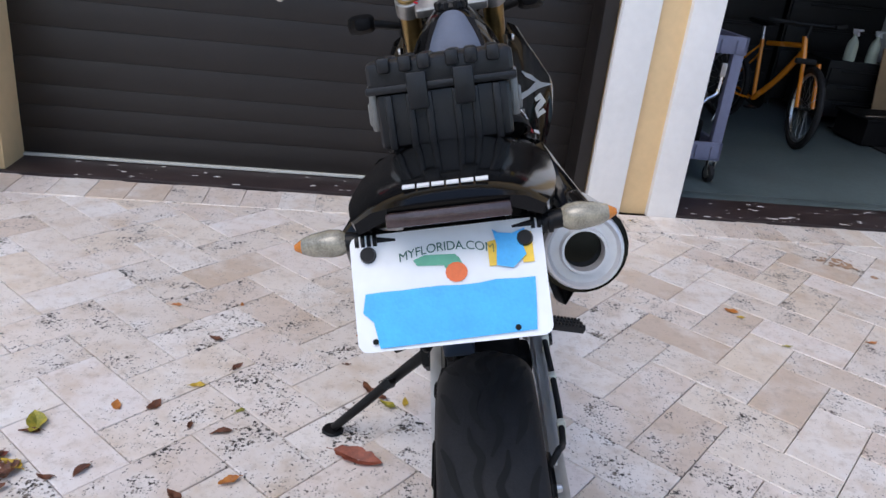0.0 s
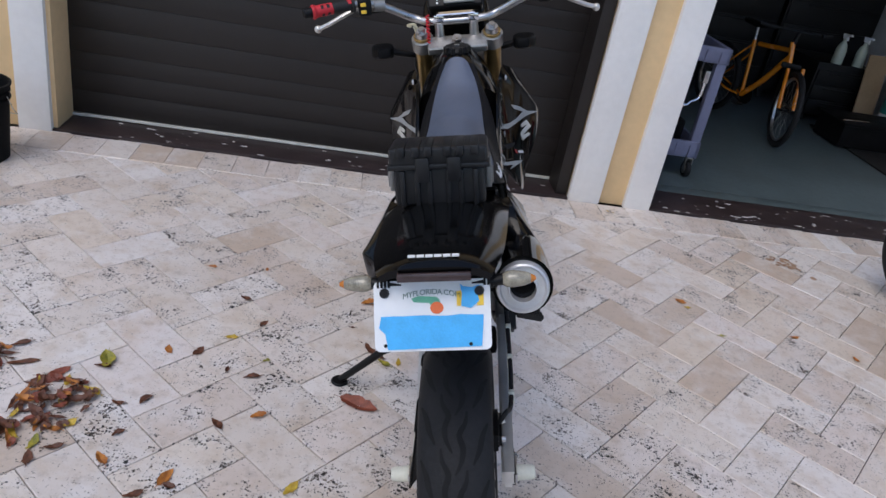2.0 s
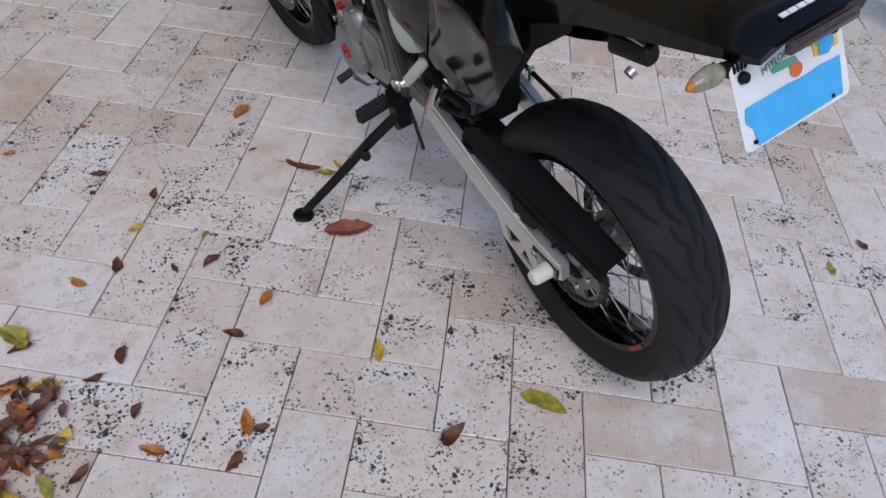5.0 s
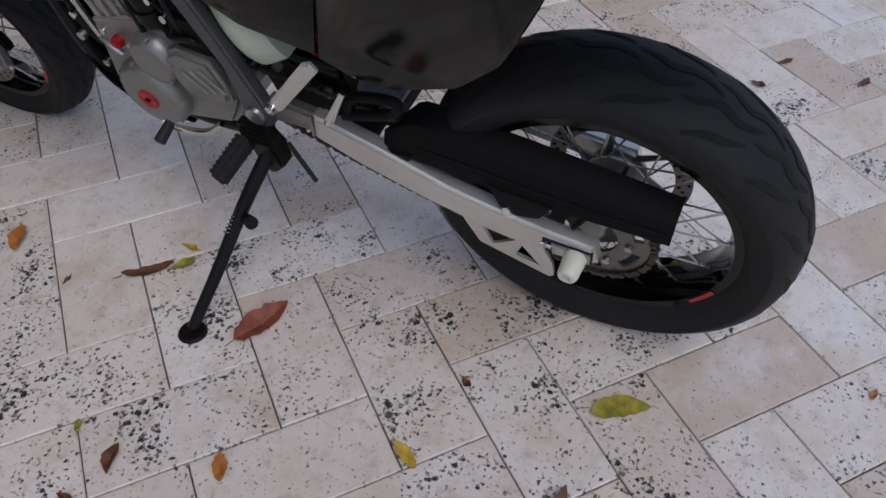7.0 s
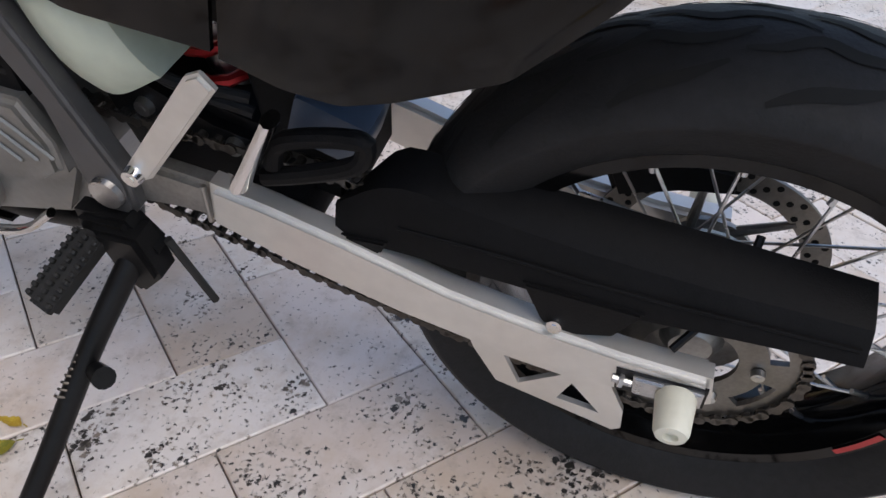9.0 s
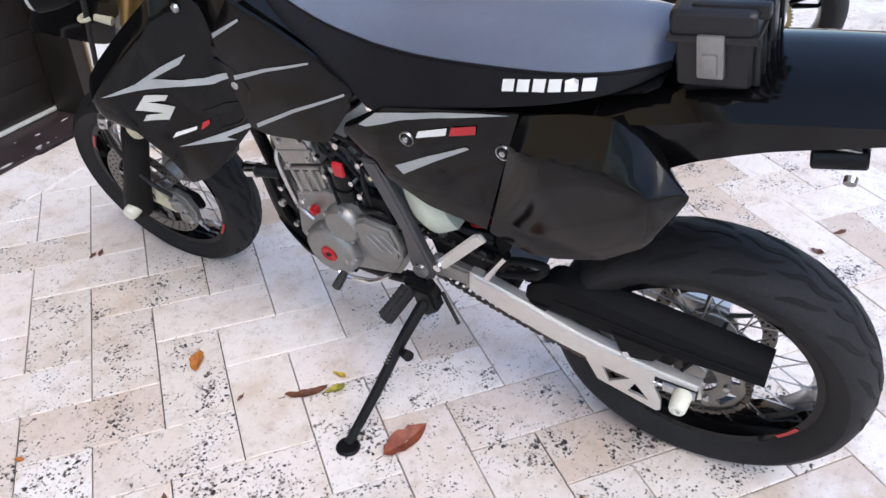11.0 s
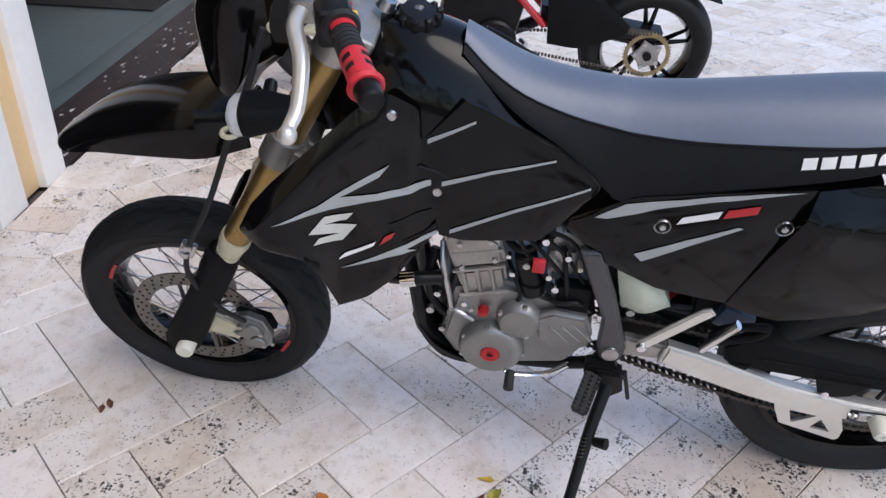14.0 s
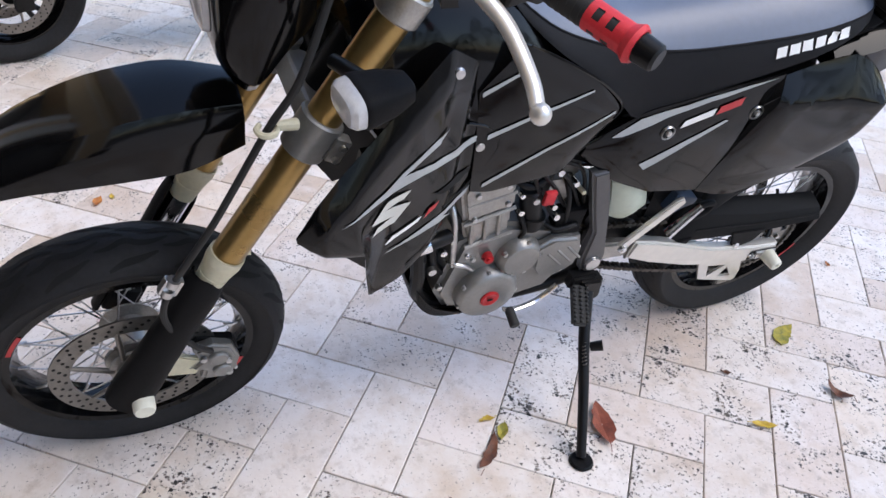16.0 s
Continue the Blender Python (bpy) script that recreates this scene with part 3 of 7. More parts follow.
# side fairings of the tank, and the covers below the seat, on both sides
for sx in (-1, 1):
    def both(pts):
        return [(-sx * x, y, z) for x, y, z in pts]

    bm = bmn()
    sheet(bm, both([(-0.231, 1.256, 0.754), (-0.230, 1.215, 0.727), (-0.228, 1.15, 0.705), (-0.206, 1.133, 0.629), (-0.191, 1.114, 0.546), (-0.184, 1.057, 0.572), (-0.168, 1.008, 0.613), (-0.118, 0.932, 0.702), (-0.124, 0.889, 0.757)]),
          both([(-0.231, 1.258, 0.764), (-0.228, 1.23, 0.815), (-0.212, 1.195, 0.851), (-0.187, 1.127, 0.910), (-0.155, 1.055, 0.968), (-0.128, 1.018, 0.985), (-0.116, 0.966, 0.952), (-0.118, 0.96, 0.90), (-0.125, 0.925, 0.85), (-0.125, 0.89, 0.806)]),
          (sx * 0.004, 0, 0), 0.006, 64, 33, False)
    # calm surface with a moulded crease below the upper edge: the band above it leans back to the sky
    for k in range(14):
        bmesh.ops.smooth_vert(bm, verts=bm.verts, factor=0.5, use_axis_x=True)
    for v in bm.verts:
        crest = float(np.interp(v.co.y, (0.966, 1.018, 1.055, 1.127, 1.195, 1.23, 1.258), (0.952, 0.985, 0.968, 0.910, 0.851, 0.815, 0.764)))
        rise = v.co.z - (crest - 0.044)
        swell = 1 - rise / 0.044 if rise > 0 else 1 + rise / 0.24
        ends = min(1, (v.co.y - 0.97) / 0.06, (1.258 - v.co.y) / 0.04)
        v.co.x += sx * 0.017 * max(0, swell) * max(0, ends)
    over = surface_x(bm)
    shroud = part("radiator_shroud", bm, M_GLOSS, moto, "glossy black tank fairing with grey decals")
    decal("decal", [(1.196, 0.786), (1.121, 0.810), (1.062, 0.843), (1.008, 0.866), (1.025, 0.846), (1.088, 0.818), (1.075, 0.818), (1.031, 0.813), (0.984, 0.815), (0.921, 0.828), (0.921, 0.820), (0.976, 0.800), (1.045, 0.799), (1.121, 0.796)], over, M_DECAL, shroud, "pale grey forked stripe decal", cuts=3)
    decal("decal", [(1.101, 0.651), (1.008, 0.685), (0.934, 0.708), (0.934, 0.698), (0.985, 0.680), (0.968, 0.672), (1.008, 0.670)], over, M_DECAL, shroud, "pale grey stripe decal")
    # angular emblem
    decal("emblem", [(1.114, 0.784), (1.069, 0.781), (1.081, 0.768), (1.115, 0.767), (1.065, 0.754), (1.091, 0.722), (1.136, 0.726), (1.126, 0.739), (1.093, 0.738), (1.141, 0.753)], over, M_EMBLEM, shroud, "pale angular emblem", cuts=3)
    decal("model_bar", [(1.102, 0.676), (1.041, 0.699), (1.036, 0.708), (1.09, 0.690)], over, M_WHITE, shroud, "", None, 0.003)
    decal("model_bar", [(1.031, 0.698), (1.009, 0.712), (1.003, 0.725), (1.022, 0.716)], over, M_REDDECAL, shroud, "red decal mark", None, 0.003)
    # flat decal whose black paints the shade inside a vent
    decal("vent", [(1.017, 0.742), (0.969, 0.756), (0.94, 0.760), (0.96, 0.738), (0.998, 0.736)], over, M_RECESS_SHADE, shroud, "black decal painted as the shade inside a vent")
    # raised lip round the lower rear of the fairing
    bm = bmn()
    tube(bm, [(over(y, z) + sx * 0.001, y, z) for y, z in ((0.99, 0.70), (0.945, 0.716), (0.905, 0.775), (0.90, 0.803), (0.925, 0.835), (0.965, 0.850))], 0.0026, 6, 4)
    part("fairing_lip", bm, M_GLOSS, shroud)
    bolt_head(shroud, (over(1.005, 0.950), 1.005, 0.950), 0.009, None, M_STEEL, 0.005, (sx, 0, 0))
    bolt_head(shroud, (over(0.933, 0.798), 0.933, 0.798), 0.009, None, M_STEEL, 0.005, (sx, 0, 0))
    # lower scoop in front of the engine
    bm = bmn()
    sheet(bm, both([(-0.15, 1.16, 0.62), (-0.13, 1.10, 0.545), (-0.12, 1.06, 0.57)]), both([(-0.12, 1.12, 0.78), (-0.11, 1.05, 0.78), (-0.11, 0.99, 0.75)]), (0, 0, 0), 0.04, 10, 6, False)
    part("radiator", bm, M_DARK, moto, "black radiator behind the fairing")
    # side of the tank, below the seat nose
    bm = bmn()
    sheet(bm, both([(-0.128, 0.93, 0.70), (-0.124, 0.889, 0.688), (-0.115, 0.748, 0.70), (-0.108, 0.672, 0.80)]), both([(-0.122, 0.955, 0.90), (-0.116, 0.89, 0.975), (-0.112, 0.804, 0.934), (-0.11, 0.727, 0.893), (-0.106, 0.66, 0.834)]), (sx * 0.008, 0, 0), 0.005, 20, 9, False)
    over2 = surface_x(bm)
    side = part("tank_side", bm, M_GLOSS, moto, "glossy black tank side panel")
    decal("decal", [(0.925, 0.813), (0.84, 0.846), (0.738, 0.876), (0.738, 0.880), (0.84, 0.853), (0.925, 0.823)], over2, M_DECAL, side, "pale grey pinstripe")
    decal("decal", [(0.91, 0.706), (0.80, 0.766), (0.675, 0.824), (0.674, 0.829), (0.80, 0.774), (0.91, 0.716)], over2, M_DECAL, side, "pale grey pinstripe")
    decal("decal", [(0.95, 0.893), (0.872, 0.938), (0.872, 0.943), (0.95, 0.902)], over2, M_DECAL, side, "pale grey pinstripe")
    bm = bmn()
    tube(bm, [(over2(y, z) + sx * 0.001, y, z) for y, z in ((0.884, 0.972), (0.85, 0.957), (0.804, 0.933), (0.727, 0.891), (0.664, 0.838), (0.67, 0.81))], 0.0022, 6, 4)
    part("panel_edge", bm, M_GLOSS, side)
    # front and rear side covers
    bm = bmn()
    sheet(bm, both([(-0.105, 0.705, 0.728), (-0.12, 0.62, 0.665), (-0.126, 0.523, 0.626), (-0.128, 0.40, 0.612)]), both([(-0.104, 0.70, 0.752), (-0.112, 0.60, 0.818), (-0.118, 0.45, 0.852), (-0.12, 0.326, 0.876)]), (sx * 0.008, 0, 0), 0.005, 22, 11, False)
    over3 = surface_x(bm)
    cover = part("side_cover", bm, M_GLOSS, moto, "glossy black side cover with grey stripe decals")
    decal("decal", [(0.659, 0.768), (0.612, 0.806), (0.479, 0.842), (0.40, 0.86), (0.34, 0.871), (0.42, 0.848), (0.50, 0.826), (0.56, 0.806), (0.60, 0.788), (0.64, 0.77)], over3, M_DECAL, cover, "pale grey stripe decal")
    decal("decal", [(0.582, 0.707), (0.566, 0.692), (0.49, 0.745), (0.417, 0.790), (0.425, 0.792), (0.50, 0.754)], over3, M_DECAL, cover, "pale grey stripe decal")
    decal("model_bar", [(0.525, 0.783), (0.462, 0.805), (0.458, 0.820), (0.518, 0.798)], over3, M_WHITE, cover, "", None, 0.003)
    decal("model_bar", [(0.455, 0.806), (0.404, 0.822), (0.402, 0.838), (0.45, 0.823)], over3, M_REDDECAL, cover, "red decal mark", None, 0.003)
    for y, z in ((0.546, 0.774), (0.354, 0.799)):
        bm = bmn()
        p = Vector((over3(y, z), y, z))
        seat_of = Matrix.Translation(p) @ (Matrix() if sx > 0 else Matrix.Rotation(math.pi, 4, "Z"))
        lathe(bm, [(0.0118, -0.003), (0.0146, -0.003), (0.0146, 0.002), (0.0138, 0.0036), (0.0126, 0.003), (0.0118, 0.0005)], seat_of, 28, True)
        part("washer", bm, M_STEEL, cover, "bright cup washer")
        bm = bmn()
        rod(bm, p - Vector((sx * 0.002, 0, 0)), p + Vector((sx * 0.0012, 0, 0)), 0.0115, 0.0115, 20)
        part("washer_pad", bm, M_RECESS_SHADE, cover)
        bolt_head(cover, p + Vector((sx * 0.001, 0, 0.001)), 0.0062, None, M_STEEL, 0.006, (sx, 0, 0))
    bm = bmn()
    sheet(bm, both([(-0.128, 0.396, 0.606), (-0.133, 0.345, 0.592), (-0.136, 0.297, 0.589), (-0.139, 0.253, 0.603), (-0.143, 0.171, 0.638), (-0.147, 0.104, 0.709), (-0.15, 0.064, 0.782), (-0.15, 0.049, 0.815)]),
          both([(-0.12, 0.322, 0.873), (-0.12, 0.28, 0.886), (-0.12, 0.237, 0.898), (-0.122, 0.2, 0.906), (-0.124, 0.172, 0.909), (-0.134, 0.129, 0.893), (-0.144, 0.085, 0.858), (-0.15, 0.048, 0.824)]),
          (sx * 0.006, 0, 0), 0.006, 48, 31, False)
    for k in range(16):
        bmesh.ops.smooth_vert(bm, verts=bm.verts, factor=0.5, use_axis_x=True)
    # moulded crease: the band above it leans back to the sky
    for v in bm.verts:
        crest = float(np.interp(v.co.y, (0.048, 0.085, 0.129, 0.172, 0.322), (0.824, 0.858, 0.893, 0.909, 0.873)))
        fold = min(0.832, crest - 0.004)
        swell = 1 - (v.co.z - fold) / (crest - fold) if v.co.z > fold else 1 - (fold - v.co.z) / 0.19
        ends = min(1, (0.43 - v.co.y) / 0.15, (v.co.y - 0.048) / 0.05)
        ends = max(0, ends) ** 2 * (3 - 2 * max(0, ends))
        v.co.x += sx * 0.034 * max(0, min(1, swell)) * max(0, ends)
    rear_panel = part("rear_side_panel", bm, M_GLOSS, moto, "glossy black rear side panel")
    bm = bmn()
    sheet(bm, both([(-0.124, 0.178, 0.908), (-0.134, 0.129, 0.892), (-0.144, 0.085, 0.857), (-0.149, 0.049, 0.823)]), both([(-0.085, 0.15, 0.9), (-0.085, 0.12, 0.87), (-0.1, 0.10, 0.80)]), (0, -0.006, 0.004), 0.004, 10, 5, True)
    part("panel_return", bm, M_GLOSS, rear_panel)
# shared dark core that fills the frame under the seat
bm = bmn()
slab(bm, [(0.70, 0.70), (0.62, 0.78), (0.22, 0.88), (0.19, 0.80), (0.22, 0.66), (0.40, 0.60), (0.60, 0.66)], -0.095, 0.095, 0.01)
part("air_box", bm, M_MATTE, moto, "black plastic air box under the seat")
bm = bmn()
slab(bm, [(0.42, 0.60), (0.41, 0.42), (0.335, 0.40), (0.328, 0.50), (0.24, 0.66), (0.17, 0.80), (0.30, 0.80)], -0.06, 0.06, 0.008)
part("inner_fender", bm, M_MATTE, moto, "black mud guard ahead of the rear wheel")

# tail
TAIL = ((0.2, 0.885, 0.915, 0.1134, 0.855), (0.12, 0.905, 0.94, 0.1217, 0.822), (0.05, 0.926, 0.962, 0.1182, 0.856), (-0.03, 0.942, 0.976, 0.1152, 0.893), (-0.12, 0.957, 0.987, 0.1104, 0.922), (-0.2, 0.97, 0.998, 0.1041, 0.946), (-0.27, 0.98, 1.003, 0.0919, 0.966), (-0.293, 0.982, 0.996, 0.0851, 0.972))
bm = bmn()
rings = []
for y, ze, zc, hw, zu in TAIL:
    ring = [Vector((-hw, y, ze))]
    for k in range(1, 12):
        s = -1 + 2 * k / 12
        ring.append(Vector((s * hw * 0.97, y, ze + 0.006 + (zc - ze - 0.006) * (1 - abs(s) ** 2.6))))
    ring += [Vector((hw, y, ze)), Vector((hw * 0.96, y, zu)), Vector((hw * 0.6, y, zu + 0.012)), Vector((-hw * 0.6, y, zu + 0.012)), Vector((-hw * 0.96, y, zu))]
    rings.append(ring)
cols = [smooth_line([r[k] for r in rings], 3) for k in range(len(rings[0]))]
grid_faces(bm, [[c[i] for c in cols] for i in range(len(cols[0]))])
tail = part("rear_fender", bm, M_GLOSS, moto, "glossy black rear fender")
for k in range(6):
    bm = bmn()
    x = -0.040 + k * 0.0132
    box(bm, (x + 0.006, -0.272, 1.0045), (0.0112, 0.0065, 0.0016), 0, Matrix.Rotation(radians(4), 4, "X"))
    part("lettering_bar", bm, M_WHITE, tail)
bm = bmn()
box(bm, (0, -0.302, 0.985), (0.11, 0.010, 0.013), 0.003, Matrix.Rotation(radians(-12), 4, "X"))
part("tail_light", bm, M_TAIL, tail, "dark smoked tail light strip")
bm = bmn()
slab(bm, [(-0.16, 0.94), (-0.25, 0.955), (-0.257, 0.945), (-0.298, 0.874), (-0.284, 0.874), (-0.236, 0.93)], -0.05, 0.05, 0.003)
part("plate_bracket", bm, M_DARK, moto, "black number plate bracket")
DROP = Matrix.Translation((0, 0.012, -0.024)) @ Matrix.Diagonal((0.94, 1, 1, 1))
for sx in (-1, 1):
    sig = thing("turn_signal", "", "")
    sig.parent = moto
    sig["label"] = "rear turn signal with a smoked lens"
    bm = bmn()
    rod(bm, (sx * 0.058, -0.272, 0.973), (sx * 0.078, -0.272, 0.975), 0.010, 0.0095)
    for q in range(4):
        rod(bm, (sx * (0.076 + 0.006 * q), -0.272, 0.975), (sx * (0.080 + 0.006 * q), -0.272, 0.975), 0.0105, 0.0105, 14)
    rod(bm, (sx * 0.078, -0.272, 0.975), (sx * 0.108, -0.270, 0.977), 0.0085, 0.0095)
    part("stalk", bm, M_DARK, sig, "", DROP)
    bm = bmn()
    lathe(bm, [(0.009, 0), (0.0125, 0.007), (0.0135, 0.017), (0.011, 0.036), (0.0075, 0.046)], Matrix.Translation((sx * 0.107, -0.270, 0.977)) @ (Matrix() if sx > 0 else Matrix.Rotation(math.pi, 4, "Z")), 20)
    part("lens", bm, M_LENS, sig, "smoked speckled lens", DROP)
    bm = bmn()
    rod(bm, (sx * 0.152, -0.270, 0.977), (sx * 0.161, -0.270, 0.977), 0.0078, 0.003)
    part("lens_tip", bm, M_AMBER, sig, "amber reflector tip", DROP)

# number plate, its face taped over
PL = Matrix.Translation((-0.008, -0.266, 0.958)) @ Matrix.Rotation(radians(-30), 4, "X") @ Matrix.Diagonal((0.93, 0.93, 0.93, 1))
plate = thing("number_plate", "", "")
plate.parent = moto
plate["label"] = "white number plate with its face taped over in blue"


def plate_poly(name, pts, material, lift, label="", thick=0.0008):
    bm = bmn()
    a = [bm.verts.new((x, -lift, z)) for x, z in pts]
    b = [bm.verts.new((x, -lift + thick, z)) for x, z in pts]
    bm.faces.new(a)
    bm.faces.new(b[::-1])
    for i in range(len(a)):
        bm.faces.new((a[i], a[(i + 1) % len(a)], b[(i + 1) % len(a)], b[i]))
    return part(name, bm, material, plate, label, PL, smooth=False)


def rounded(x0, x1, z0, z1, r, n=6):
    out = []
    for cx, cz, a0 in ((x1 - r, z1 - r, 0), (x0 + r, z1 - r, 90), (x0 + r, z0 + r, 180), (x1 - r, z0 + r, 270)):
        out += [(cx + r * math.cos(radians(a0 + 90 * k / n)), cz + r * math.sin(radians(a0 + 90 * k / n))) for k in range(n + 1)]
    return out


plate_poly("plate_face", rounded(-0.096, 0.096, -0.114, 0.002, 0.010), M_PLATE, 0.0, "white embossed plate", 0.0015)
rt = random.Random(3)
edge = [(-0.084 + 0.168 * k / 9, -0.056 + rt.uniform(-0.0012, 0.0012)) for k in range(10)]
plate_poly("tape", edge + [(0.083, -0.075), (0.080, -0.108), (-0.074, -0.111), (-0.078, -0.085), (-0.088, -0.075)], M_TAPE, 0.0022, "torn strip of blue tape")
plate_poly("tape", [(0.047, -0.006), (0.052, -0.010), (0.066, -0.012), (0.079, -0.008), (0.074, -0.020), (0.078, -0.034), (0.064, -0.046), (0.048, -0.042), (0.05, -0.022)], M_TAPE, 0.0034, "torn corner patch of blue tape")
plate_poly("sticker", [(0.041, -0.018), (0.052, -0.016), (0.052, -0.042), (0.041, -0.042)], M_YELLOW, 0.0018, "yellow sticker")
plate_poly("sticker", [(0.074, -0.012), (0.085, -0.012), (0.085, -0.042), (0.074, -0.042)], M_YELLOW, 0.0018, "yellow sticker")
plate_poly("print_shape", [(-0.034, -0.028), (-0.022, -0.024), (0.008, -0.026), (0.012, -0.030), (0.018, -0.044), (0.012, -0.054), (0.004, -0.05), (-0.004, -0.036), (-0.03, -0.034)], M_GREEN, 0.0012, "green printed map shape")
plate_poly("print_shape", [(0.008 + 0.011 * math.cos(k * math.tau / 14), -0.044 + 0.010 * math.sin(k * math.tau / 14)) for k in range(14)], M_ORANGE, 0.0016, "orange printed fruit shape")
words = bpy.data.curves.new("plate_words", "FONT")
words.body, words.size, words.extrude, words.align_x, words.space_character = "MYFLORIDA.COM", 0.0125, 0.0002, "CENTER", 0.95
holder = bpy.data.objects.new("plate_words", words)
data = bpy.data.meshes.new_from_object(holder)
bpy.data.objects.remove(holder)
data.materials.append(M_GREENINK := shade("dark_green_ink", (0.03, 0.12, 0.09), 0.5, 0, 0.1, 40))
for v in data.vertices:
    x = v.co.x
    v.co = PL @ Vector((x, -0.0016 - v.co.z, -0.0215 + v.co.y - 3.2 * x * x))
text = new("plate_words", data)
text.parent = plate
for x in (-0.078, 0.078):
    bm = bmn()
    rod(bm, (x, -0.001, -0.018), (x, -0.007, -0.018), 0.0085, 0.007, 16)
    part("plate_bolt", bm, M_DARK, plate, "", PL)
for x in (-0.078, 0.062):
    bm = bmn()
    rod(bm, (x, -0.0005, -0.104), (x, -0.003, -0.104), 0.003, 0.003, 10)
    part("plate_hole", bm, M_RECESS_SHADE, plate, "", PL)

# small hard case on the tail
case = thing("tail_case", "", "")
case.parent = moto
case["label"] = "small black ribbed hard case strapped behind the seat"
CM = Matrix.Translation((-0.006, 0.05, 0.95)) @ Matrix.Rotation(radians(-7), 4, "X") @ Matrix.Diagonal((0.95, 0.95, 0.86, 1))
bm = bmn()
box(bm, (0, 0, 0.052), (0.176, 0.10, 0.082), 0.010, None, 3)
part("case_body", bm, M_CASE, case, "", CM)
bm = bmn()
box(bm, (0, 0, 0.117), (0.19, 0.112, 0.042), 0.012, None, 3)
box(bm, (0, 0, 0.097), (0.196, 0.118, 0.012), 0.004, None, 2)
part("case_lid", bm, M_CASE, case, "", CM)
for x in (-0.07, -0.042, -0.018, 0.018, 0.042, 0.07):
    bm = bmn()
    box(bm, (x, -0.053, 0.05), (0.010, 0.010, 0.078), 0.003, None, 2)
    part("case_rib", bm, M_CASE, case, "", CM)
    bm = bmn()
    box(bm, (x, -0.018, 0.131), (0.017, 0.098, 0.022), 0.005, None, 2)
    part("lid_rib", bm, M_CASE, case, "", CM)
for x in (-0.03, 0.03):
    bm = bmn()
    box(bm, (x, -0.062, 0.092), (0.026, 0.008, 0.052), 0.003, None, 2)
    part("latch", bm, M_CASE, case, "", CM)
for sx in (-1, 1):
    bm = bmn()
    box(bm, (sx * 0.094, 0.0, 0.07), (0.012, 0.036, 0.07), 0.004, None, 2)
    box(bm, (sx * 0.101, 0.0, 0.06), (0.006, 0.02, 0.034), 0.003, None, 2)
    part("side_latch", bm, M_COVER, case, "grey side latch", CM)
bm = bmn()
box(bm, (0, 0, 0.0), (0.15, 0.085, 0.03), 0.006, None, 2)
part("case_mount", bm, M_MATTE, case, "", CM)

# helmet lock below the tail
bm = bmn()
rod(bm, (-0.098, -0.085, 0.893), (-0.092, -0.150, 0.905), 0.015, 0.015, 20, 0.003)
lock = part("helmet_lock", bm, M_DARK, moto, "black helmet lock cylinder")
bm = bmn()
rod(bm, (-0.11, -0.137, 0.884), (-0.118, -0.137, 0.880), 0.0085, 0.008, 16)
part("lock_face", bm, M_STEEL, lock, "steel key face")
bm = bmn()
box(bm, (-0.075, -0.105, 0.915), (0.05, 0.07, 0.006), 0.002)
part("lock_bracket", bm, M_CAST, lock, "tan metal lock bracket")

# muffler on the far side
bm = bmn()
tube(bm, [(0.137, -0.105, 0.852), (0.138, 0.05, 0.815), (0.132, 0.2, 0.77), (0.12, 0.36, 0.69)], (0.054, 0.048), 24, 6)
muffler = part("muffler", bm, M_GLOSS, moto, "muffler in a black heat shield with a silver end cap")
MX = Matrix.Translation((0.137, -0.108, 0.852)) @ Matrix.Rotation(radians(-14), 4, "X") @ Matrix.Rotation(radians(-90), 4, "Z")
bm = bmn()
lathe(bm, [(0.0465, -0.02), (0.0472, 0.006), (0.045, 0.016), (0.0415, 0.018), (0.038, 0.012), (0.028, 0.012), (0.026, 0.022), (0.023, 0.022), (0.022, -0.04), (0.0, -0.04)], MX, 36)
part("end_cap", bm, M_MUFF, muffler, "brushed silver end cap")
bm = bmn()
rod(bm, MX @ Vector((-0.038, 0, 0)), MX @ Vector((-0.036, 0, 0)), 0.0225, 0.0225, 24)
part("outlet", bm, M_RECESS_SHADE, muffler, "dark disc closing the outlet")
bm = bmn()
tube(bm, [(0.10, 0.36, 0.70), (0.12, 0.5, 0.62), (0.11, 0.7, 0.58), (0.06, 0.95, 0.60)], 0.02, 14)
part("mid_pipe", bm, M_DARK, moto, "dark exhaust pipe")
# muffler-side hanger
bm = bmn()
box(bm, (0.10, -0.04, 0.925), (0.012, 0.03, 0.05), 0.003)
part("muffler_bracket", bm, M_STEEL, moto)

# swing arm, chain guard and guide
def pierced(bm, outer, holes, x0, x1):
    """A flat plate with openings, from x0 to x1; outlines of (y, z) points."""
    edges = []
    for loop in [outer] + holes:
        vs = [bm.verts.new((x0, y, z)) for y, z in loop]
        edges += [bm.edges.new((vs[k], vs[(k + 1) % len(vs)])) for k in range(len(vs))]
    bmesh.ops.triangle_fill(bm, use_beauty=True, edges=edges)
    got = bmesh.ops.extrude_face_region(bm, geom=bm.faces[:] + bm.edges[:] + bm.verts[:])
    bmesh.ops.translate(bm, vec=(x1 - x0, 0, 0), verts=[v for v in got["geom"] if isinstance(v, bmesh.types.BMVert)])
    return bm


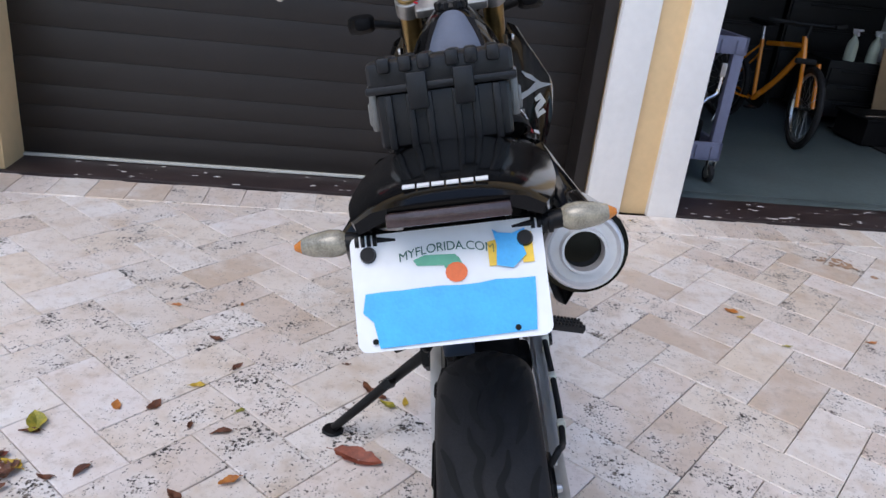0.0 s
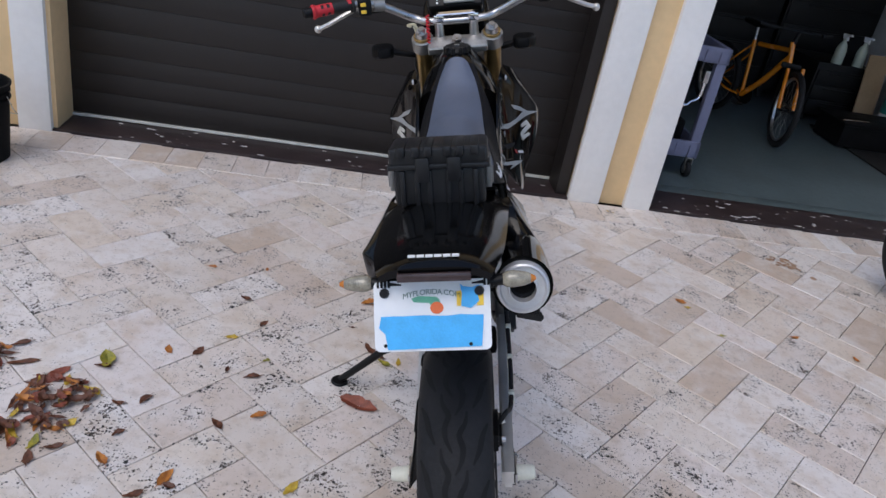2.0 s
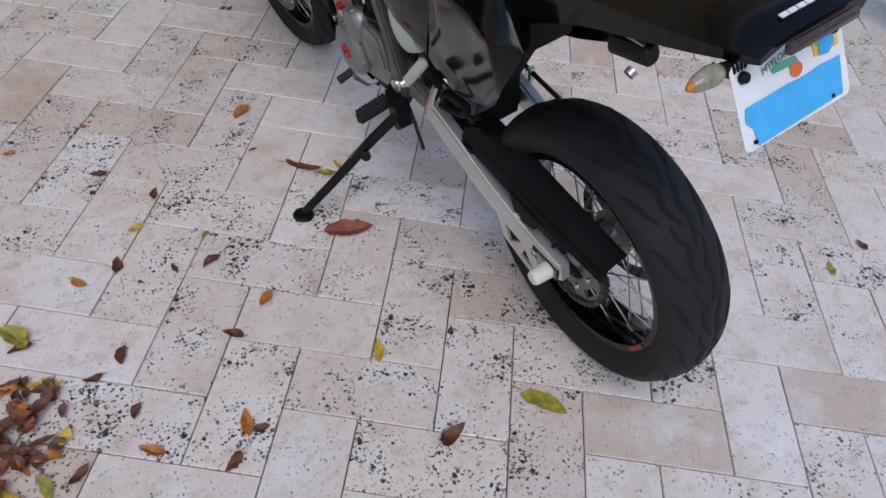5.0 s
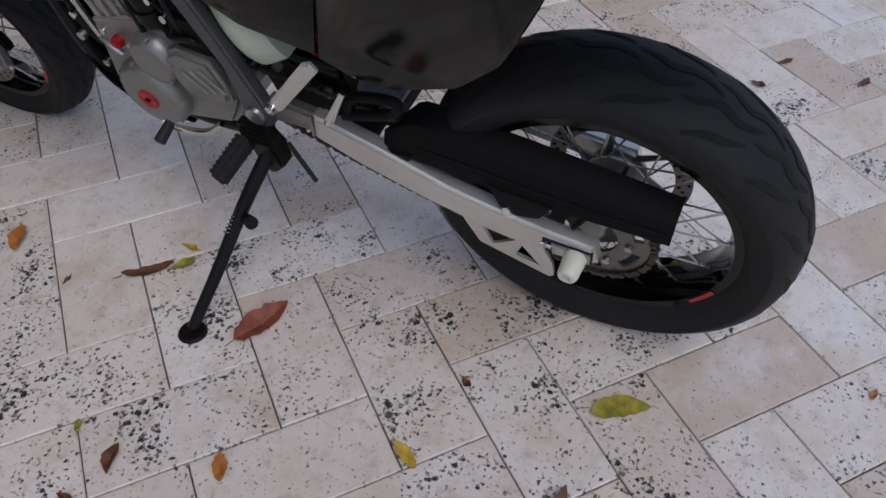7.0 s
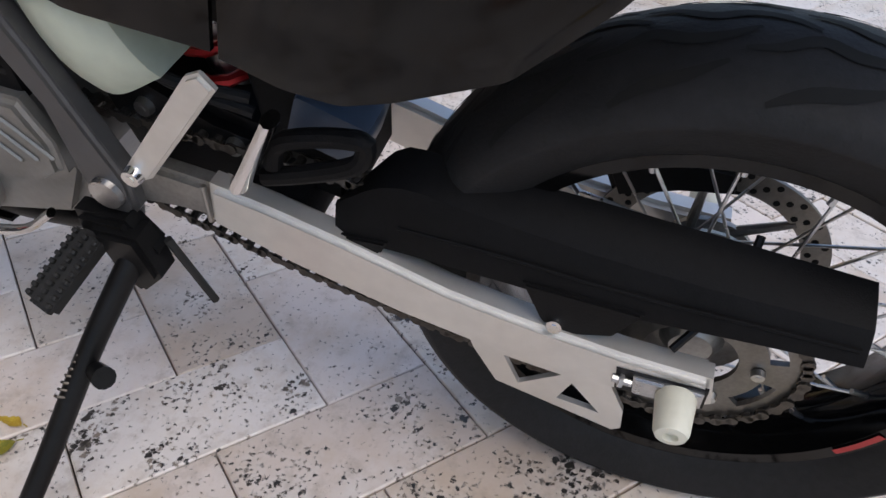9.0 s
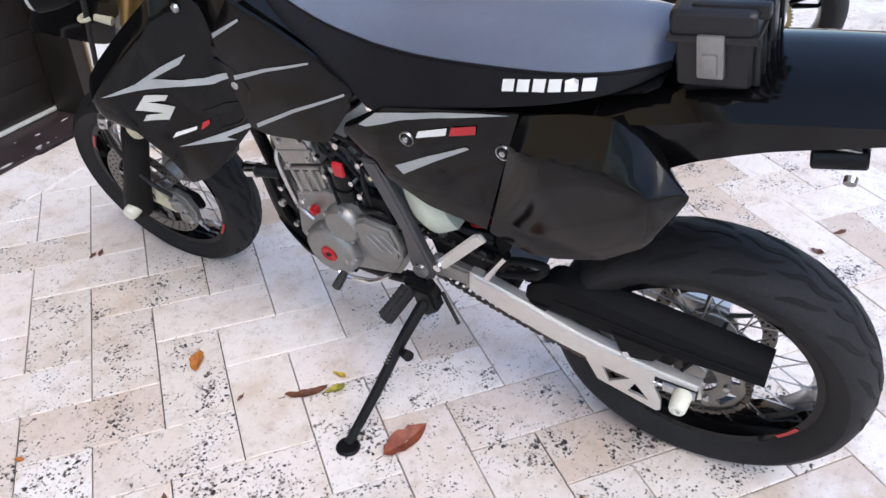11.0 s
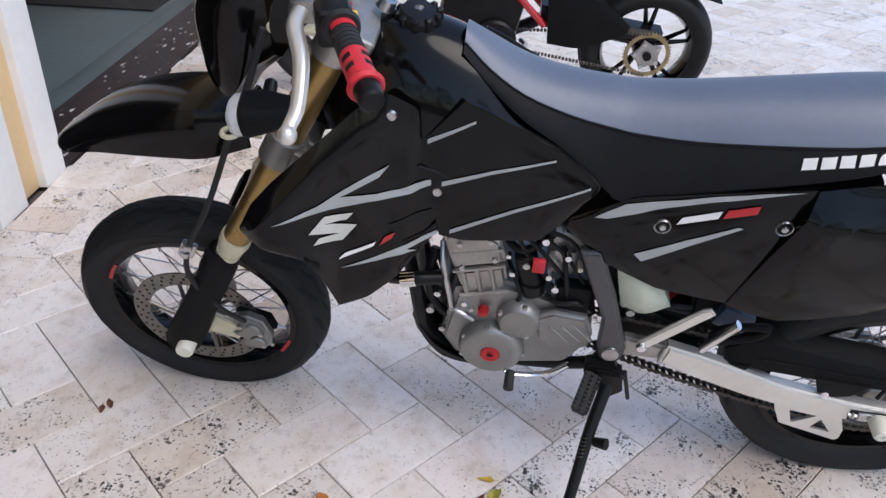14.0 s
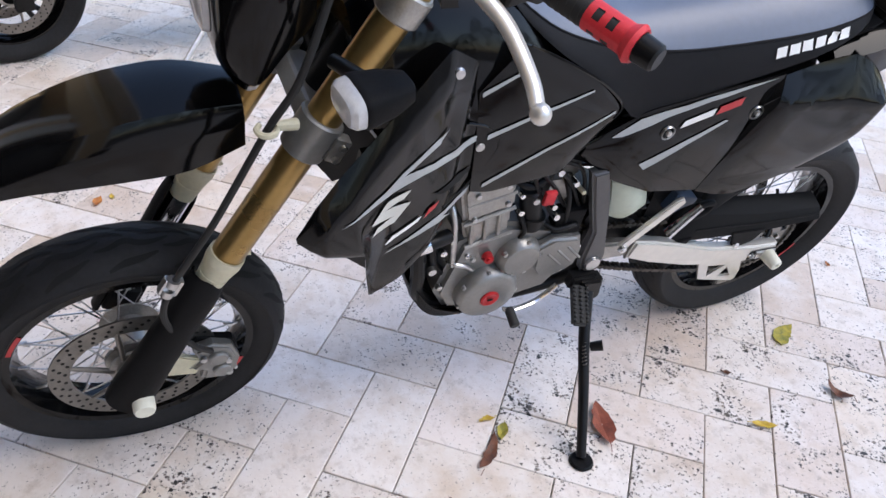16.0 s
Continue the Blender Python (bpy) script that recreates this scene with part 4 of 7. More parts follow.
for sx in (-1, 1):
    bm = bmn()
    slab(bm, [(0.446, 0.448), (0.391, 0.434), (0.32, 0.411), (0.281, 0.397), (0.222, 0.375), (0.173, 0.363), (0.124, 0.353), (0.06, 0.343), (-0.02, 0.336), (-0.026, 0.297), (-0.014, 0.289), (0.072, 0.288), (0.196, 0.306), (0.272, 0.325), (0.376, 0.361), (0.456, 0.397)], sx * 0.086, sx * 0.115, 0.006, 4)
    arm = part("swing_arm", bm, M_ARM, moto, "satin aluminium swing arm")
    bm = bmn()
    slab(bm, [(0.062, 0.328), (-0.019, 0.326), (-0.019, 0.297), (0.06, 0.296)], sx * 0.113, sx * 0.1162)
    slot = part("axle_slot", bm, M_DARK, arm, "dark axle adjuster slot")
    bm = bmn()
    slab(bm, [(0.046, 0.324), (-0.016, 0.323), (-0.016, 0.300), (0.044, 0.299)], sx * 0.114, sx * 0.121, 0.002)
    rod(bm, (sx * 0.118, 0.046, 0.312), (sx * 0.118, 0.064, 0.314), 0.004, 0.004, 8)
    rod(bm, (sx * 0.118, 0.054, 0.313), (sx * 0.118, 0.058, 0.3135), 0.008, 0.008, 6)
    part("axle_block", bm, M_STEEL, slot)
    bm = bmn()
    lathe(bm, [(0.0, 0.0), (0.0175, 0.0), (0.0185, 0.003), (0.016, 0.036), (0.0135, 0.041), (0.007, 0.042), (0.006, 0.036), (0.0, 0.036)], Matrix.Translation((sx * 0.119, 0.006, 0.310)) @ (Matrix() if sx > 0 else Matrix.Rotation(math.pi, 4, "Z")), 28)
    part("axle_slider", bm, M_NYLON, arm, "white nylon axle slider")
    bm = bmn()
    slab(bm, [(0.45, 0.440), (0.53, 0.452), (0.556, 0.425), (0.54, 0.395), (0.49, 0.398), (0.458, 0.396)], sx * 0.084, sx * 0.108, 0.006)
    part("pivot_casting", bm, M_CAST, arm, "cast aluminium arm pivot")
    bm = bmn()
    rod(bm, (sx * 0.112, 0.452, 0.445), (sx * 0.112, 0.457, 0.398), 0.0028, 0.0028, 8)
    part("weld_seam", bm, M_CAST, arm)
bm = bmn()
box(bm, (0, 0.40, 0.40), (0.17, 0.07, 0.05), 0.012)
part("arm_bridge", bm, M_MATTE, moto, "")
# chain guard
bm = bmn()
GLOW = [(0.330, 0.404), (0.285, 0.405), (0.183, 0.397), (0.076, 0.388), (-0.042, 0.391), (-0.121, 0.392)]
GMID = [(0.334, 0.432), (0.275, 0.466), (0.191, 0.452), (0.099, 0.436), (0.01, 0.426), (-0.121, 0.418)]
GTOP = [(0.300, 0.456), (0.272, 0.478), (0.198, 0.467), (0.107, 0.458), (0.018, 0.447), (-0.121, 0.430)]
sheet(bm, [(-0.104, *q) for q in GLOW], [(-0.086, *q) for q in GMID], (-0.003, 0, 0), 0.004, 26, 6, True)
sheet(bm, [(-0.086, *q) for q in GMID], [(-0.045, *q) for q in GTOP], (0, 0, 0.003), 0.004, 26, 6, True, (0.3, 0, -1))
slab(bm, [(0.332, 0.412), (0.320, 0.385), (0.295, 0.382), (0.279, 0.414)], -0.107, -0.100, 0.002)
slab(bm, [(0.155, 0.404), (0.136, 0.358), (0.118, 0.344), (0.104, 0.348), (0.072, 0.358), (0.05, 0.396)], -0.107, -0.100, 0.002)
guard = part("chain_guard", bm, M_MATTE, moto, "black plastic chain guard")
bm = bmn()
tube(bm, [(-0.098, *q) for q in ((0.27, 0.430), (0.18, 0.424), (0.07, 0.412), (-0.115, 0.405))], 0.0025, 6, 4)
part("guard_rib", bm, M_MATTE, guard)
for y, z in ((0.309, 0.392), (0.123, 0.358)):
    bolt_head(guard, (-0.107, y, z), 0.0085, None, M_CHROME, 0.005, (-1, 0, 0.2), "guard_bolt")
# chain guide plate with two triangular windows
bm = bmn()
pierced(bm, [(0.205, 0.312), (0.198, 0.290), (0.175, 0.242), (0.052, 0.205), (0.044, 0.212), (0.046, 0.244), (0.066, 0.292)], [[(0.168, 0.290), (0.110, 0.281), (0.152, 0.247)], [(0.099, 0.271), (0.112, 0.238), (0.068, 0.230)]], -0.108, -0.102)
part("chain_guide", bm, M_ARM, moto, "aluminium chain guide plate with triangular windows", smooth=False)
# sprocket
bm = bmn()
def ring_pts(r, a0, a1, n, closed=True):
    return [(r * math.cos(a0 + (a1 - a0) * k / (n if closed else n - 1)), 0.309 + r * math.sin(a0 + (a1 - a0) * k / (n if closed else n - 1))) for k in range(n)]


teeth = [((0.104 if k % 2 else 0.0975) * math.cos(k * math.tau / 82), 0.309 + (0.104 if k % 2 else 0.0975) * math.sin(k * math.tau / 82)) for k in range(82)]
slots = []
for k in range(6):
    a = (k + 0.5) * math.tau / 6
    slots.append(ring_pts(0.086, a - 0.3, a + 0.3, 7, False) + ring_pts(0.070, a - 0.3, a + 0.3, 7, False)[::-1])
pierced(bm, teeth, [ring_pts(0.044, 0, math.tau, 30)] + slots, -0.071, -0.065)
sprocket = part("sprocket", bm, M_DISC, rear_wheel, "worn steel rear sprocket", smooth=False)
for k in range(6):
    a = k * math.tau / 6
    bolt_head(sprocket, (-0.072, 0.062 * math.cos(a), 0.309 + 0.062 * math.sin(a)), 0.007)
# chain: two runs and the wrap round both sprockets
chain = thing("chain", "", "")
chain.parent = moto
chain["label"] = "oily drive chain"
path = []
c0, r0, c1, r1 = Vector((0, 0.0, 0.309)), 0.101, Vector((0, 0.672, 0.452)), 0.036
ang = math.atan2(c1.z - c0.z, c1.y - c0.y)
off = math.acos((r0 - r1) / (c1 - c0).length)
for k in range(40):
    a = ang + off + (math.tau - 2 * off) * k / 39
    path.append(Vector((-0.068, c0.y + r0 * math.cos(a), c0.z + r0 * math.sin(a))))
for k in range(17):
    a = ang - off + 2 * off * k / 16
    path.append(Vector((-0.068, c1.y + r1 * math.cos(a), c1.z + r1 * math.sin(a))))
q0, q1 = path[39], path[40]
sag = [q0.lerp(q1, k / 16) - Vector((0, 0, 0.026 * 4 * (k / 16) * (1 - k / 16))) for k in range(1, 16)]
path = path[:40] + sag + path[40:]
loop = resample([tuple(p) for p in path + path[:1]], 113, False)
link_data = {}
for i in range(112):
    a, b = loop[i], loop[i + 1]
    w = 0.0085 if i % 2 else 0.0062
    if i % 2 not in link_data:
        bm = bmn()
        for x in (-w, w):
            for y, r in ((0, 0.0062), (0.0159, 0.0062)):
                rod(bm, (x - 0.0008, y, 0), (x + 0.0008, y, 0), r, r, 8)
            box(bm, (x, 0.008, 0), (0.0016, 0.016, 0.008))
        rod(bm, (-w, 0, 0), (w, 0, 0), 0.0048, 0.0048, 8)
        link_data[i % 2] = part("chain_link", bm, M_CHAIN, chain)
        ob = link_data[i % 2]
    else:
        ob = new("chain_link", link_data[i % 2].data)
        ob.parent = chain
    d = b - a
    ob.matrix_local = Matrix.Translation(a) @ Matrix.Rotation(math.atan2(d.z, d.y), 4, "X")
# heel guards and levers beside the shock
bm = bmn()
slab(bm, [(0.512, 0.468), (0.416, 0.582), (0.402, 0.588), (0.391, 0.574), (0.488, 0.460), (0.500, 0.454)], -0.132, -0.122, 0.003)
part("heel_guard", bm, M_ARM, moto, "satin aluminium heel guard")
bolt_head(moto, (-0.132, 0.503, 0.464), 0.010, None, M_CHROME, 0.008, (-1, 0, 0), "pivot_bolt")
bm = bmn()
tube(bm, [(-0.13, 0.394, 0.480), (-0.131, 0.374, 0.514), (-0.133, 0.347, 0.560)], (0.014, 0.011), 10, 4, True, 0.6)
part("peg_bracket", bm, M_CHROME, moto, "polished bare bracket stub")
bm = bmn()
tube(bm, [(-0.108, *q) for q in ((0.374, 0.486), (0.364, 0.512), (0.33, 0.526), (0.292, 0.532), (0.284, 0.526), (0.297, 0.504), (0.348, 0.482), (0.385, 0.470))], 0.0085, 10, 3)
part("passenger_bracket", bm, M_MATTE, moto, "black passenger peg bracket")
# greasy linkage and hoses behind the chain
bm = bmn()
slab(bm, [(0.575, 0.40), (0.60, 0.50), (0.58, 0.54), (0.535, 0.528), (0.47, 0.492), (0.43, 0.482), (0.405, 0.455), (0.42, 0.40)], -0.066, 0.066, 0.012)
linkage = part("shock_linkage", bm, M_DARK, moto, "dark greasy shock linkage casting")
for y, z in ((0.455, 0.462), (0.545, 0.49), (0.562, 0.515)):
    bolt_head(linkage, (-0.066, y, z), 0.010, None, M_STEEL, 0.007, (-1, 0, 0))
for dx, dz in ((0, 0), (-0.012, 0.016)):
    bm = bmn()
    tube(bm, [(-0.072 + dx, 0.60, 0.60 + dz), (-0.078 + dx, 0.555, 0.575 + dz), (-0.074 + dx, 0.50, 0.53 + dz), (-0.06, 0.43, 0.50 + dz)], 0.0055, 8, 4)
    part("breather_hose", bm, M_RUBBER, moto, "black rubber breather hose")
# shock: red spring and body
bm = bmn()
tube(bm, [(0.034 * math.cos(k * 0.6), 0.45 + 0.034 * math.sin(k * 0.6) + 0.05 * k / 72, 0.42 + 0.22 * k / 72) for k in range(73)], 0.0062, 8, 1, False)
part("shock_spring", bm, M_RED, moto, "red shock spring")
bm = bmn()
rod(bm, (0, 0.445, 0.40), (0, 0.505, 0.66), 0.021, 0.021, 16)
part("shock_body", bm, M_STEEL, moto)
# added plastic block; its blue colour paints a reflection of the sky
bm = bmn()
box(bm, (-0.05, 0.335, 0.505), (0.06, 0.07, 0.05), 0.008, Matrix.Rotation(radians(20), 4, "X"))
part("shock_reservoir", bm, M_BLUE, moto, "dark plastic block, its blue put in for reflected sky")
# coolant bottle
bm = bmn()
sheet(bm, [(-0.10, 0.575, 0.545), (-0.108, 0.53, 0.535), (-0.10, 0.482, 0.555)], [(-0.098, 0.60, 0.65), (-0.105, 0.56, 0.66), (-0.10, 0.52, 0.64)], (-0.018, 0, 0), 0.06, 12, 9, True)
part("coolant_bottle", bm, M_TANK, moto, "translucent pale green coolant bottle")
# frame: pivot plates and down tubes
for sx in (-1, 1):
    bm = bmn()
    slab(bm, [(0.672, 0.69), (0.632, 0.695), (0.588, 0.575), (0.562, 0.49), (0.546, 0.44), (0.549, 0.405), (0.567, 0.385), (0.594, 0.40), (0.604, 0.44), (0.606, 0.52), (0.634, 0.59)], sx * 0.098, sx * 0.124, 0.006, 3)
    fp = part("pivot_plate", bm, M_FRAME, moto, "grey painted frame pivot plate")
    bm = bmn()
    rod(bm, (sx * 0.12, 0.575, 0.425), (sx * 0.130, 0.575, 0.425), 0.019, 0.017, 18)
    part("pivot_nut", bm, M_STEEL, fp)
    bm = bmn()
    tube(bm, [(sx * 0.03, 1.09, 0.90), (sx * 0.05, 1.03, 0.72), (sx * 0.055, 0.985, 0.46), (sx * 0.07, 0.93, 0.34), (sx * 0.075, 0.80, 0.305), (sx * 0.09, 0.62, 0.34), (sx * 0.1, 0.58, 0.40)], 0.014, 12)
    part("frame_tube", bm, M_DARK, moto, "black frame down tube")
    bm = bmn()
    tube(bm, [(sx * 0.10, 0.56, 0.68), (sx * 0.09, 0.38, 0.76), (sx * 0.075, 0.12, 0.86)], 0.012, 10)
    part("sub_frame", bm, M_DARK, moto)

# engine
engine = thing("engine", "", "")
engine.parent = moto
engine["label"] = "grey cast single-cylinder engine with a red plug"
bm = bmn()
slab(bm, [(0.93, 0.39), (0.90, 0.335), (0.80, 0.315), (0.66, 0.345), (0.615, 0.42), (0.625, 0.52), (0.73, 0.55), (0.80, 0.565), (0.90, 0.53)], -0.105, 0.11, 0.012)
part("crank_case", bm, M_COVER, engine, "grey crank case")
bm = bmn()
slab(bm, [(0.903, 0.578), (0.806, 0.608), (0.792, 0.527), (0.871, 0.495), (0.893, 0.545)], -0.098, 0.09, 0.008, 3)
part("cylinder", bm, M_CAST, engine, "cast aluminium cylinder")
bm = bmn()
slab(bm, [(0.925, 0.665), (0.92, 0.680), (0.843, 0.694), (0.815, 0.672), (0.804, 0.618), (0.904, 0.588)], -0.104, 0.09, 0.009, 3)
head = part("cylinder_head", bm, M_CAST, engine, "cast aluminium cylinder head")
for (a, b) in (((0.905, 0.583), (0.803, 0.613)), ((0.890, 0.520), (0.794, 0.545)), ((0.908, 0.630), (0.812, 0.655))):
    bm = bmn()
    rod(bm, (-0.102, *a), (-0.102, *b), 0.0042, 0.0042, 8)
    part("casting_band", bm, M_CAST, head)
for k in range(3):
    bm = bmn()
    y = 0.875 - 0.027 * k
    rod(bm, (-0.099, y, 0.515 + 0.009 * k), (-0.101, y + 0.012, 0.585 + 0.009 * k), 0.005, 0.005, 8)
    part("casting_rib", bm, M_CAST, head)
for y, z in ((0.893, 0.66), (0.835, 0.675), (0.825, 0.63), (0.887, 0.60)):
    bolt_head(head, (-0.104, y, z), 0.006, None, M_STEEL, 0.006)
bm = bmn()
slab(bm, [(0.928, 0.688), (0.93, 0.70), (0.85, 0.715), (0.825, 0.698), (0.84, 0.69)], -0.085, 0.08, 0.006)
part("head_cover", bm, M_DARK, engine)
# tangle of hoses, pipes and wires round the cylinder
for pts, r, mat, nm in (
        ([(-0.09, 0.985, 0.54), (-0.095, 0.974, 0.46), (-0.09, 0.968, 0.40), (-0.08, 0.94, 0.35), (-0.07, 0.90, 0.32)], 0.015, M_DARK, "coolant_pipe"),
        ([(-0.06, 0.945, 0.60), (-0.085, 0.955, 0.55), (-0.09, 0.945, 0.48), (-0.085, 0.92, 0.44)], 0.010, M_DARK, "oil_hose"),
        ([(-0.07, 0.93, 0.63), (-0.098, 0.925, 0.60), (-0.102, 0.915, 0.54), (-0.10, 0.905, 0.47)], 0.006, M_STEEL, "oil_pipe"),
        ([(-0.06, 0.82, 0.67), (-0.09, 0.79, 0.655), (-0.095, 0.76, 0.66), (-0.08, 0.72, 0.69)], 0.008, M_DARK, "breather_hose"),
        ([(-0.07, 0.80, 0.60), (-0.10, 0.785, 0.585), (-0.11, 0.77, 0.55), (-0.105, 0.775, 0.52)], 0.0045, M_DARK, "wire"),
        ([(-0.08, 0.70, 0.66), (-0.105, 0.69, 0.62), (-0.108, 0.68, 0.56), (-0.10, 0.67, 0.50)], 0.005, M_DARK, "wire"),
        ([(-0.10, 0.72, 0.55), (-0.115, 0.70, 0.545), (-0.115, 0.66, 0.55), (-0.10, 0.64, 0.53)], 0.0055, M_DARK, "wire"),
        ([(-0.07, 0.91, 0.46), (-0.10, 0.905, 0.475), (-0.108, 0.88, 0.47), (-0.108, 0.86, 0.455)], 0.005, M_STEEL, "oil_line")):
    bm = bmn()
    tube(bm, pts, r, 10)
    part(nm, bm, mat, engine)
for y, z, rr, mm in ((0.95, 0.47, 0.010, M_STEEL), (0.935, 0.52, 0.008, M_CHROME), (0.925, 0.415, 0.008, M_STEEL), (0.88, 0.50, 0.007, M_CHROME), (0.865, 0.485, 0.006, M_STEEL), (0.79, 0.60, 0.007, M_CHROME), (0.765, 0.625, 0.008, M_STEEL), (0.80, 0.645, 0.006, M_CHROME)):
    bolt_head(engine, (-0.10, y, z), rr, None, mm, 0.010, (-1, 0, 0), "banjo_bolt")


def round_cover(c, r, x0, x1, name, label, dome=0.006):
    bm = bmn()
    lathe(bm, [(r + 0.006, x0), (r + 0.006, x0 - 0.012), (r, x1 + dome), (r * 0.9, x1 + dome * 0.3), (r * 0.6, x1), (0.0, x1)], Matrix.Translation((0, *c)), 48)
    return part(name, bm, M_COVER, engine, label)


fly = round_cover((0.818, 0.388), 0.064, -0.105, -0.136, "flywheel_cover", "round grey flywheel cover")
bm = bmn()
lathe(bm, [(0.021, -0.134), (0.021, -0.139), (0.017, -0.1405), (0.012, -0.139), (0.0, -0.139)], Matrix.Translation((0, 0.818, 0.388)), 28)
cap = part("inspection_cap", bm, M_RED, fly, "red anodised inspection cap")
bm = bmn()
box(bm, (-0.1405, 0.818, 0.388), (0.002, 0.012, 0.004))
part("cap_slot", bm, M_RECESS_SHADE, cap)
gear = round_cover((0.766, 0.482), 0.042, -0.10, -0.132, "starter_cover", "round grey starter gear cover")
for c, r, n, ob in (((0.818, 0.388), 0.066, 7, fly), ((0.766, 0.482), 0.044, 5, gear)):
    for k in range(n):
        a = k * math.tau / n + 0.5
        bolt_head(ob, (-0.119, c[0] + r * math.cos(a), c[1] + r * math.sin(a)), 0.0055, None, M_STEEL, 0.007)
bm = bmn()
slab(bm, [(0.735, 0.505), (0.70, 0.525), (0.635, 0.518), (0.618, 0.47), (0.622, 0.432), (0.66, 0.41), (0.705, 0.408), (0.728, 0.44)], -0.126, -0.10, 0.008, 3)
sc = part("sprocket_cover", bm, M_COVER, engine, "grey ribbed sprocket cover")
for k in range(3):
    bm = bmn()
    box(bm, (-0.127, 0.672 - 0.022 * k + 0.012, 0.465 + 0.006 * k), (0.004, 0.006, 0.06), 0.002, Matrix.Rotation(radians(-45), 4, "X"), 1)
    part("cover_rib", bm, M_COVER, sc)
bm = bmn()
rod(bm, (-0.112, 0.84, 0.496), (-0.124, 0.84, 0.498), 0.012, 0.010, 16)
rod(bm, (-0.122, 0.84, 0.498), (-0.128, 0.84, 0.498), 0.006, 0.006, 6)
part("oil_plug", bm, M_RED, engine, "red anodised oil plug")
bm = bmn()
rod(bm, (-0.09, 0.745, 0.54), (-0.085, 0.77, 0.64), 0.024, 0.022, 20, 0.004)
lathe(bm, [(0.0, 0.0), (0.027, 0.0), (0.027, 0.02), (0.0, 0.02)], Matrix.Translation((-0.09, 0.75, 0.555)) @ Matrix.Rotation(radians(-90), 4, "Y"), 20)
part("starter_motor", bm, M_DARK, engine, "black starter motor")
bm = bmn()
box(bm, (-0.112, 0.742, 0.635), (0.01, 0.024, 0.032), 0.003)
part("terminal_boot", bm, M_REDRUB, engine, "red rubber terminal boot")
bm = bmn()
rod(bm, (-0.04, 0.72, 0.66), (-0.04, 0.66, 0.655), 0.032, 0.03, 18)
box(bm, (-0.05, 0.70, 0.62), (0.07, 0.055, 0.06), 0.01)
part("carburettor", bm, M_CAST, engine, "cast carburettor")
bm = bmn()
box(bm, (-0.095, 0.668, 0.545), (0.03, 0.065, 0.075), 0.006)
part("solenoid_box", bm, M_MATTE, engine)
for a in range(4):
    bm = bmn()
    y = 0.70 + 0.02 * a
    tube(bm, [(-0.10, 0.90 - 0.03 * a, 0.70), (-0.105, 0.83 - 0.01 * a, 0.725), (-0.10, y, 0.70 - 0.02 * a), (-0.095, 0.65, 0.62 - 0.04 * a), (-0.09, 0.62, 0.50)], 0.0042, 8)
    part("cable", bm, M_DARK, engine, "black cable")
for y, z, rr in ((0.72, 0.60, 0.006), (0.705, 0.57, 0.007), (0.69, 0.655, 0.006), (0.735, 0.69, 0.007), (0.665, 0.63, 0.005)):
    bm = bmn()
    rod(bm, (-0.085, y, z), (-0.112, y, z + 0.004), rr, rr, 10)
    part("fitting", bm, M_CHROME if rr > 0.0055 else M_CREAM, engine)
# coolant hose and exhaust header ahead of the engine
bm = bmn()
tube(bm, [(-0.10, 0.93, 0.56), (-0.115, 0.98, 0.565), (-0.10, 1.03, 0.545)], 0.014, 14)
part("coolant_hose", bm, M_DARK, engine, "black coolant hose")
bm = bmn()
rod(bm, (-0.115, 0.975, 0.566), (-0.115, 1.005, 0.558), 0.0165, 0.0165, 16)
part("hose_clamp", bm, M_CHROME, engine)
bm = bmn()
tube(bm, [(0.0, 0.91, 0.64), (-0.01, 0.99, 0.60), (-0.03, 0.985, 0.48), (-0.02, 0.93, 0.42), (0.06, 0.93, 0.52), (0.09, 0.86, 0.58)], 0.019, 14)
part("exhaust_header", bm, M_CAST, engine, "heat-stained exhaust header pipe")
bm = bmn()
sheet(bm, [(-0.095, 0.99, 0.43), (-0.10, 0.955, 0.35), (-0.10, 0.90, 0.305), (-0.09, 0.80, 0.285)], [(0.095, 0.99, 0.43), (0.10, 0.955, 0.35), (0.10, 0.90, 0.305), (0.09, 0.80, 0.285)], (0, 0.0, -0.012), 0.005, 14, 7, True, (0, 0, 1))
for sx in (-1, 1):
    sheet(bm, [(sx * 0.10, 0.955, 0.35), (sx * 0.104, 0.92, 0.318), (sx * 0.10, 0.85, 0.298)], [(sx * 0.11, 0.975, 0.42), (sx * 0.115, 0.93, 0.36), (sx * 0.11, 0.86, 0.318)], (0, 0, 0), 0.004, 10, 4)
part("skid_plate", bm, M_MATTE, moto, "black plastic skid plate under the engine")
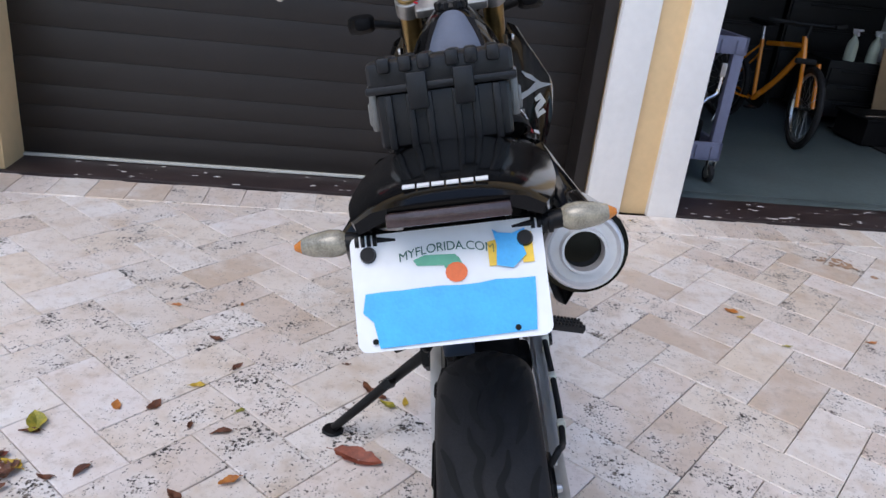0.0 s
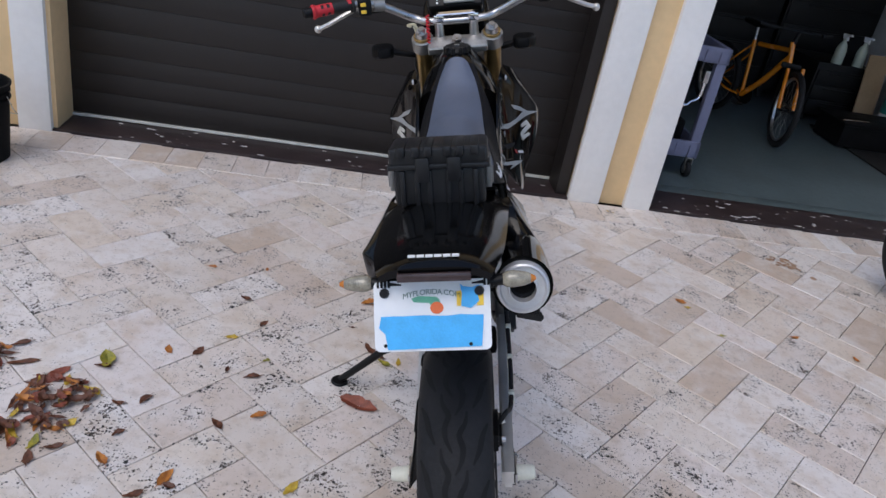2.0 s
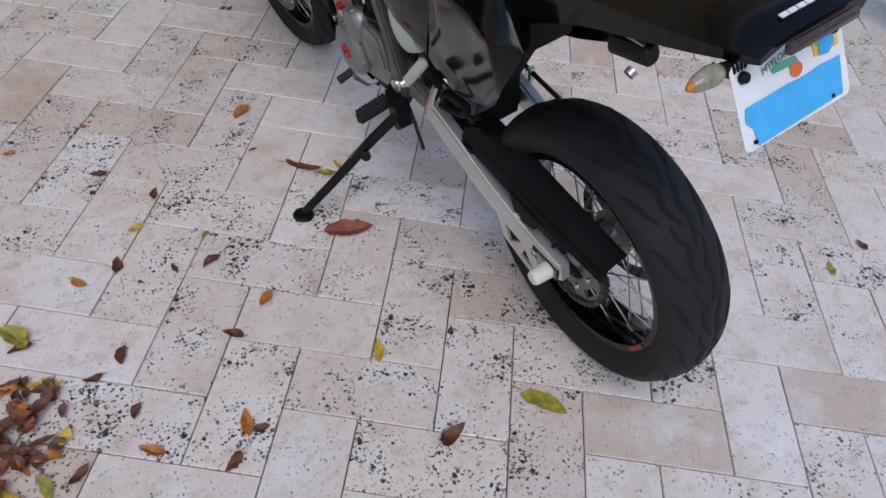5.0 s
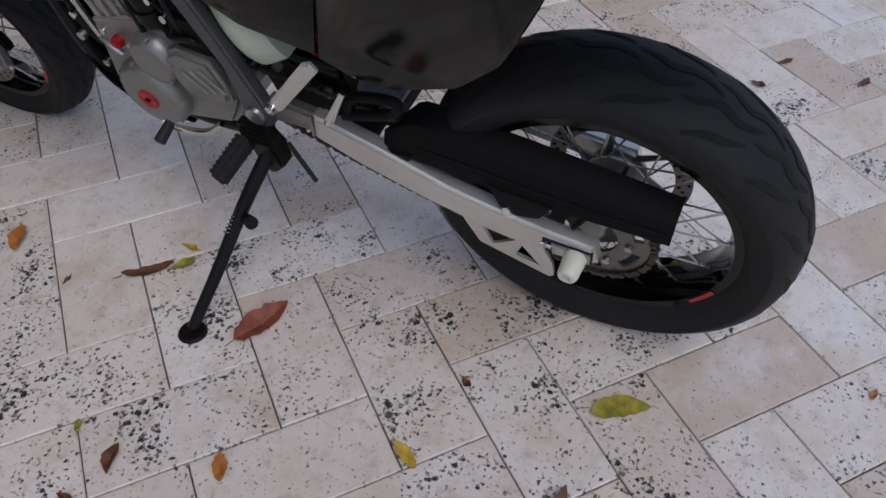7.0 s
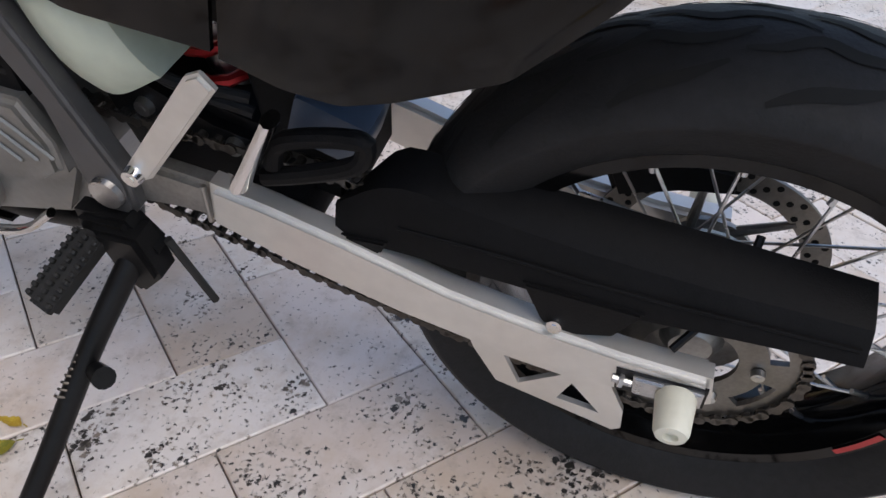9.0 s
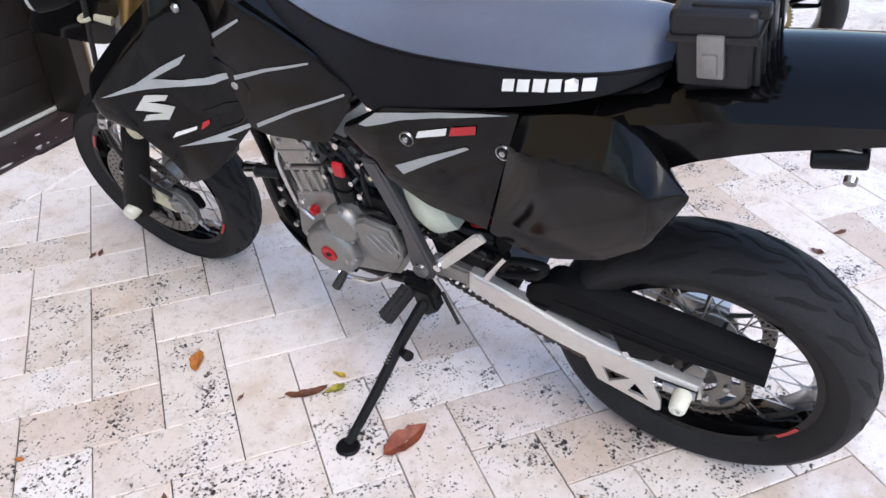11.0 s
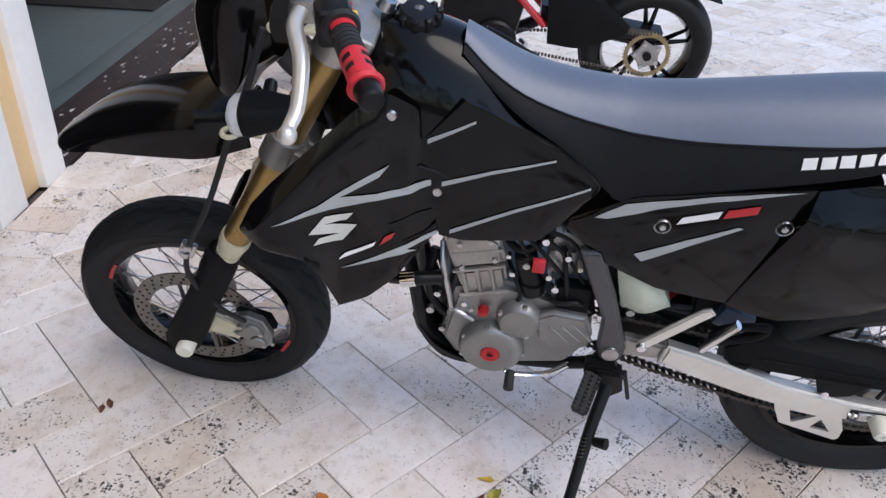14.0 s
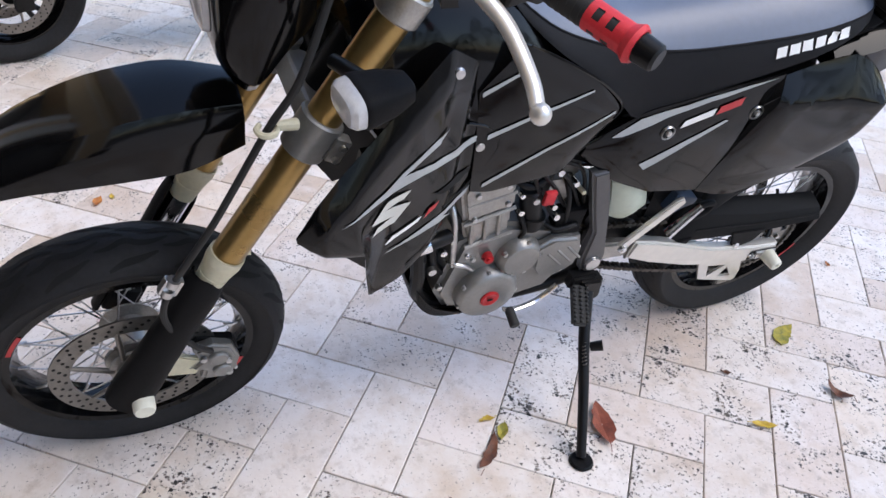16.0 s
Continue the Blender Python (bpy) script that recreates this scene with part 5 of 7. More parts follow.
# shift lever, pegs, stand
bm = bmn()
tube(bm, [(-0.135, 0.655, 0.385), (-0.142, 0.70, 0.355), (-0.15, 0.755, 0.352), (-0.152, 0.785, 0.362)], 0.0065, 10, 5, True, 0.7)
shift = part("shift_lever", bm, M_CHROME, moto, "polished shift lever")
bm = bmn()
rod(bm, (-0.15, 0.772, 0.36), (-0.19, 0.772, 0.35), 0.010, 0.011, 12, 0.002)
part("toe_rubber", bm, M_TYREBLACK, shift, "black toe rubber")
for sx in (-1, 1):
    bm = bmn()
    slab(bm, [(0.62, 0.40), (0.56, 0.40), (0.535, 0.36), (0.555, 0.335), (0.62, 0.365)], sx * 0.11, sx * 0.14, 0.006)
    pegb = part("peg_mount", bm, M_DARK, moto, "black foot peg mount")
    bm = bmn()
    PM = Matrix.Translation((sx * 0.14, 0.60, 0.375)) @ Matrix.Rotation(sx * radians(24), 4, "Y") @ Matrix.Rotation(radians(sx * 17), 4, "Z")
    slab(bm, [(-0.016, -0.008), (0.016, -0.008), (0.018, 0.008), (-0.018, 0.008)], 0.0, sx * 0.088, 0.004)
    for k in range(9):
        for y in (-0.0145, 0.0, 0.0145):
            box(bm, (sx * (0.008 + 0.009 * k), y, 0.0105), (0.005, 0.006, 0.006), 0.001, None, 1)
    part("foot_peg", bm, M_TYREBLACK, pegb, "black ridged foot peg", PM)
foot_local = LEAN.inverted() @ Vector((-0.391, 0.578, 0.0))
stand = thing("side_stand", "", "")
stand.parent = moto
stand["label"] = "black steel side stand, folded out"
bm = bmn()
top = Vector((-0.135, 0.545, 0.35))
slab(bm, [(0.575, 0.385), (0.525, 0.385), (0.515, 0.33), (0.545, 0.30), (0.565, 0.32)], -0.15, -0.115, 0.005)
part("stand_bracket", bm, M_DARK, stand)
tip = LEAN.inverted() @ Vector((-0.387, 0.578, 0.012))
bm = bmn()
tube(bm, [top, top.lerp(tip, 0.3) + Vector((0, 0.004, 0)), top.lerp(tip, 0.65), tip], (0.0135, 0.0105), 14, 6)
part("stand_leg", bm, M_DARK, stand)
bm = bmn()
down = (LEAN.inverted().to_3x3() @ Vector((0, 0, -1))).normalized()
rod(bm, foot_local, foot_local - down * 0.008, 0.027, 0.025, 24, 0.002)
part("stand_foot", bm, M_DARK, stand, "round steel foot pad")
bm = bmn()
a, b = top + Vector((-0.018, 0.012, -0.02)), top.lerp(tip, 0.42) + Vector((-0.016, 0.01, 0))
u, v = frame_of(b - a)
tube(bm, [a.lerp(b, k / 90) + (u * math.cos(k * 1.25) + v * math.sin(k * 1.25)) * 0.0052 for k in range(91)], 0.0016, 6, 1, False)
part("stand_spring", bm, M_CHAIN, stand)
bm = bmn()
q = top.lerp(tip, 0.36)
rod(bm, q + Vector((0.0, -0.012, 0)), q + Vector((-0.01, -0.034, 0.012)), 0.010, 0.012, 12)
part("stand_tang", bm, M_DARK, stand)
bm = bmn()
rod(bm, (-0.118, 0.515, 0.36), (-0.112, 0.492, 0.262), 0.0045, 0.0045, 10)
part("drain_hose", bm, M_TYREBLACK, moto, "thin black drain hose")

# ---- fork, bars and front of the motorcycle ----
def fork_at(z, x=0.105, dy=0.0):
    return Vector((x, 1.186 - 0.545 * (z - 0.809) + dy, z))


for sx in (-1, 1):
    leg = thing("fork_leg", "", "")
    leg.parent = moto
    leg["label"] = "gold anodised upside-down fork leg"
    bm = bmn()
    rod(bm, fork_at(0.588, sx * 0.105), fork_at(1.068, sx * 0.105), 0.0262, 0.0262, 28)
    part("outer_tube", bm, M_GOLD, leg, "gold anodised outer tube", STEER)
    bm = bmn()
    rod(bm, fork_at(0.60, sx * 0.105), fork_at(0.615, sx * 0.105), 0.030, 0.0295, 28)
    rod(bm, fork_at(0.572, sx * 0.105), fork_at(0.60, sx * 0.105), 0.024, 0.030, 28)
    rod(bm, fork_at(0.545, sx * 0.105), fork_at(0.574, sx * 0.105), 0.022, 0.0255, 28)
    rod(bm, fork_at(0.606, sx * 0.105, -0.022), fork_at(0.606, sx * 0.105, -0.040), 0.004, 0.004, 8)
    part("wear_ring", bm, M_CREAM, leg, "aged cream plastic seal ring", STEER)
    bm = bmn()
    rod(bm, fork_at(0.30, sx * 0.105), fork_at(0.56, sx * 0.105), 0.0205, 0.0205, 24)
    part("stanchion", bm, M_CHROME, leg, "polished inner tube", STEER)
    # guard shell in front of the inner tube
    bm = bmn()
    rings = []
    for z, r, dy in ((0.575, 0.024, 0.012), (0.54, 0.031, 0.006), (0.46, 0.031, 0.004), (0.38, 0.033, 0.002), (0.30, 0.037, 0.0), (0.262, 0.036, 0.0)):
        c = fork_at(z, sx * 0.107, dy)
        ring = []
        for k in range(15):
            a = radians(-35 + 230 * k / 14)
            ring.append(c + Vector((sx * r * math.sin(a) * 0.95, r * math.cos(a), r * math.cos(a) * 0.5)))
        rings.append(ring)
    cols = [smooth_line([r[k] for r in rings], 3) for k in range(15)]
    grid = [[c[i] for c in cols] for i in range(len(cols[0]))]
    inner = [[p + (fork_at(p.z, sx * 0.107) - p) * 0.1 for p in row] for row in grid]
    grid_faces(bm, grid, closed=False)
    grid_faces(bm, inner, closed=False)
    for i in range(len(grid) - 1):
        for side in (0, -1):
            v = [bm.verts.new(p) for p in (grid[i][side], grid[i + 1][side], inner[i + 1][side], inner[i][side])]
            bm.faces.new(v)
    bmesh.ops.remove_doubles(bm, verts=bm.verts, dist=0.0001)
    part("fork_guard", bm, M_MATTE, leg, "black plastic fork guard", STEER)
    bm = bmn()
    box(bm, fork_at(0.30, sx * 0.105), (0.045, 0.06, 0.07), 0.012, Matrix.Rotation(radians(28), 4, "X"), 3)
    part("axle_foot", bm, M_DARK, leg, "", STEER)
    bm = bmn()
    lathe(bm, [(0.0, 0.0), (0.018, 0.0), (0.0195, 0.004), (0.0195, 0.03), (0.017, 0.036), (0.0, 0.036)], Matrix.Translation((sx * 0.125, 1.459, 0.286)) @ (Matrix() if sx > 0 else Matrix.Rotation(math.pi, 4, "Z")), 26)
    part("axle_slider", bm, M_NYLON, leg, "white nylon axle slider", STEER)
    # fork cap
    bm = bmn()
    rod(bm, fork_at(1.068, sx * 0.105), fork_at(1.082, sx * 0.105), 0.021, 0.018, 24)
    rod(bm, fork_at(1.080, sx * 0.105), fork_at(1.092, sx * 0.105), 0.010, 0.010, 6)
    part("fork_cap", bm, M_STEEL, leg, "", STEER)
# triple clamps
bm = bmn()
for sx in (-1, 1):
    rod(bm, fork_at(0.814, sx * 0.105), fork_at(0.872, sx * 0.105), 0.034, 0.034, 28, 0.003)
    box(bm, fork_at(0.83, sx * 0.128, -0.036), (0.022, 0.026, 0.042), 0.004, Matrix.Rotation(radians(28), 4, "X"))
box(bm, fork_at(0.829, 0, -0.03), (0.18, 0.055, 0.04), 0.01, Matrix.Rotation(radians(28), 4, "X"), 3)
lower = part("lower_clamp", bm, M_COVER, moto, "grey cast lower fork clamp", STEER)
for z in (0.818, 0.838):
    bolt_head(lower, fork_at(z, -0.139, -0.038), 0.006, STEER, M_STEEL, 0.005)
bm = bmn()
for sx in (-1, 1):
    rod(bm, fork_at(1.024, sx * 0.105), fork_at(1.062, sx * 0.105), 0.033, 0.033, 28, 0.003)
box(bm, fork_at(1.037, 0, -0.026), (0.18, 0.06, 0.026), 0.008, Matrix.Rotation(radians(28), 4, "X"), 3)
upper = part("upper_clamp", bm, M_CAST, moto, "cast aluminium upper fork clamp", STEER)
bm = bmn()
rod(bm, fork_at(1.05, 0, -0.05), fork_at(1.066, 0, -0.05), 0.016, 0.014, 24)
part("stem_nut", bm, M_STEEL, upper, "", STEER)
bm = bmn()
rod(bm, fork_at(0.83, 0, -0.045), fork_at(1.04, 0, -0.045), 0.03, 0.03, 20)
part("head_tube", bm, M_DARK, moto, "", STEER)
for sx in (-1, 1):
    bm = bmn()
    rod(bm, (sx * 0.052, 1.062, 1.046), (sx * 0.052, 1.058, 1.098), 0.015, 0.013, 18)
    part("bar_riser", bm, M_STEEL, upper, "", STEER)
# bars
BAR = [(-0.412, 0.942, 1.176), (-0.31, 0.99, 1.181), (-0.235, 1.03, 1.172), (-0.13, 1.075, 1.118), (-0.07, 1.06, 1.105), (0.07, 1.06, 1.105), (0.13, 1.075, 1.118), (0.235, 1.03, 1.172), (0.31, 0.99, 1.181), (0.412, 0.942, 1.176)]
bm = bmn()
tube(bm, BAR, 0.0115, 16, 6)
bar = part("handlebar", bm, M_STEEL, moto, "grey steel handlebar", STEER)
bm = bmn()
for a, b in (((-0.056, 1.05), (0.056, 1.05)), ((-0.056, 1.075), (0.056, 1.075)), ((-0.05, 1.052), (0.05, 1.073)), ((0.05, 1.052), (-0.05, 1.073)), ((-0.054, 1.048), (-0.054, 1.078)), ((0.054, 1.048), (0.054, 1.078))):
    rod(bm, (a[0], a[1], 1.122), (b[0], b[1], 1.122), 0.0055, 0.0055, 8)
for sx in (-1, 1):
    box(bm, (sx * 0.052, 1.062, 1.112), (0.032, 0.034, 0.022), 0.004)
part("bar_clamp", bm, M_CHROME, bar, "polished latticed bar clamp", STEER)
for sx in (-1, 1):
    a, b = Vector((sx * 0.296, 0.996, 1.1815)), Vector((sx * 0.406, 0.945, 1.1765))
    d = (b - a).normalized()
    bm = bmn()
    rod(bm, a, b, 0.0158, 0.0158, 20)
    grip = part("grip", bm, M_TYREBLACK, bar, "black and red rubber grip", STEER)
    bm = bmn()
    rod(bm, a - d * 0.004, a + d * 0.004, 0.024, 0.022, 20)
    part("grip_flange", bm, M_TYREBLACK, grip, "", STEER)
    for k in range(5):
        bm = bmn()
        rod(bm, a.lerp(b, 0.14 + k * 0.07), a.lerp(b, 0.18 + k * 0.07), 0.0165, 0.0165, 20)
        part("grip_rib", bm, M_TYREBLACK, grip, "", STEER)
    u, v = frame_of(d)
    for lo, hi, a0, a1, holes in ((0.50, 0.93, 0, 360, True), (0.02, 0.12, 200, 330, False)):
        bm = bmn()
        rows = []
        for i in range(13):
            p = a.lerp(b, lo + (hi - lo) * i / 12)
            rows.append([p + (u * math.cos(radians(a0 + (a1 - a0) * k / 32)) + v * math.sin(radians(a0 + (a1 - a0) * k / 32))) * 0.0168 for k in range(33)])
        vs = [[bm.verts.new(p) for p in row] for row in rows]
        for i in range(12):
            for k in range(32):
                if holes and (i in (2, 3, 6, 7)) and (k % 8) in (2, 3, 4, 5):
                    continue
                bm.faces.new((vs[i][k], vs[i][k + 1], vs[i + 1][k + 1], vs[i + 1][k]))
        part("grip_sleeve", bm, M_REDRUB, grip, "red rubber grip pattern", STEER)
    bm = bmn()
    rod(bm, b - d * 0.014, b - d * 0.005, 0.0168, 0.0215, 20)
    rod(bm, b - d * 0.005, b, 0.0215, 0.0185, 20)
    part("grip_collar", bm, M_REDRUB, grip, "red rubber end collar", STEER)
    bm = bmn()
    rod(bm, b - d * 0.002, b + d * 0.024, 0.0155, 0.0145, 20, 0.003)
    part("bar_end", bm, M_DARK, grip, "black bar end plug", STEER)
    # switch block and lever perch
    bm = bmn()
    c = Vector((sx * 0.265, 1.013, 1.171))
    box(bm, c, (0.04, 0.046, 0.05), 0.01, Matrix.Rotation(radians(-sx * 18), 4, "Z"), 3)
    sw = part("switch_block", bm, M_DARK, bar, "black switch block", STEER)
    for dz in (-0.012, 0.008):
        bm = bmn()
        box(bm, c + Vector((-sx * 0.002, -0.024, dz)), (0.016, 0.008, 0.010), 0.002)
        part("switch_button", bm, M_YELLOW, sw, "yellow switch button", STEER)
    bm = bmn()
    box(bm, (sx * 0.225, 1.058, 1.168), (0.04, 0.045, 0.03), 0.006, None, 2)
    rod(bm, (sx * 0.21, 1.042, 1.166), (sx * 0.24, 1.028, 1.169), 0.018, 0.018, 16)
    perch = part("lever_perch", bm, M_CAST, bar, "cast lever perch", STEER)
    bm = bmn()
    tube(bm, [(sx * 0.235, 1.06, 1.172), (sx * 0.272, 1.06, 1.166), (sx * 0.32, 1.042, 1.15), (sx * 0.375, 1.035, 1.126), (sx * 0.408, 1.04, 1.114)], (0.0115, 0.0085), 12, 6, True, 0.75)
    bmesh.ops.create_uvsphere(bm, u_segments=14, v_segments=10, radius=0.0115, matrix=Matrix.Translation((sx * 0.413, 1.039, 1.112)))
    part("lever", bm, M_ARM, bar, "polished aluminium lever", STEER)
    bm = bmn()
    sheet(bm, [(sx * 0.20, 1.065, 1.146), (sx * 0.235, 1.085, 1.141), (sx * 0.265, 1.09, 1.138)], [(sx * 0.205, 1.07, 1.196), (sx * 0.24, 1.088, 1.191), (sx * 0.27, 1.09, 1.174)], (0, 0.008, 0), 0.02, 8, 6, True, (0, -1, 0))
    part("perch_boot", bm, M_DARK, perch, "black rubber lever boot", STEER)
    # mirror stem cut by the view's upper edge
    bm = bmn()
    tube(bm, [(sx * 0.225, 1.035, 1.18), (sx * 0.228, 1.035, 1.225), (sx * 0.25, 1.05, 1.30), (sx * 0.33, 1.06, 1.37)], 0.006, 10)
    stem = part("mirror_stem", bm, M_DARK, bar, "", STEER)
    bm = bmn()
    lathe(bm, [(0.0, -0.018), (0.03, -0.015), (0.05, -0.004), (0.053, 0.004), (0.05, 0.006), (0.0, 0.006)], Matrix.Translation((sx * 0.36, 1.085, 1.40)) @ Matrix.Rotation(radians(90), 4, "Z") @ Matrix.Rotation(math.pi, 4, "Z") @ Matrix.Diagonal((1, 1.3, 0.85, 1)), 30)
    part("mirror_head", bm, M_DARK, stem, "", STEER)
    # front turn signals
    sig = thing("turn_signal", "", "")
    sig.parent = moto
    sig["label"] = "front turn signal with a clear lens"
    AHEAD = STEER @ Matrix.Translation((sx * (0.236 if sx < 0 else 0.205), 1.135, 1.008)) @ Matrix.Rotation(radians(-sx * 8), 4, "Z") @ Matrix.Rotation(radians(-6), 4, "X")
    bm = bmn()
    rod(bm, (-sx * 0.10, 0.01, -0.02), (-sx * 0.03, 0.0, -0.002), 0.010, 0.011, 14)
    part("stalk", bm, M_DARK, sig, "", AHEAD)

    def oval(y, w, h, e=0.62):
        return [Vector((w * math.copysign(abs(math.cos(k * math.tau / 24)) ** e, math.cos(k * math.tau / 24)), y, h * math.copysign(abs(math.sin(k * math.tau / 24)) ** e, math.sin(k * math.tau / 24)))) for k in range(24)]

    bm = bmn()
    grid_faces(bm, [oval(-0.044, 0.012, 0.009), oval(-0.04, 0.02, 0.015), oval(-0.012, 0.031, 0.021), oval(0.02, 0.036, 0.025), oval(0.026, 0.0365, 0.0255), oval(0.029, 0.035, 0.024)])
    part("housing", bm, M_MATTE, sig, "", AHEAD)
    bm = bmn()
    grid_faces(bm, [oval(0.0285, 0.034, 0.0235), oval(0.04, 0.033, 0.0225), oval(0.047, 0.027, 0.018), oval(0.050, 0.014, 0.010)])
    part("lens", bm, shade("clear_lens", (0.55, 0.55, 0.56), 0.1, 0, 0.1, 60, coat=0.5) if sx < 0 else bpy.data.materials["clear_lens"], sig, "clear ribbed lens", AHEAD)
# red key cord at the bars
bm = bmn()
tube(bm, [(-0.085 + 0.004 * math.cos(k * 1.1), 1.045 - 0.001 * k * 0.3 + 0.004 * math.sin(k * 1.1), 1.125 - 0.0017 * k) for k in range(50)], 0.0028, 8, 1, False)
part("key_cord", bm, M_REDRUB, bar, "red coiled key cord", STEER)
# instrument and headlight cowl
bm = bmn()
box(bm, (0, 1.16, 1.145), (0.17, 0.05, 0.062), 0.012, Matrix.Rotation(radians(-35), 4, "X"), 3)
dash = part("instrument", bm, M_DARK, moto, "black digital instrument", STEER)
bm = bmn()
box(bm, (0.012, 1.132, 1.158), (0.095, 0.006, 0.036), 0.004, Matrix.Rotation(radians(-35), 4, "X"), 2)
part("display", bm, shade("grey_display", (0.12, 0.13, 0.12), 0.2, 0, 0.1, 30, coat=0.5), dash, "grey display glass", STEER)
for k in range(4):
    bm = bmn()
    rod(bm, (-0.055, 1.132 + 0.006 * k, 1.142 + 0.009 * k), (-0.055, 1.127 + 0.006 * k, 1.146 + 0.009 * k), 0.0035, 0.0035, 8)
    part("indicator", bm, M_WHITE, dash, "", STEER)
COWL = ((1.165, 0.085, 1.13, 0.975), (1.202, 0.105, 1.165, 0.945), (1.239, 0.106, 1.15, 0.888), (1.261, 0.098, 1.12, 0.898), (1.28, 0.085, 1.085, 0.928), (1.289, 0.06, 1.05, 0.96))
bm = bmn()
rings = []
for y, hw, zt, zb in COWL:
    zc, hz = (zt + zb) / 2, (zt - zb) / 2
    rings.append([Vector((hw * math.copysign(abs(math.cos(k * math.tau / 28)) ** 0.45, math.cos(k * math.tau / 28)) * (0.86 if math.sin(k * math.tau / 28) < -0.5 else 1), y, zc + hz * math.copysign(abs(math.sin(k * math.tau / 28)) ** 0.5, math.sin(k * math.tau / 28)))) for k in range(28)])
cols = [smooth_line([r[k] for r in rings], 3) for k in range(28)]
grid_faces(bm, [[c[i] for c in cols] for i in range(len(cols[0]))])
cowl = part("headlight_cowl", bm, M_GLOSS, moto, "glossy black headlight cowl", STEER)
bm = bmn()
rings = []
for y, s in ((1.283, 1.0), (1.297, 0.92), (1.303, 0.6), (1.304, 0.2)):
    rings.append([Vector((0.048 * s * math.copysign(abs(math.cos(k * math.tau / 20)) ** 0.6, math.cos(k * math.tau / 20)), y, 1.0 + 0.036 * s * math.copysign(abs(math.sin(k * math.tau / 20)) ** 0.6, math.sin(k * math.tau / 20)))) for k in range(20)])
grid_faces(bm, rings)
part("headlight_lens", bm, bpy.data.materials["clear_lens"], cowl, "clear headlight lens", STEER)
# high front fender
FEND = ((1.25, 0.055, 0.862, 0.80), (1.33, 0.075, 0.872, 0.783), (1.40, 0.078, 0.866, 0.780), (1.47, 0.078, 0.849, 0.779), (1.54, 0.070, 0.820, 0.772), (1.59, 0.058, 0.789, 0.757), (1.63, 0.04, 0.760, 0.743), (1.652, 0.018, 0.741, 0.735))
bm = bmn()
rings, inner = [], []
for y, hw, zt, zb in FEND:
    for out, t in ((rings, 0.0), (inner, 0.005)):
        ring = []
        for k in range(17):
            s = -1 + 2 * k / 16
            x = (hw - t) * math.copysign(min(1.0, abs(s) * 1.55), s)
            drop = 0 if abs(s) < 0.5 else ((abs(s) - 0.5) / 0.5) ** 1.1
            ring.append(Vector((x, y, (zt - t - 0.010 * (abs(x) / max(hw, 0.01)) ** 2) + (zb - zt) * drop)))
        out.append(ring)
for g in (rings, inner):
    cols = [smooth_line([r[k] for r in g], 3) for k in range(17)]
    grid_faces(bm, [[c[i] for c in cols] for i in range(len(cols[0]))], closed=False)
part("front_fender", bm, M_GLOSS, moto, "glossy black high front fender", STEER)
# brake caliper, bracket and hose on the left leg
bm = bmn()
slab(bm, [(1.362, 0.343), (1.325, 0.352), (1.292, 0.336), (1.278, 0.29), (1.288, 0.250), (1.318, 0.238), (1.352, 0.244), (1.345, 0.27), (1.372, 0.285), (1.350, 0.305)], -0.098, -0.074, 0.006, 3)
rod(bm, (-0.074, 1.318, 0.312), (-0.106, 1.318, 0.312), 0.020, 0.018, 20, 0.003)
rod(bm, (-0.074, 1.312, 0.270), (-0.106, 1.312, 0.270), 0.020, 0.018, 20, 0.003)
cal = part("brake_caliper", bm, M_COVER, front_wheel, "grey cast brake caliper", STEER)
bm = bmn()
slab(bm, [(1.362, 0.335), (1.350, 0.345), (1.285, 0.322), (1.276, 0.285), (1.29, 0.28)], -0.074, -0.052, 0.004, 2)
part("caliper_bridge", bm, M_DARK, cal, "", STEER)
bm = bmn()
rod(bm, (-0.086, 1.285, 0.244), (-0.086, 1.352, 0.345), 0.0045, 0.0045, 10)
part("pad_pin", bm, M_STEEL, cal, "", STEER)
for y, z in ((1.345, 0.32), (1.30, 0.30), (1.30, 0.26)):
    bolt_head(cal, (-0.10, y, z), 0.007, STEER)
bm = bmn()
slab(bm, [(1.40, 0.34), (1.34, 0.30), (1.36, 0.26), (1.43, 0.28)], -0.092, -0.08, 0.003)
part("caliper_bracket", bm, M_CREAM, front_wheel, "", STEER)
bm = bmn()
tube(bm, [(-0.12, 1.16, 1.07), (-0.142, 1.20, 0.965), (-0.138, 1.24, 0.885), (-0.135, 1.315, 0.72), (-0.135, 1.385, 0.59), (-0.13, 1.40, 0.50), (-0.12, 1.36, 0.40), (-0.10, 1.33, 0.34)], 0.0055, 10)
hose = part("brake_hose", bm, M_TYREBLACK, moto, "black brake hose", STEER)
bm = bmn()
for dz in (0, 0.02):
    rod(bm, (-0.135, 1.393 - dz * 0.5, 0.578 + dz), (-0.135, 1.388 - dz * 0.5, 0.590 + dz), 0.0105, 0.0105, 12)
box(bm, (-0.131, 1.385, 0.592), (0.014, 0.03, 0.034), 0.003, Matrix.Rotation(radians(28), 4, "X"))
part("hose_clip", bm, M_STEEL, hose, "", STEER)
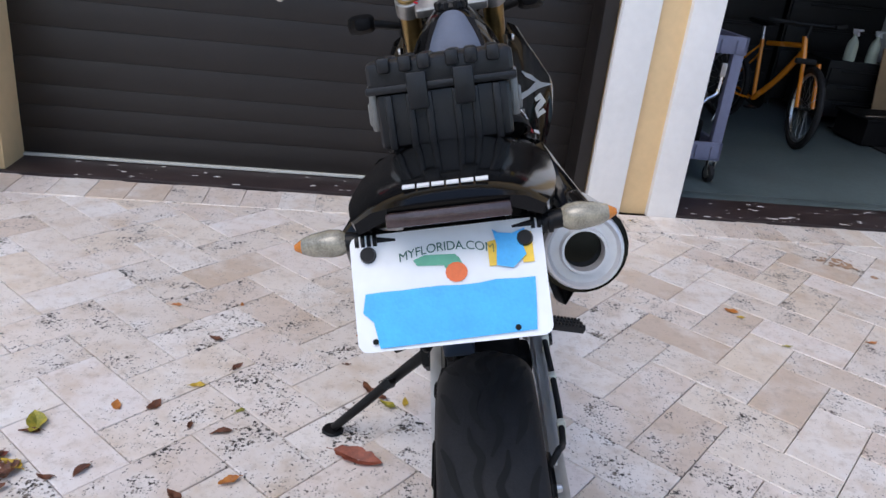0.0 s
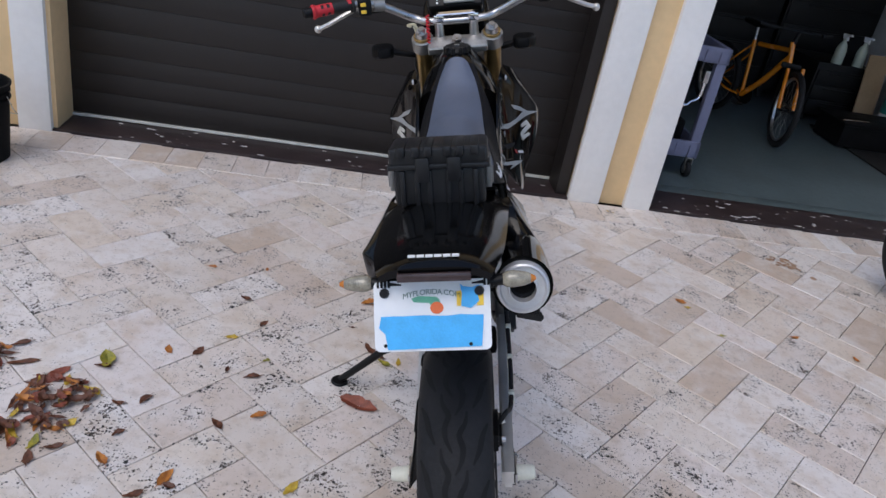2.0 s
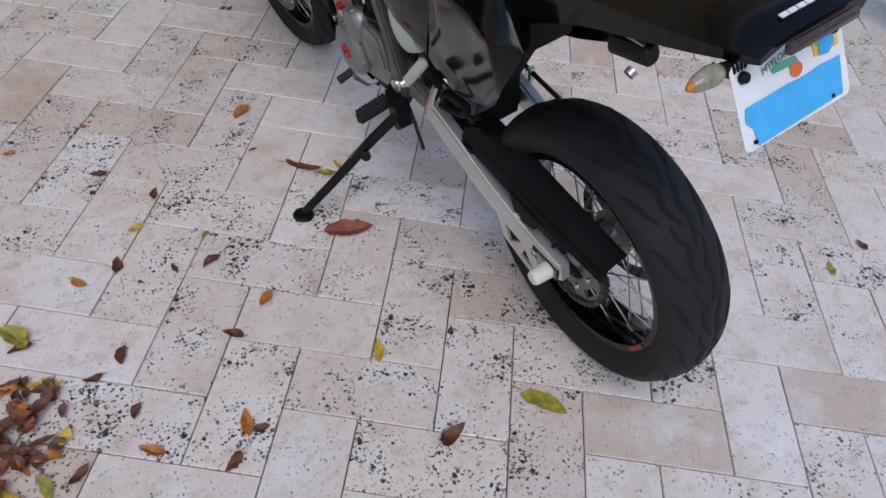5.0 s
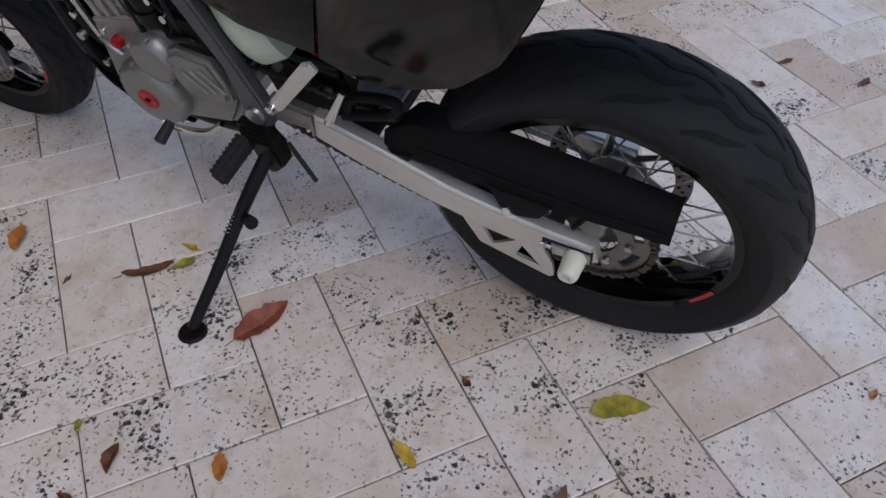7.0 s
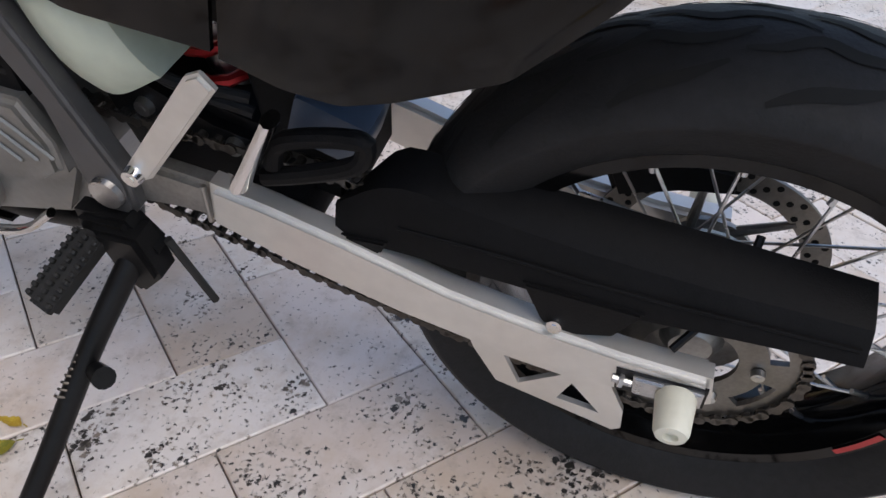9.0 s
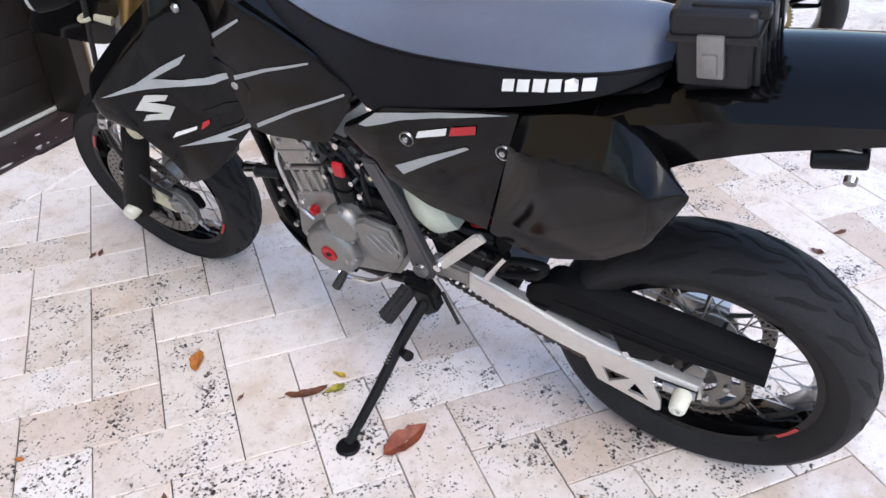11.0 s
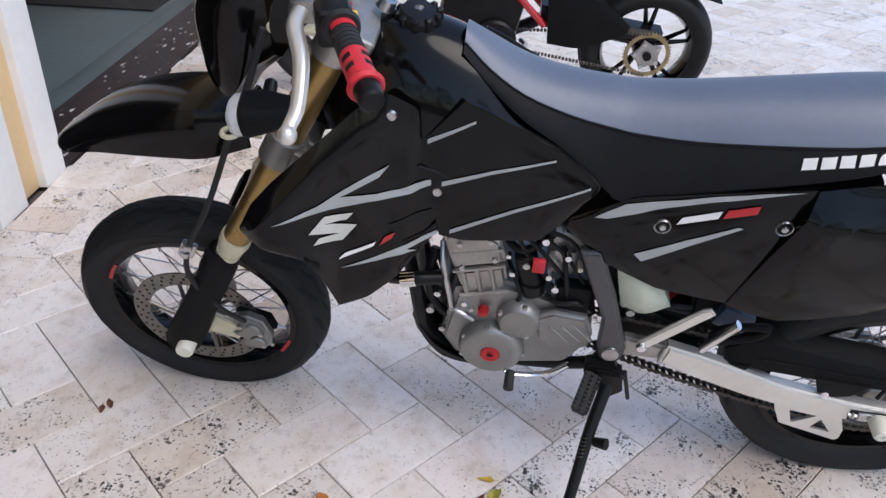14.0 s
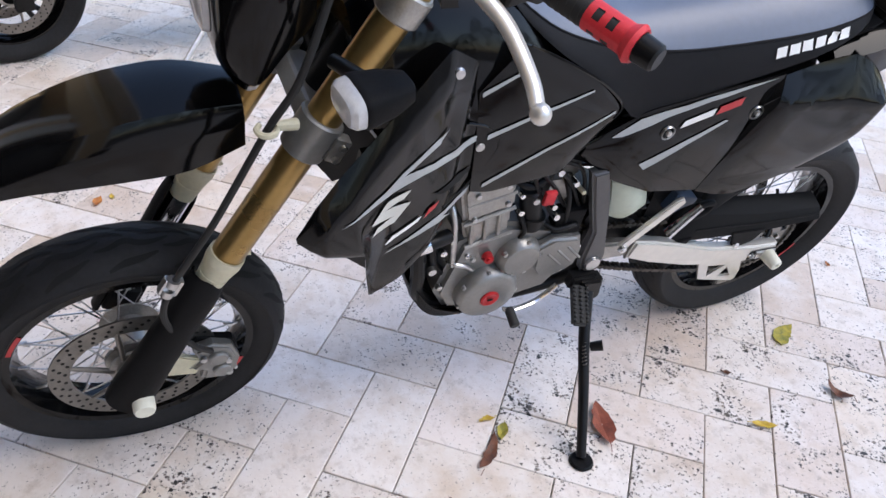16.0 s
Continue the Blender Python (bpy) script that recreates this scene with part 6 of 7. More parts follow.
for z, y in ((0.888, 1.24), (1.085, 1.13)):
    bm = bmn()
    tube(bm, [(-0.138 + 0.013 * math.cos(a), y + 0.013 * math.sin(a), z) for a in (0.6, 1.4, 2.2, 3.0, 3.8, 4.6)], 0.0045, 8, 4)
    rod(bm, (-0.128, y - 0.012, z - 0.004), (-0.118, y - 0.045, z - 0.014), 0.007, 0.009, 10)
    part("hose_guide", bm, M_CREAM, hose, "cream plastic hose guide", STEER)

# rear brake on the right of the wheel
bm = bmn()
slab(bm, [(0.115, 0.40), (0.05, 0.435), (-0.01, 0.43), (-0.02, 0.395), (0.04, 0.385), (0.10, 0.362)], 0.058, 0.09, 0.008, 3)
rcal = part("rear_caliper", bm, M_DARK, rear_wheel, "black rear brake caliper")
for y, z in ((0.075, 0.40), (0.0, 0.412)):
    bolt_head(rcal, (0.09, y, z), 0.008, None, M_STEEL, 0.008, (1, 0, 0))
bm = bmn()
tube(bm, [(0.085, 0.03, 0.43), (0.10, 0.04, 0.45), (0.112, 0.10, 0.42), (0.116, 0.20, 0.43), (0.114, 0.36, 0.452), (0.11, 0.50, 0.48)], 0.0055, 10)
rhose = part("rear_brake_hose", bm, M_RUBBER, moto, "black rear brake hose")
for y, z in ((0.14, 0.422), (0.26, 0.438), (0.37, 0.454)):
    bm = bmn()
    box(bm, (0.115, y, z - 0.008), (0.014, 0.012, 0.036), 0.003)
    part("hose_clip", bm, M_NYLON, rhose, "white hose clip")
bm = bmn()
tube(bm, [(-0.10, 0.02, 0.352), (-0.06, -0.02, 0.40), (-0.02, -0.03, 0.43)], 0.004, 8)
part("guard_stay", bm, M_DARK, moto)

# panels, seat and engine sit on the frame a little lower and further back
BODY = Matrix.Translation((0, 0, -0.004)) @ Matrix.Diagonal((1, 0.965, 1, 1))
for ob in moto.children:
    if ob.name.split(".")[0] in ("seat", "fuel_tank", "radiator_shroud", "radiator", "tank_side", "side_cover", "rear_side_panel", "air_box", "engine", "skid_plate", "shift_lever",
                                 "frame_tube", "sub_frame", "pivot_plate", "coolant_bottle", "shock_linkage", "breather_hose", "peg_mount"):
        ob.matrix_local = BODY

# ---- things round the motorcycle ----
M_LEAF = {k: shade("leaf_" + k, c, 0.55, 0, 0.35, 60, 0.4, 300, second=s) for k, c, s in (
    ("brown", (0.085, 0.032, 0.018), (0.17, 0.06, 0.028)), ("orange", (0.42, 0.13, 0.03), (0.55, 0.22, 0.04)),
    ("green", (0.16, 0.2, 0.035), (0.45, 0.36, 0.04)), ("yellow", (0.6, 0.36, 0.03), (0.62, 0.45, 0.06)),
    ("red", (0.2, 0.045, 0.025), (0.28, 0.075, 0.04)))}


rng_leaf = random.Random(11)


def leaf_mesh(bm, length, width, curl, m, rise=0.0):
    """A pointed leaf with a folded midrib, curled along its length, and a stalk."""
    n = 11
    bend, fold = rng_leaf.uniform(-0.5, 0.5), rng_leaf.uniform(0.1, 0.7)
    rows = []
    for i in range(n):
        t = i / (n - 1)
        w = width * 0.5 * math.sin(math.pi * t ** 0.85) ** 0.8 * rng_leaf.uniform(0.82, 1.12) + 0.0006
        skew = bend * length * (t - 0.5) ** 2
        z = curl * length * (2 * t - 1) ** 2 * 0.5 + rise * t
        x = (t - 0.5) * length
        rows.append([bm.verts.new(m @ Vector((x, skew + s * w * rng_leaf.uniform(0.9, 1.1), z + abs(s) * w * fold * (1 if s > 0 else 0.6) + 0.0015 * math.sin(9 * t + 2 * s)))) for s in (-1, -0.5, 0, 0.5, 1)])
    for a, b in zip(rows, rows[1:]):
        for k in range(4):
            bm.faces.new((a[k], b[k], b[k + 1], a[k + 1]))
    low = [bm.verts.new(v.co - Vector((0, 0, 0.0007))) for v in rows[0]]
    p0 = Vector((-0.5 * length, 0, curl * length * 0.5))
    rod(bm, m @ p0, m @ (p0 + Vector((-0.16 * length, 0.02 * length, -curl * length * 0.2))), 0.0008, seg=5)
    bmesh.ops.delete(bm, geom=low, context="VERTS")


def leaf(x, y, length, colour, turn=None, curl=None, label="", width=None):
    turn = rng_leaf.uniform(0, 360) if turn is None else turn
    curl = rng_leaf.uniform(0.1, 0.32) if curl is None else curl
    bm = bmn()
    leaf_mesh(bm, length, width or length * rng_leaf.uniform(0.36, 0.5), curl, Matrix.Rotation(radians(rng_leaf.uniform(-8, 8)), 4, "X"))
    low = min(v.co.z for v in bm.verts)
    for v in bm.verts:
        v.co.z -= low
    ob = part("fallen_leaf", bm, M_LEAF[colour])
    ob.matrix_world = pose(x, y, 0.0008, 0, 0, turn)
    words = {"brown": "dry brown", "orange": "small orange", "green": "yellowing green", "yellow": "yellow", "red": "large red-brown"}[colour]
    return tagged(ob, label or words + " fallen leaf lying on the stone paving", "leaf", "fallen leaves on the paving")


for x, y, s in ((-.80, .93, .045), (-.70, .80, .045), (-.65, .52, .055), (-.84, .59, .05), (-.675, .29, .05), (-.90, .335, .05), (-.96, .30, .04), (-.91, .19, .04), (-.78, .0, .05),
                (-1.03, .10, .05), (-1.07, .44, .05), (-.41, .88, .024), (-.20, 1.65, .035), (-1.335, .47, .06), (-1.38, .39, .07), (-1.36, .33, .05), (-1.18, .13, .06), (-1.18, .08, .05), (-1.07, .05, .055),
                (-.73, .53, .03), (-.25, .09, .025), (-.22, 1.66, .03), (1.08, -.19, .05), (.93, -.15, .04), (1.07, -.39, .05), (-.71, .045, .035)):
    leaf(x, y, s, "brown")
for x, y, s in ((-.98, 1.10, .032), (-.79, 1.15, .024), (-.93, .57, .045), (-.38, 1.055, .075), (-.58, .355, .05), (-.905, .09, .055), (-.73, .07, .065), (-1.07, .16, .05), (.88, 1.53, .05), (1.33, 1.41, .045), (1.55, 1.32, .035), (.06, -.53, .025)):
    leaf(x, y, s, "orange")
for x, y, s in ((-.27, .71, .05), (-1.07, .465, .085), (-1.085, .10, .06), (.77, -.17, .05), (1.00, 1.31, .035), (-.63, .61, .025)):
    leaf(x, y, s, "green")
for x, y, s in ((-.225, .73, .04), (-.77, .695, .04), (.67, 2.36, .04), (-1.13, .35, .05), (-1.045, .325, .06), (-.42, .11, .06), (.90, 1.49, .03)):
    leaf(x, y, s, "yellow")
leaf(-.315, .755, .105, "brown", -40, .12, "long dark brown fallen leaf lying on the stone paving", .026)
leaf(-1.28, .39, .09, "brown", 30, .1, "long tan dry leaf lying on the stone paving", .024)
leaf(-.39, -.14, .07, "brown", 20, .6, "curled dry brown fallen leaf on the paving")
leaf(-.168, -.158, .105, "green", -55, .1, "large green and yellow fallen leaf on the paving")
leaf(-.312, .48, .125, "red", -14, .14, width=.052)
leaf(-1.17, .375, .075, "red", 60, .2, "curled red-brown fallen leaf beside the swept leaves")

# swept heaps of dead leaves
for cx, cy, rad, n in ((-1.115, .26, .105, 60), (-1.19, .10, .06, 16), (-1.36, .40, .05, 10)):
    for colour, share in (("brown", .62), ("red", .2), ("orange", .1), ("yellow", .08)):
        bm = bmn()
        for k in range(max(2, int(n * share))):
            d, a = rad * math.sqrt(rng_leaf.random()), rng_leaf.uniform(0, math.tau)
            up = 0.004 + (1 - d / rad) * 0.03 * rng_leaf.random()
            leaf_mesh(bm, rng_leaf.uniform(.03, .07), rng_leaf.uniform(.012, .026), rng_leaf.uniform(.1, .5),
                      pose(cx + d * math.cos(a), cy + d * math.sin(a), up, rng_leaf.uniform(-25, 25), rng_leaf.uniform(-15, 15), rng_leaf.uniform(0, 360)))
        for v in bm.verts:
            v.co.z = max(v.co.z, 0.001)
        tagged(part("leaf_litter", bm, M_LEAF[colour]), "heap of dead " + colour + " leaves swept together on the paving", "leaves", kind="stuff")

# rust stain on one paver
M_RUST = shade("rust_stain", (0.36, 0.2, 0.11), 0.8, 0, 0.25, 40, second=(0.52, 0.36, 0.25))
rng_rust = random.Random(8)
bm = bmn()
for k in range(26):
    cx, cy, rr = rng_rust.gauss(0, 0.045), rng_rust.gauss(0, 0.028), rng_rust.uniform(0.006, 0.02)
    ring = [bm.verts.new((cx + rr * rng_rust.uniform(0.5, 1.2) * math.cos(a * math.tau / 9), cy + rr * rng_rust.uniform(0.5, 1.1) * math.sin(a * math.tau / 9), 0.0021 + 0.00004 * k)) for a in range(9)]
    bm.faces.new(ring)
stain = tagged(part("rust_stain", bm, M_RUST), "rust-brown stain on one travertine paver", "stain", kind="stuff")
stain.matrix_world = pose(1.54, 2.14, 0, 0, 0, -37)
# flaking paint on the sills
M_FLAKE = shade("bare_concrete", (0.5, 0.47, 0.46), 0.85, 0, 0.15, 30)
bm = bmn()
for k in range(150):
    cx, cy, rr = (rng_rust.uniform(0.5, 3.3) if k % 3 else rng_rust.uniform(-2.4, -0.05)), 0.02 + 0.26 * rng_rust.random() ** 1.6, rng_rust.uniform(0.002, 0.011)
    st = rng_rust.uniform(1.0, 3.2)
    bm.faces.new([bm.verts.new((cx + st * rr * rng_rust.uniform(0.5, 1.2) * math.cos(a * math.tau / 7), cy + rr * rng_rust.uniform(0.5, 1.1) * math.sin(a * math.tau / 7), 0.0124 + 0.00001 * k)) for a in range(7)])
flakes = tagged(part("paint_flaking", bm, M_FLAKE), "pale flakes where the sill paint has worn off", "worn paint", kind="stuff")
flakes.matrix_world = WALL
# black bucket
bucket = thing("bucket", "black plastic bucket with a wire handle standing on the paving", "bucket", pose(-2.21, 1.64, 0) @ Matrix.Diagonal((.82, .82, .82, 1)))
up_axis = Matrix.Rotation(radians(-90), 4, "Y")
bm = bmn()
lathe(bm, [(0.0, 0.0), (0.135, 0.0), (0.14, 0.006), (0.168, 0.395), (0.176, 0.398), (0.178, 0.412), (0.168, 0.414), (0.163, 0.40), (0.134, 0.014), (0.0, 0.012)], up_axis, 40)
part("bucket_body", bm, M_MATTE, bucket)
for z in (0.33, 0.365):
    bm = bmn()
    lathe(bm, [(0.163, z), (0.171, z + .002), (0.171, z + .007), (0.163, z + .009)], up_axis, 40, close=True)
    part("rim_band", bm, M_MATTE, bucket)
bm = bmn()
tube(bm, [(-.178, 0, .36), (-.19, .03, .28), (-.14, .13, .22), (0, .185, .2), (.14, .13, .22), (.19, .03, .28), (.178, 0, .36)], 0.0025, 6)
part("handle", bm, M_STEEL, bucket, "thin wire handle")

# ---- inside the garage ----
def in_garage(x, y, z=0.008, turn=0):
    return WALL @ pose(x, y, z, 0, 0, turn)


# utility cart
cart = thing("utility_cart", "blue-grey plastic two-tray utility cart on the garage floor", "cart", in_garage(.265, .58))
CW, CD = .63, .62
for z, h, nm in ((.70, .09, "top_tray"), (.13, .10, "lower_tray")):
    bm = bmn()
    box(bm, (CW / 2, CD / 2, z + .008), (CW, CD, .016), .004)
    for x, y, sx, sy in ((CW / 2, .011, CW, .022), (CW / 2, CD - .011, CW, .022), (.011, CD / 2, .022, CD), (CW - .011, CD / 2, .022, CD)):
        box(bm, (x, y, z + h / 2), (sx, sy, h), .005)
    tray = part(nm, bm, M_CARTP, cart)
    for k in range(7):
        for c, sz in (((.06 + k * (CW - .12) / 6, -.003), (.012, .008)), ((CW + .003, .06 + k * (CD - .12) / 6), (.008, .012))):
            bm = bmn()
            box(bm, (*c, z + h / 2 - .005), (*sz, h - .03), .002)
            part("tray_rib", bm, M_CARTP, tray)
for x in (.035, CW - .035):
    for y in (.03, CD - .03):
        bm = bmn()
        box(bm, (x, y, .46), (.06, .045, .50), .008)
        part("post", bm, M_CARTP, cart)
        bm = bmn()
        lathe(bm, [(.0, -.014), (.046, -.014), (.05, -.009), (.05, .009), (.046, .014), (.0, .014)], Matrix.Translation((x + .005, y, .05)), 24)
        castor = part("castor", bm, M_RUBBER, cart, "black castor wheel")
        bm = bmn()
        lathe(bm, [(.0, -.016), (.028, -.016), (.028, .016), (.0, .016)], Matrix.Translation((x + .005, y, .05)), 20)
        part("castor_hub", bm, M_CAST, castor)
        bm = bmn()
        for s in (-.02, .02):
            box(bm, (x + .005 + s, y, .085), (.004, .03, .08), .001)
        box(bm, (x + .005, y, .124), (.05, .05, .006), .001)
        part("castor_fork", bm, M_STEEL, castor)
clamp = thing("tool_clamp", "bright steel clamp tool hanging on the utility cart", "tool", in_garage(.765, .57))
bm = bmn()
tube(bm, [(.02, 0, .6), (.015, 0, .5), (-.03, -.01, .47), (-.06, -.02, .45), (-.14, -.02, .46)], .009, 8)
part("clamp_arm", bm, M_CHROME, clamp)
bm = bmn()
box(bm, (.02, 0, .62), (.03, .02, .07), .004)
part("clamp_head", bm, M_STEEL, clamp)
box_tool = thing("tool_case", "black tool case lying in the cart's lower tray", "tool case", in_garage(.585, .88, .155))
bm = bmn()
box(bm, (0, 0, .09), (.44, .4, .17), .012)
part("case_shell", bm, M_MATTE, box_tool)
bm = bmn()
tube(bm, [(-.08, -.2, .12), (-.07, -.235, .13), (.07, -.235, .13), (.08, -.2, .12)], .008, 8)
part("handle", bm, M_DARK, box_tool)
for k, (x, y, h) in enumerate(((.415, .78, .17), (.515, .93, .24), (.645, .80, .2), (.385, 1.03, .28))):
    can = thing("spray_can", "dark aerosol can standing on the utility cart", "can", in_garage(x, y, .724), "cans on the cart")
    bm = bmn()
    lathe(bm, [(.0, 0), (.032, 0), (.033, .004), (.033, h - .03), (.028, h - .015), (.014, h - .008), (.014, h), (.0, h)], up_axis, 20)
    part("can_body", bm, M_DARK if k % 2 else M_BLUE, can)
    bm = bmn()
    lathe(bm, [(.0, h), (.012, h), (.011, h + .018), (.0, h + .02)], up_axis, 14)
    part("nozzle", bm, M_REDDECAL if k == 2 else M_MATTE, can)

# bicycle, its front towards the door
def bicycle():
    b = thing("bicycle", "orange mountain bicycle with black tyres on its kickstand", "bicycle", in_garage(1.9, 1.55, .008, 13) @ Matrix.Diagonal((.8, .8, .8, 1)))
    def ring_wheel(y, turn, nm):
        m = Matrix.Translation((0, y, .345)) @ Matrix.Rotation(radians(turn), 4, "Z")
        w = thing(nm, "", "")
        w.parent = b
        bm = bmn()
        lathe(bm, [(.288, -.014), (.305, -.026), (.33, -.024), (.345, -.008), (.345, .008), (.33, .024), (.305, .026), (.288, .014)], m, 56, close=True)
        part("tyre", bm, M_RUBBER, w)
        bm = bmn()
        lathe(bm, [(.27, -.011), (.291, -.013), (.291, .013), (.27, .011)], m, 48, close=True)
        part("rim", bm, M_STEEL, w)
        bm = bmn()
        lathe(bm, [(0, -.05), (.018, -.05), (.022, -.03), (.014, -.02), (.014, .02), (.022, .03), (.018, .05), (0, .05)], m, 16)
        part("hub", bm, M_DARK, w)
        for k in range(24):
            a = k * math.tau / 24
            bm = bmn()
            rod(bm, m @ Vector(((-.03, .03)[k % 2], .02 * math.cos(a + .8), .02 * math.sin(a + .8))), m @ Vector((0, .272 * math.cos(a), .272 * math.sin(a))), .0013, seg=5)
            part("spoke", bm, M_STEEL, w)
    ring_wheel(0, -24, "front_wheel")
    ring_wheel(1.06, 0, "rear_wheel")
    bm = bmn()
    tube(bm, [(0, .19, .83), (0, .45, .80), (0, .62, .78)], .022, 10)
    tube(bm, [(0, .18, .78), (0, .4, .5), (0, .62, .29)], .026, 10)
    rod(bm, (0, .62, .27), (0, .70, .80), .018)
    rod(bm, (0, .16, .72), (0, .21, .90), .024)
    for s in (-.06, .06):
        tube(bm, [(s * .4, .66, .28), (s, .8, .29), (s, 1.06, .345)], .011, 8)
        tube(bm, [(s * .3, .69, .75), (s, .8, .62), (s, 1.06, .36)], .009, 8)
    part("bicycle_frame", bm, M_BIKEO, b, "orange welded tube frame")
    tw = Matrix.Rotation(radians(-24), 4, "Z")
    bm = bmn()
    for s in (-.065, .065):
        tube(bm, [tw @ Vector((s, 0, .345)), tw @ Vector((s, .06, .5)), tw @ Vector((s, .13, .70))], .018, 10)
    part("fork", bm, M_BIKEO, b, "orange suspension fork")
    bm = bmn()
    box(bm, (0, .13, .71), (.17, .05, .045), .012, Matrix.Rotation(radians(-24), 4, "Z"))
    part("fork_crown", bm, M_DARK, b)
    bm = bmn()
    h0, sd = Vector((.02, .2, 1.0)), (tw.to_3x3() @ Vector((1, 0, 0)))
    tube(bm, [h0 - sd * .31 + Vector((0, .05, .01)), h0 - sd * .12, h0 + sd * .12, h0 + sd * .31 + Vector((0, .05, .01))], .013, 10)
    rod(bm, (0, .2, .88), h0, .018)
    bar = part("handlebar", bm, M_DARK, b)
    for s in (-1, 1):
        bm = bmn()
        rod(bm, h0 + sd * s * .2, h0 + sd * s * .32 + Vector((0, .05, .01)), .018, bevel=.003)
        part("grip", bm, M_RUBBER, bar)
    bm = bmn()
    rod(bm, (0, .70, .80), (0, .72, .93), .013)
    part("seat_post", bm, M_STEEL, b)
    bm = bmn()
    slab(bm, [(.6, .93), (.66, .95), (.86, .965), (.9, .95), (.86, .925), (.7, .915)], -.06, .06, .02, 3)
    part("saddle", bm, M_MATTE, b)
    bm = bmn()
    lathe(bm, [(0, -.002), (.09, -.002), (.09, .002), (0, .002)], Matrix.Translation((.07, .64, .28)), 32)
    part("chainring", bm, M_DARK, b)
    for s in (-1, 1):
        bm = bmn()
        rod(bm, (s * .08, .64, .28), (s * .095, .64 + s * .16, .24), .011, .008)
        box(bm, (s * .14, .64 + s * .16, .235), (.09, .08, .02), .005)
        part("crank_and_pedal", bm, M_DARK, b)
    bm = bmn()
    rod(bm, (-.05, .92, .3), (-.2, .86, .004), .007)
    part("kickstand", bm, M_STEEL, b)


bicycle()

# rows of black drawer cabinets along the back
def cabinet(x, y, w, h, rows, turn=0, label="tall black steel cabinet with rows of drawers against the garage wall"):
    c = thing("tool_cabinet", label, "cabinet", in_garage(x, y, .008, turn), "garage cabinets")
    bm = bmn()
    box(bm, (w / 2, .27, h / 2 + .03), (w, .5, h - .06), .006)
    part("cabinet_body", bm, M_SHELF, c)
    for k in range(rows):
        z0 = .07 + k * (h - .12) / rows
        hh = (h - .12) / rows
        bm = bmn()
        box(bm, (w / 2, .01, z0 + hh / 2), (w - .03, .02, hh - .012), .004)
        d = part("drawer", bm, M_SHELF, c)
        bm = bmn()
        box(bm, (w / 2, -.006, z0 + hh - .03), (w * .6, .014, .012), .003)
        part("handle", bm, M_DARK, d)
    for xx in (.05, w - .05):
        for yy in (.06, .46):
            bm = bmn()
            rod(bm, (xx, yy, 0), (xx, yy, .06), .02)
            part("foot", bm, M_RUBBER, c)


for x in (-.3, .62, 1.54, 2.46):
    cabinet(x, 3.05, .88, 1.95, 9)
cabinet(2.56, 2.42, .52, .5, 3, 0, "black steel tool chest with drawers")

# black rubber mat along the side
bm = bmn()
slab(bm, [(.46, 0), (.46, .008), (.48, .012), (2.3, .012), (2.32, .008), (2.32, 0)], 2.62, 3.53)
mat = tagged(part("rubber_mat", bm, M_TYREBLACK), "black rubber mat lying on the garage floor", "mat")
mat.matrix_world = WALL @ Matrix.Translation((0, 0, .008))
# black storage tote with a steel strip on it
tote = thing("storage_tote", "low black plastic tote on the garage floor", "tote", in_garage(2.5, 1.72, .020))
bm = bmn()
box(bm, (.35, .2, .09), (.66, .38, .18), .02)
part("tote_body", bm, M_MATTE, tote)
bm = bmn()
box(bm, (.35, .2, .185), (.7, .42, .022), .008)
part("lid", bm, M_MATTE, tote)
bar = thing("steel_bar", "thin bright steel bar lying on the black tote", "bar", in_garage(2.52, 1.78, .216, 8))
bm = bmn()
box(bm, (.12, 0, .006), (.24, .016, .012), .002)
part("bar_body", bm, M_CHROME, bar)

# flattened cardboard leaning at the side wall and a box
card = thing("cardboard_box", "plain brown cardboard box standing by the garage wall", "box", in_garage(3.12, 1.15, .020))
bm = bmn()
box(bm, (.25, .3, .14), (.50, .6, .28), .004)
body = part("box_body", bm, M_CARD, card)
for s in (-1, 1):
    bm = bmn()
    box(bm, (.25 + s * .125, .3, .283), (.246, .6, .004), .001)
    part("flap", bm, M_CARD, body)
card = thing("cardboard_sheet", "brown cardboard sheet leaning against the tool chest", "cardboard", in_garage(2.92, 2.32, .020, 12))
bm = bmn()
box(bm, (.13, .02, .31), (.22, .012, .62), .002, Matrix.Rotation(radians(-8), 4, "X"))
part("sheet_body", bm, M_CARD, card)

# yellow plastic reel
reel = thing("cord_reel", "yellow plastic reel with an extension cord on the garage floor", "reel", in_garage(3.38, 1.98, .008, 20))
bm = bmn()
for s in (-.05, .05):
    lathe(bm, [(.03, s - .006), (.12, s - .006), (.125, s), (.12, s + .006), (.03, s + .006)], Matrix.Translation((0, 0, .13)), 28, close=True)
part("reel_flange", bm, M_YELP, reel)
bm = bmn()
lathe(bm, [(.03, -.044), (.1, -.044), (.104, 0), (.1, .044), (.03, .044)], Matrix.Translation((0, 0, .13)), 28, close=True)
part("wound_cord", bm, M_YELP, reel)
bm = bmn()
tube(bm, [(-.07, -.1, .004), (-.07, -.06, .12), (-.07, 0, .25), (0, .02, .29), (.07, 0, .25), (.07, -.06, .12), (.07, -.1, .004)], .011, 8)
part("reel_frame", bm, M_YELP, reel)
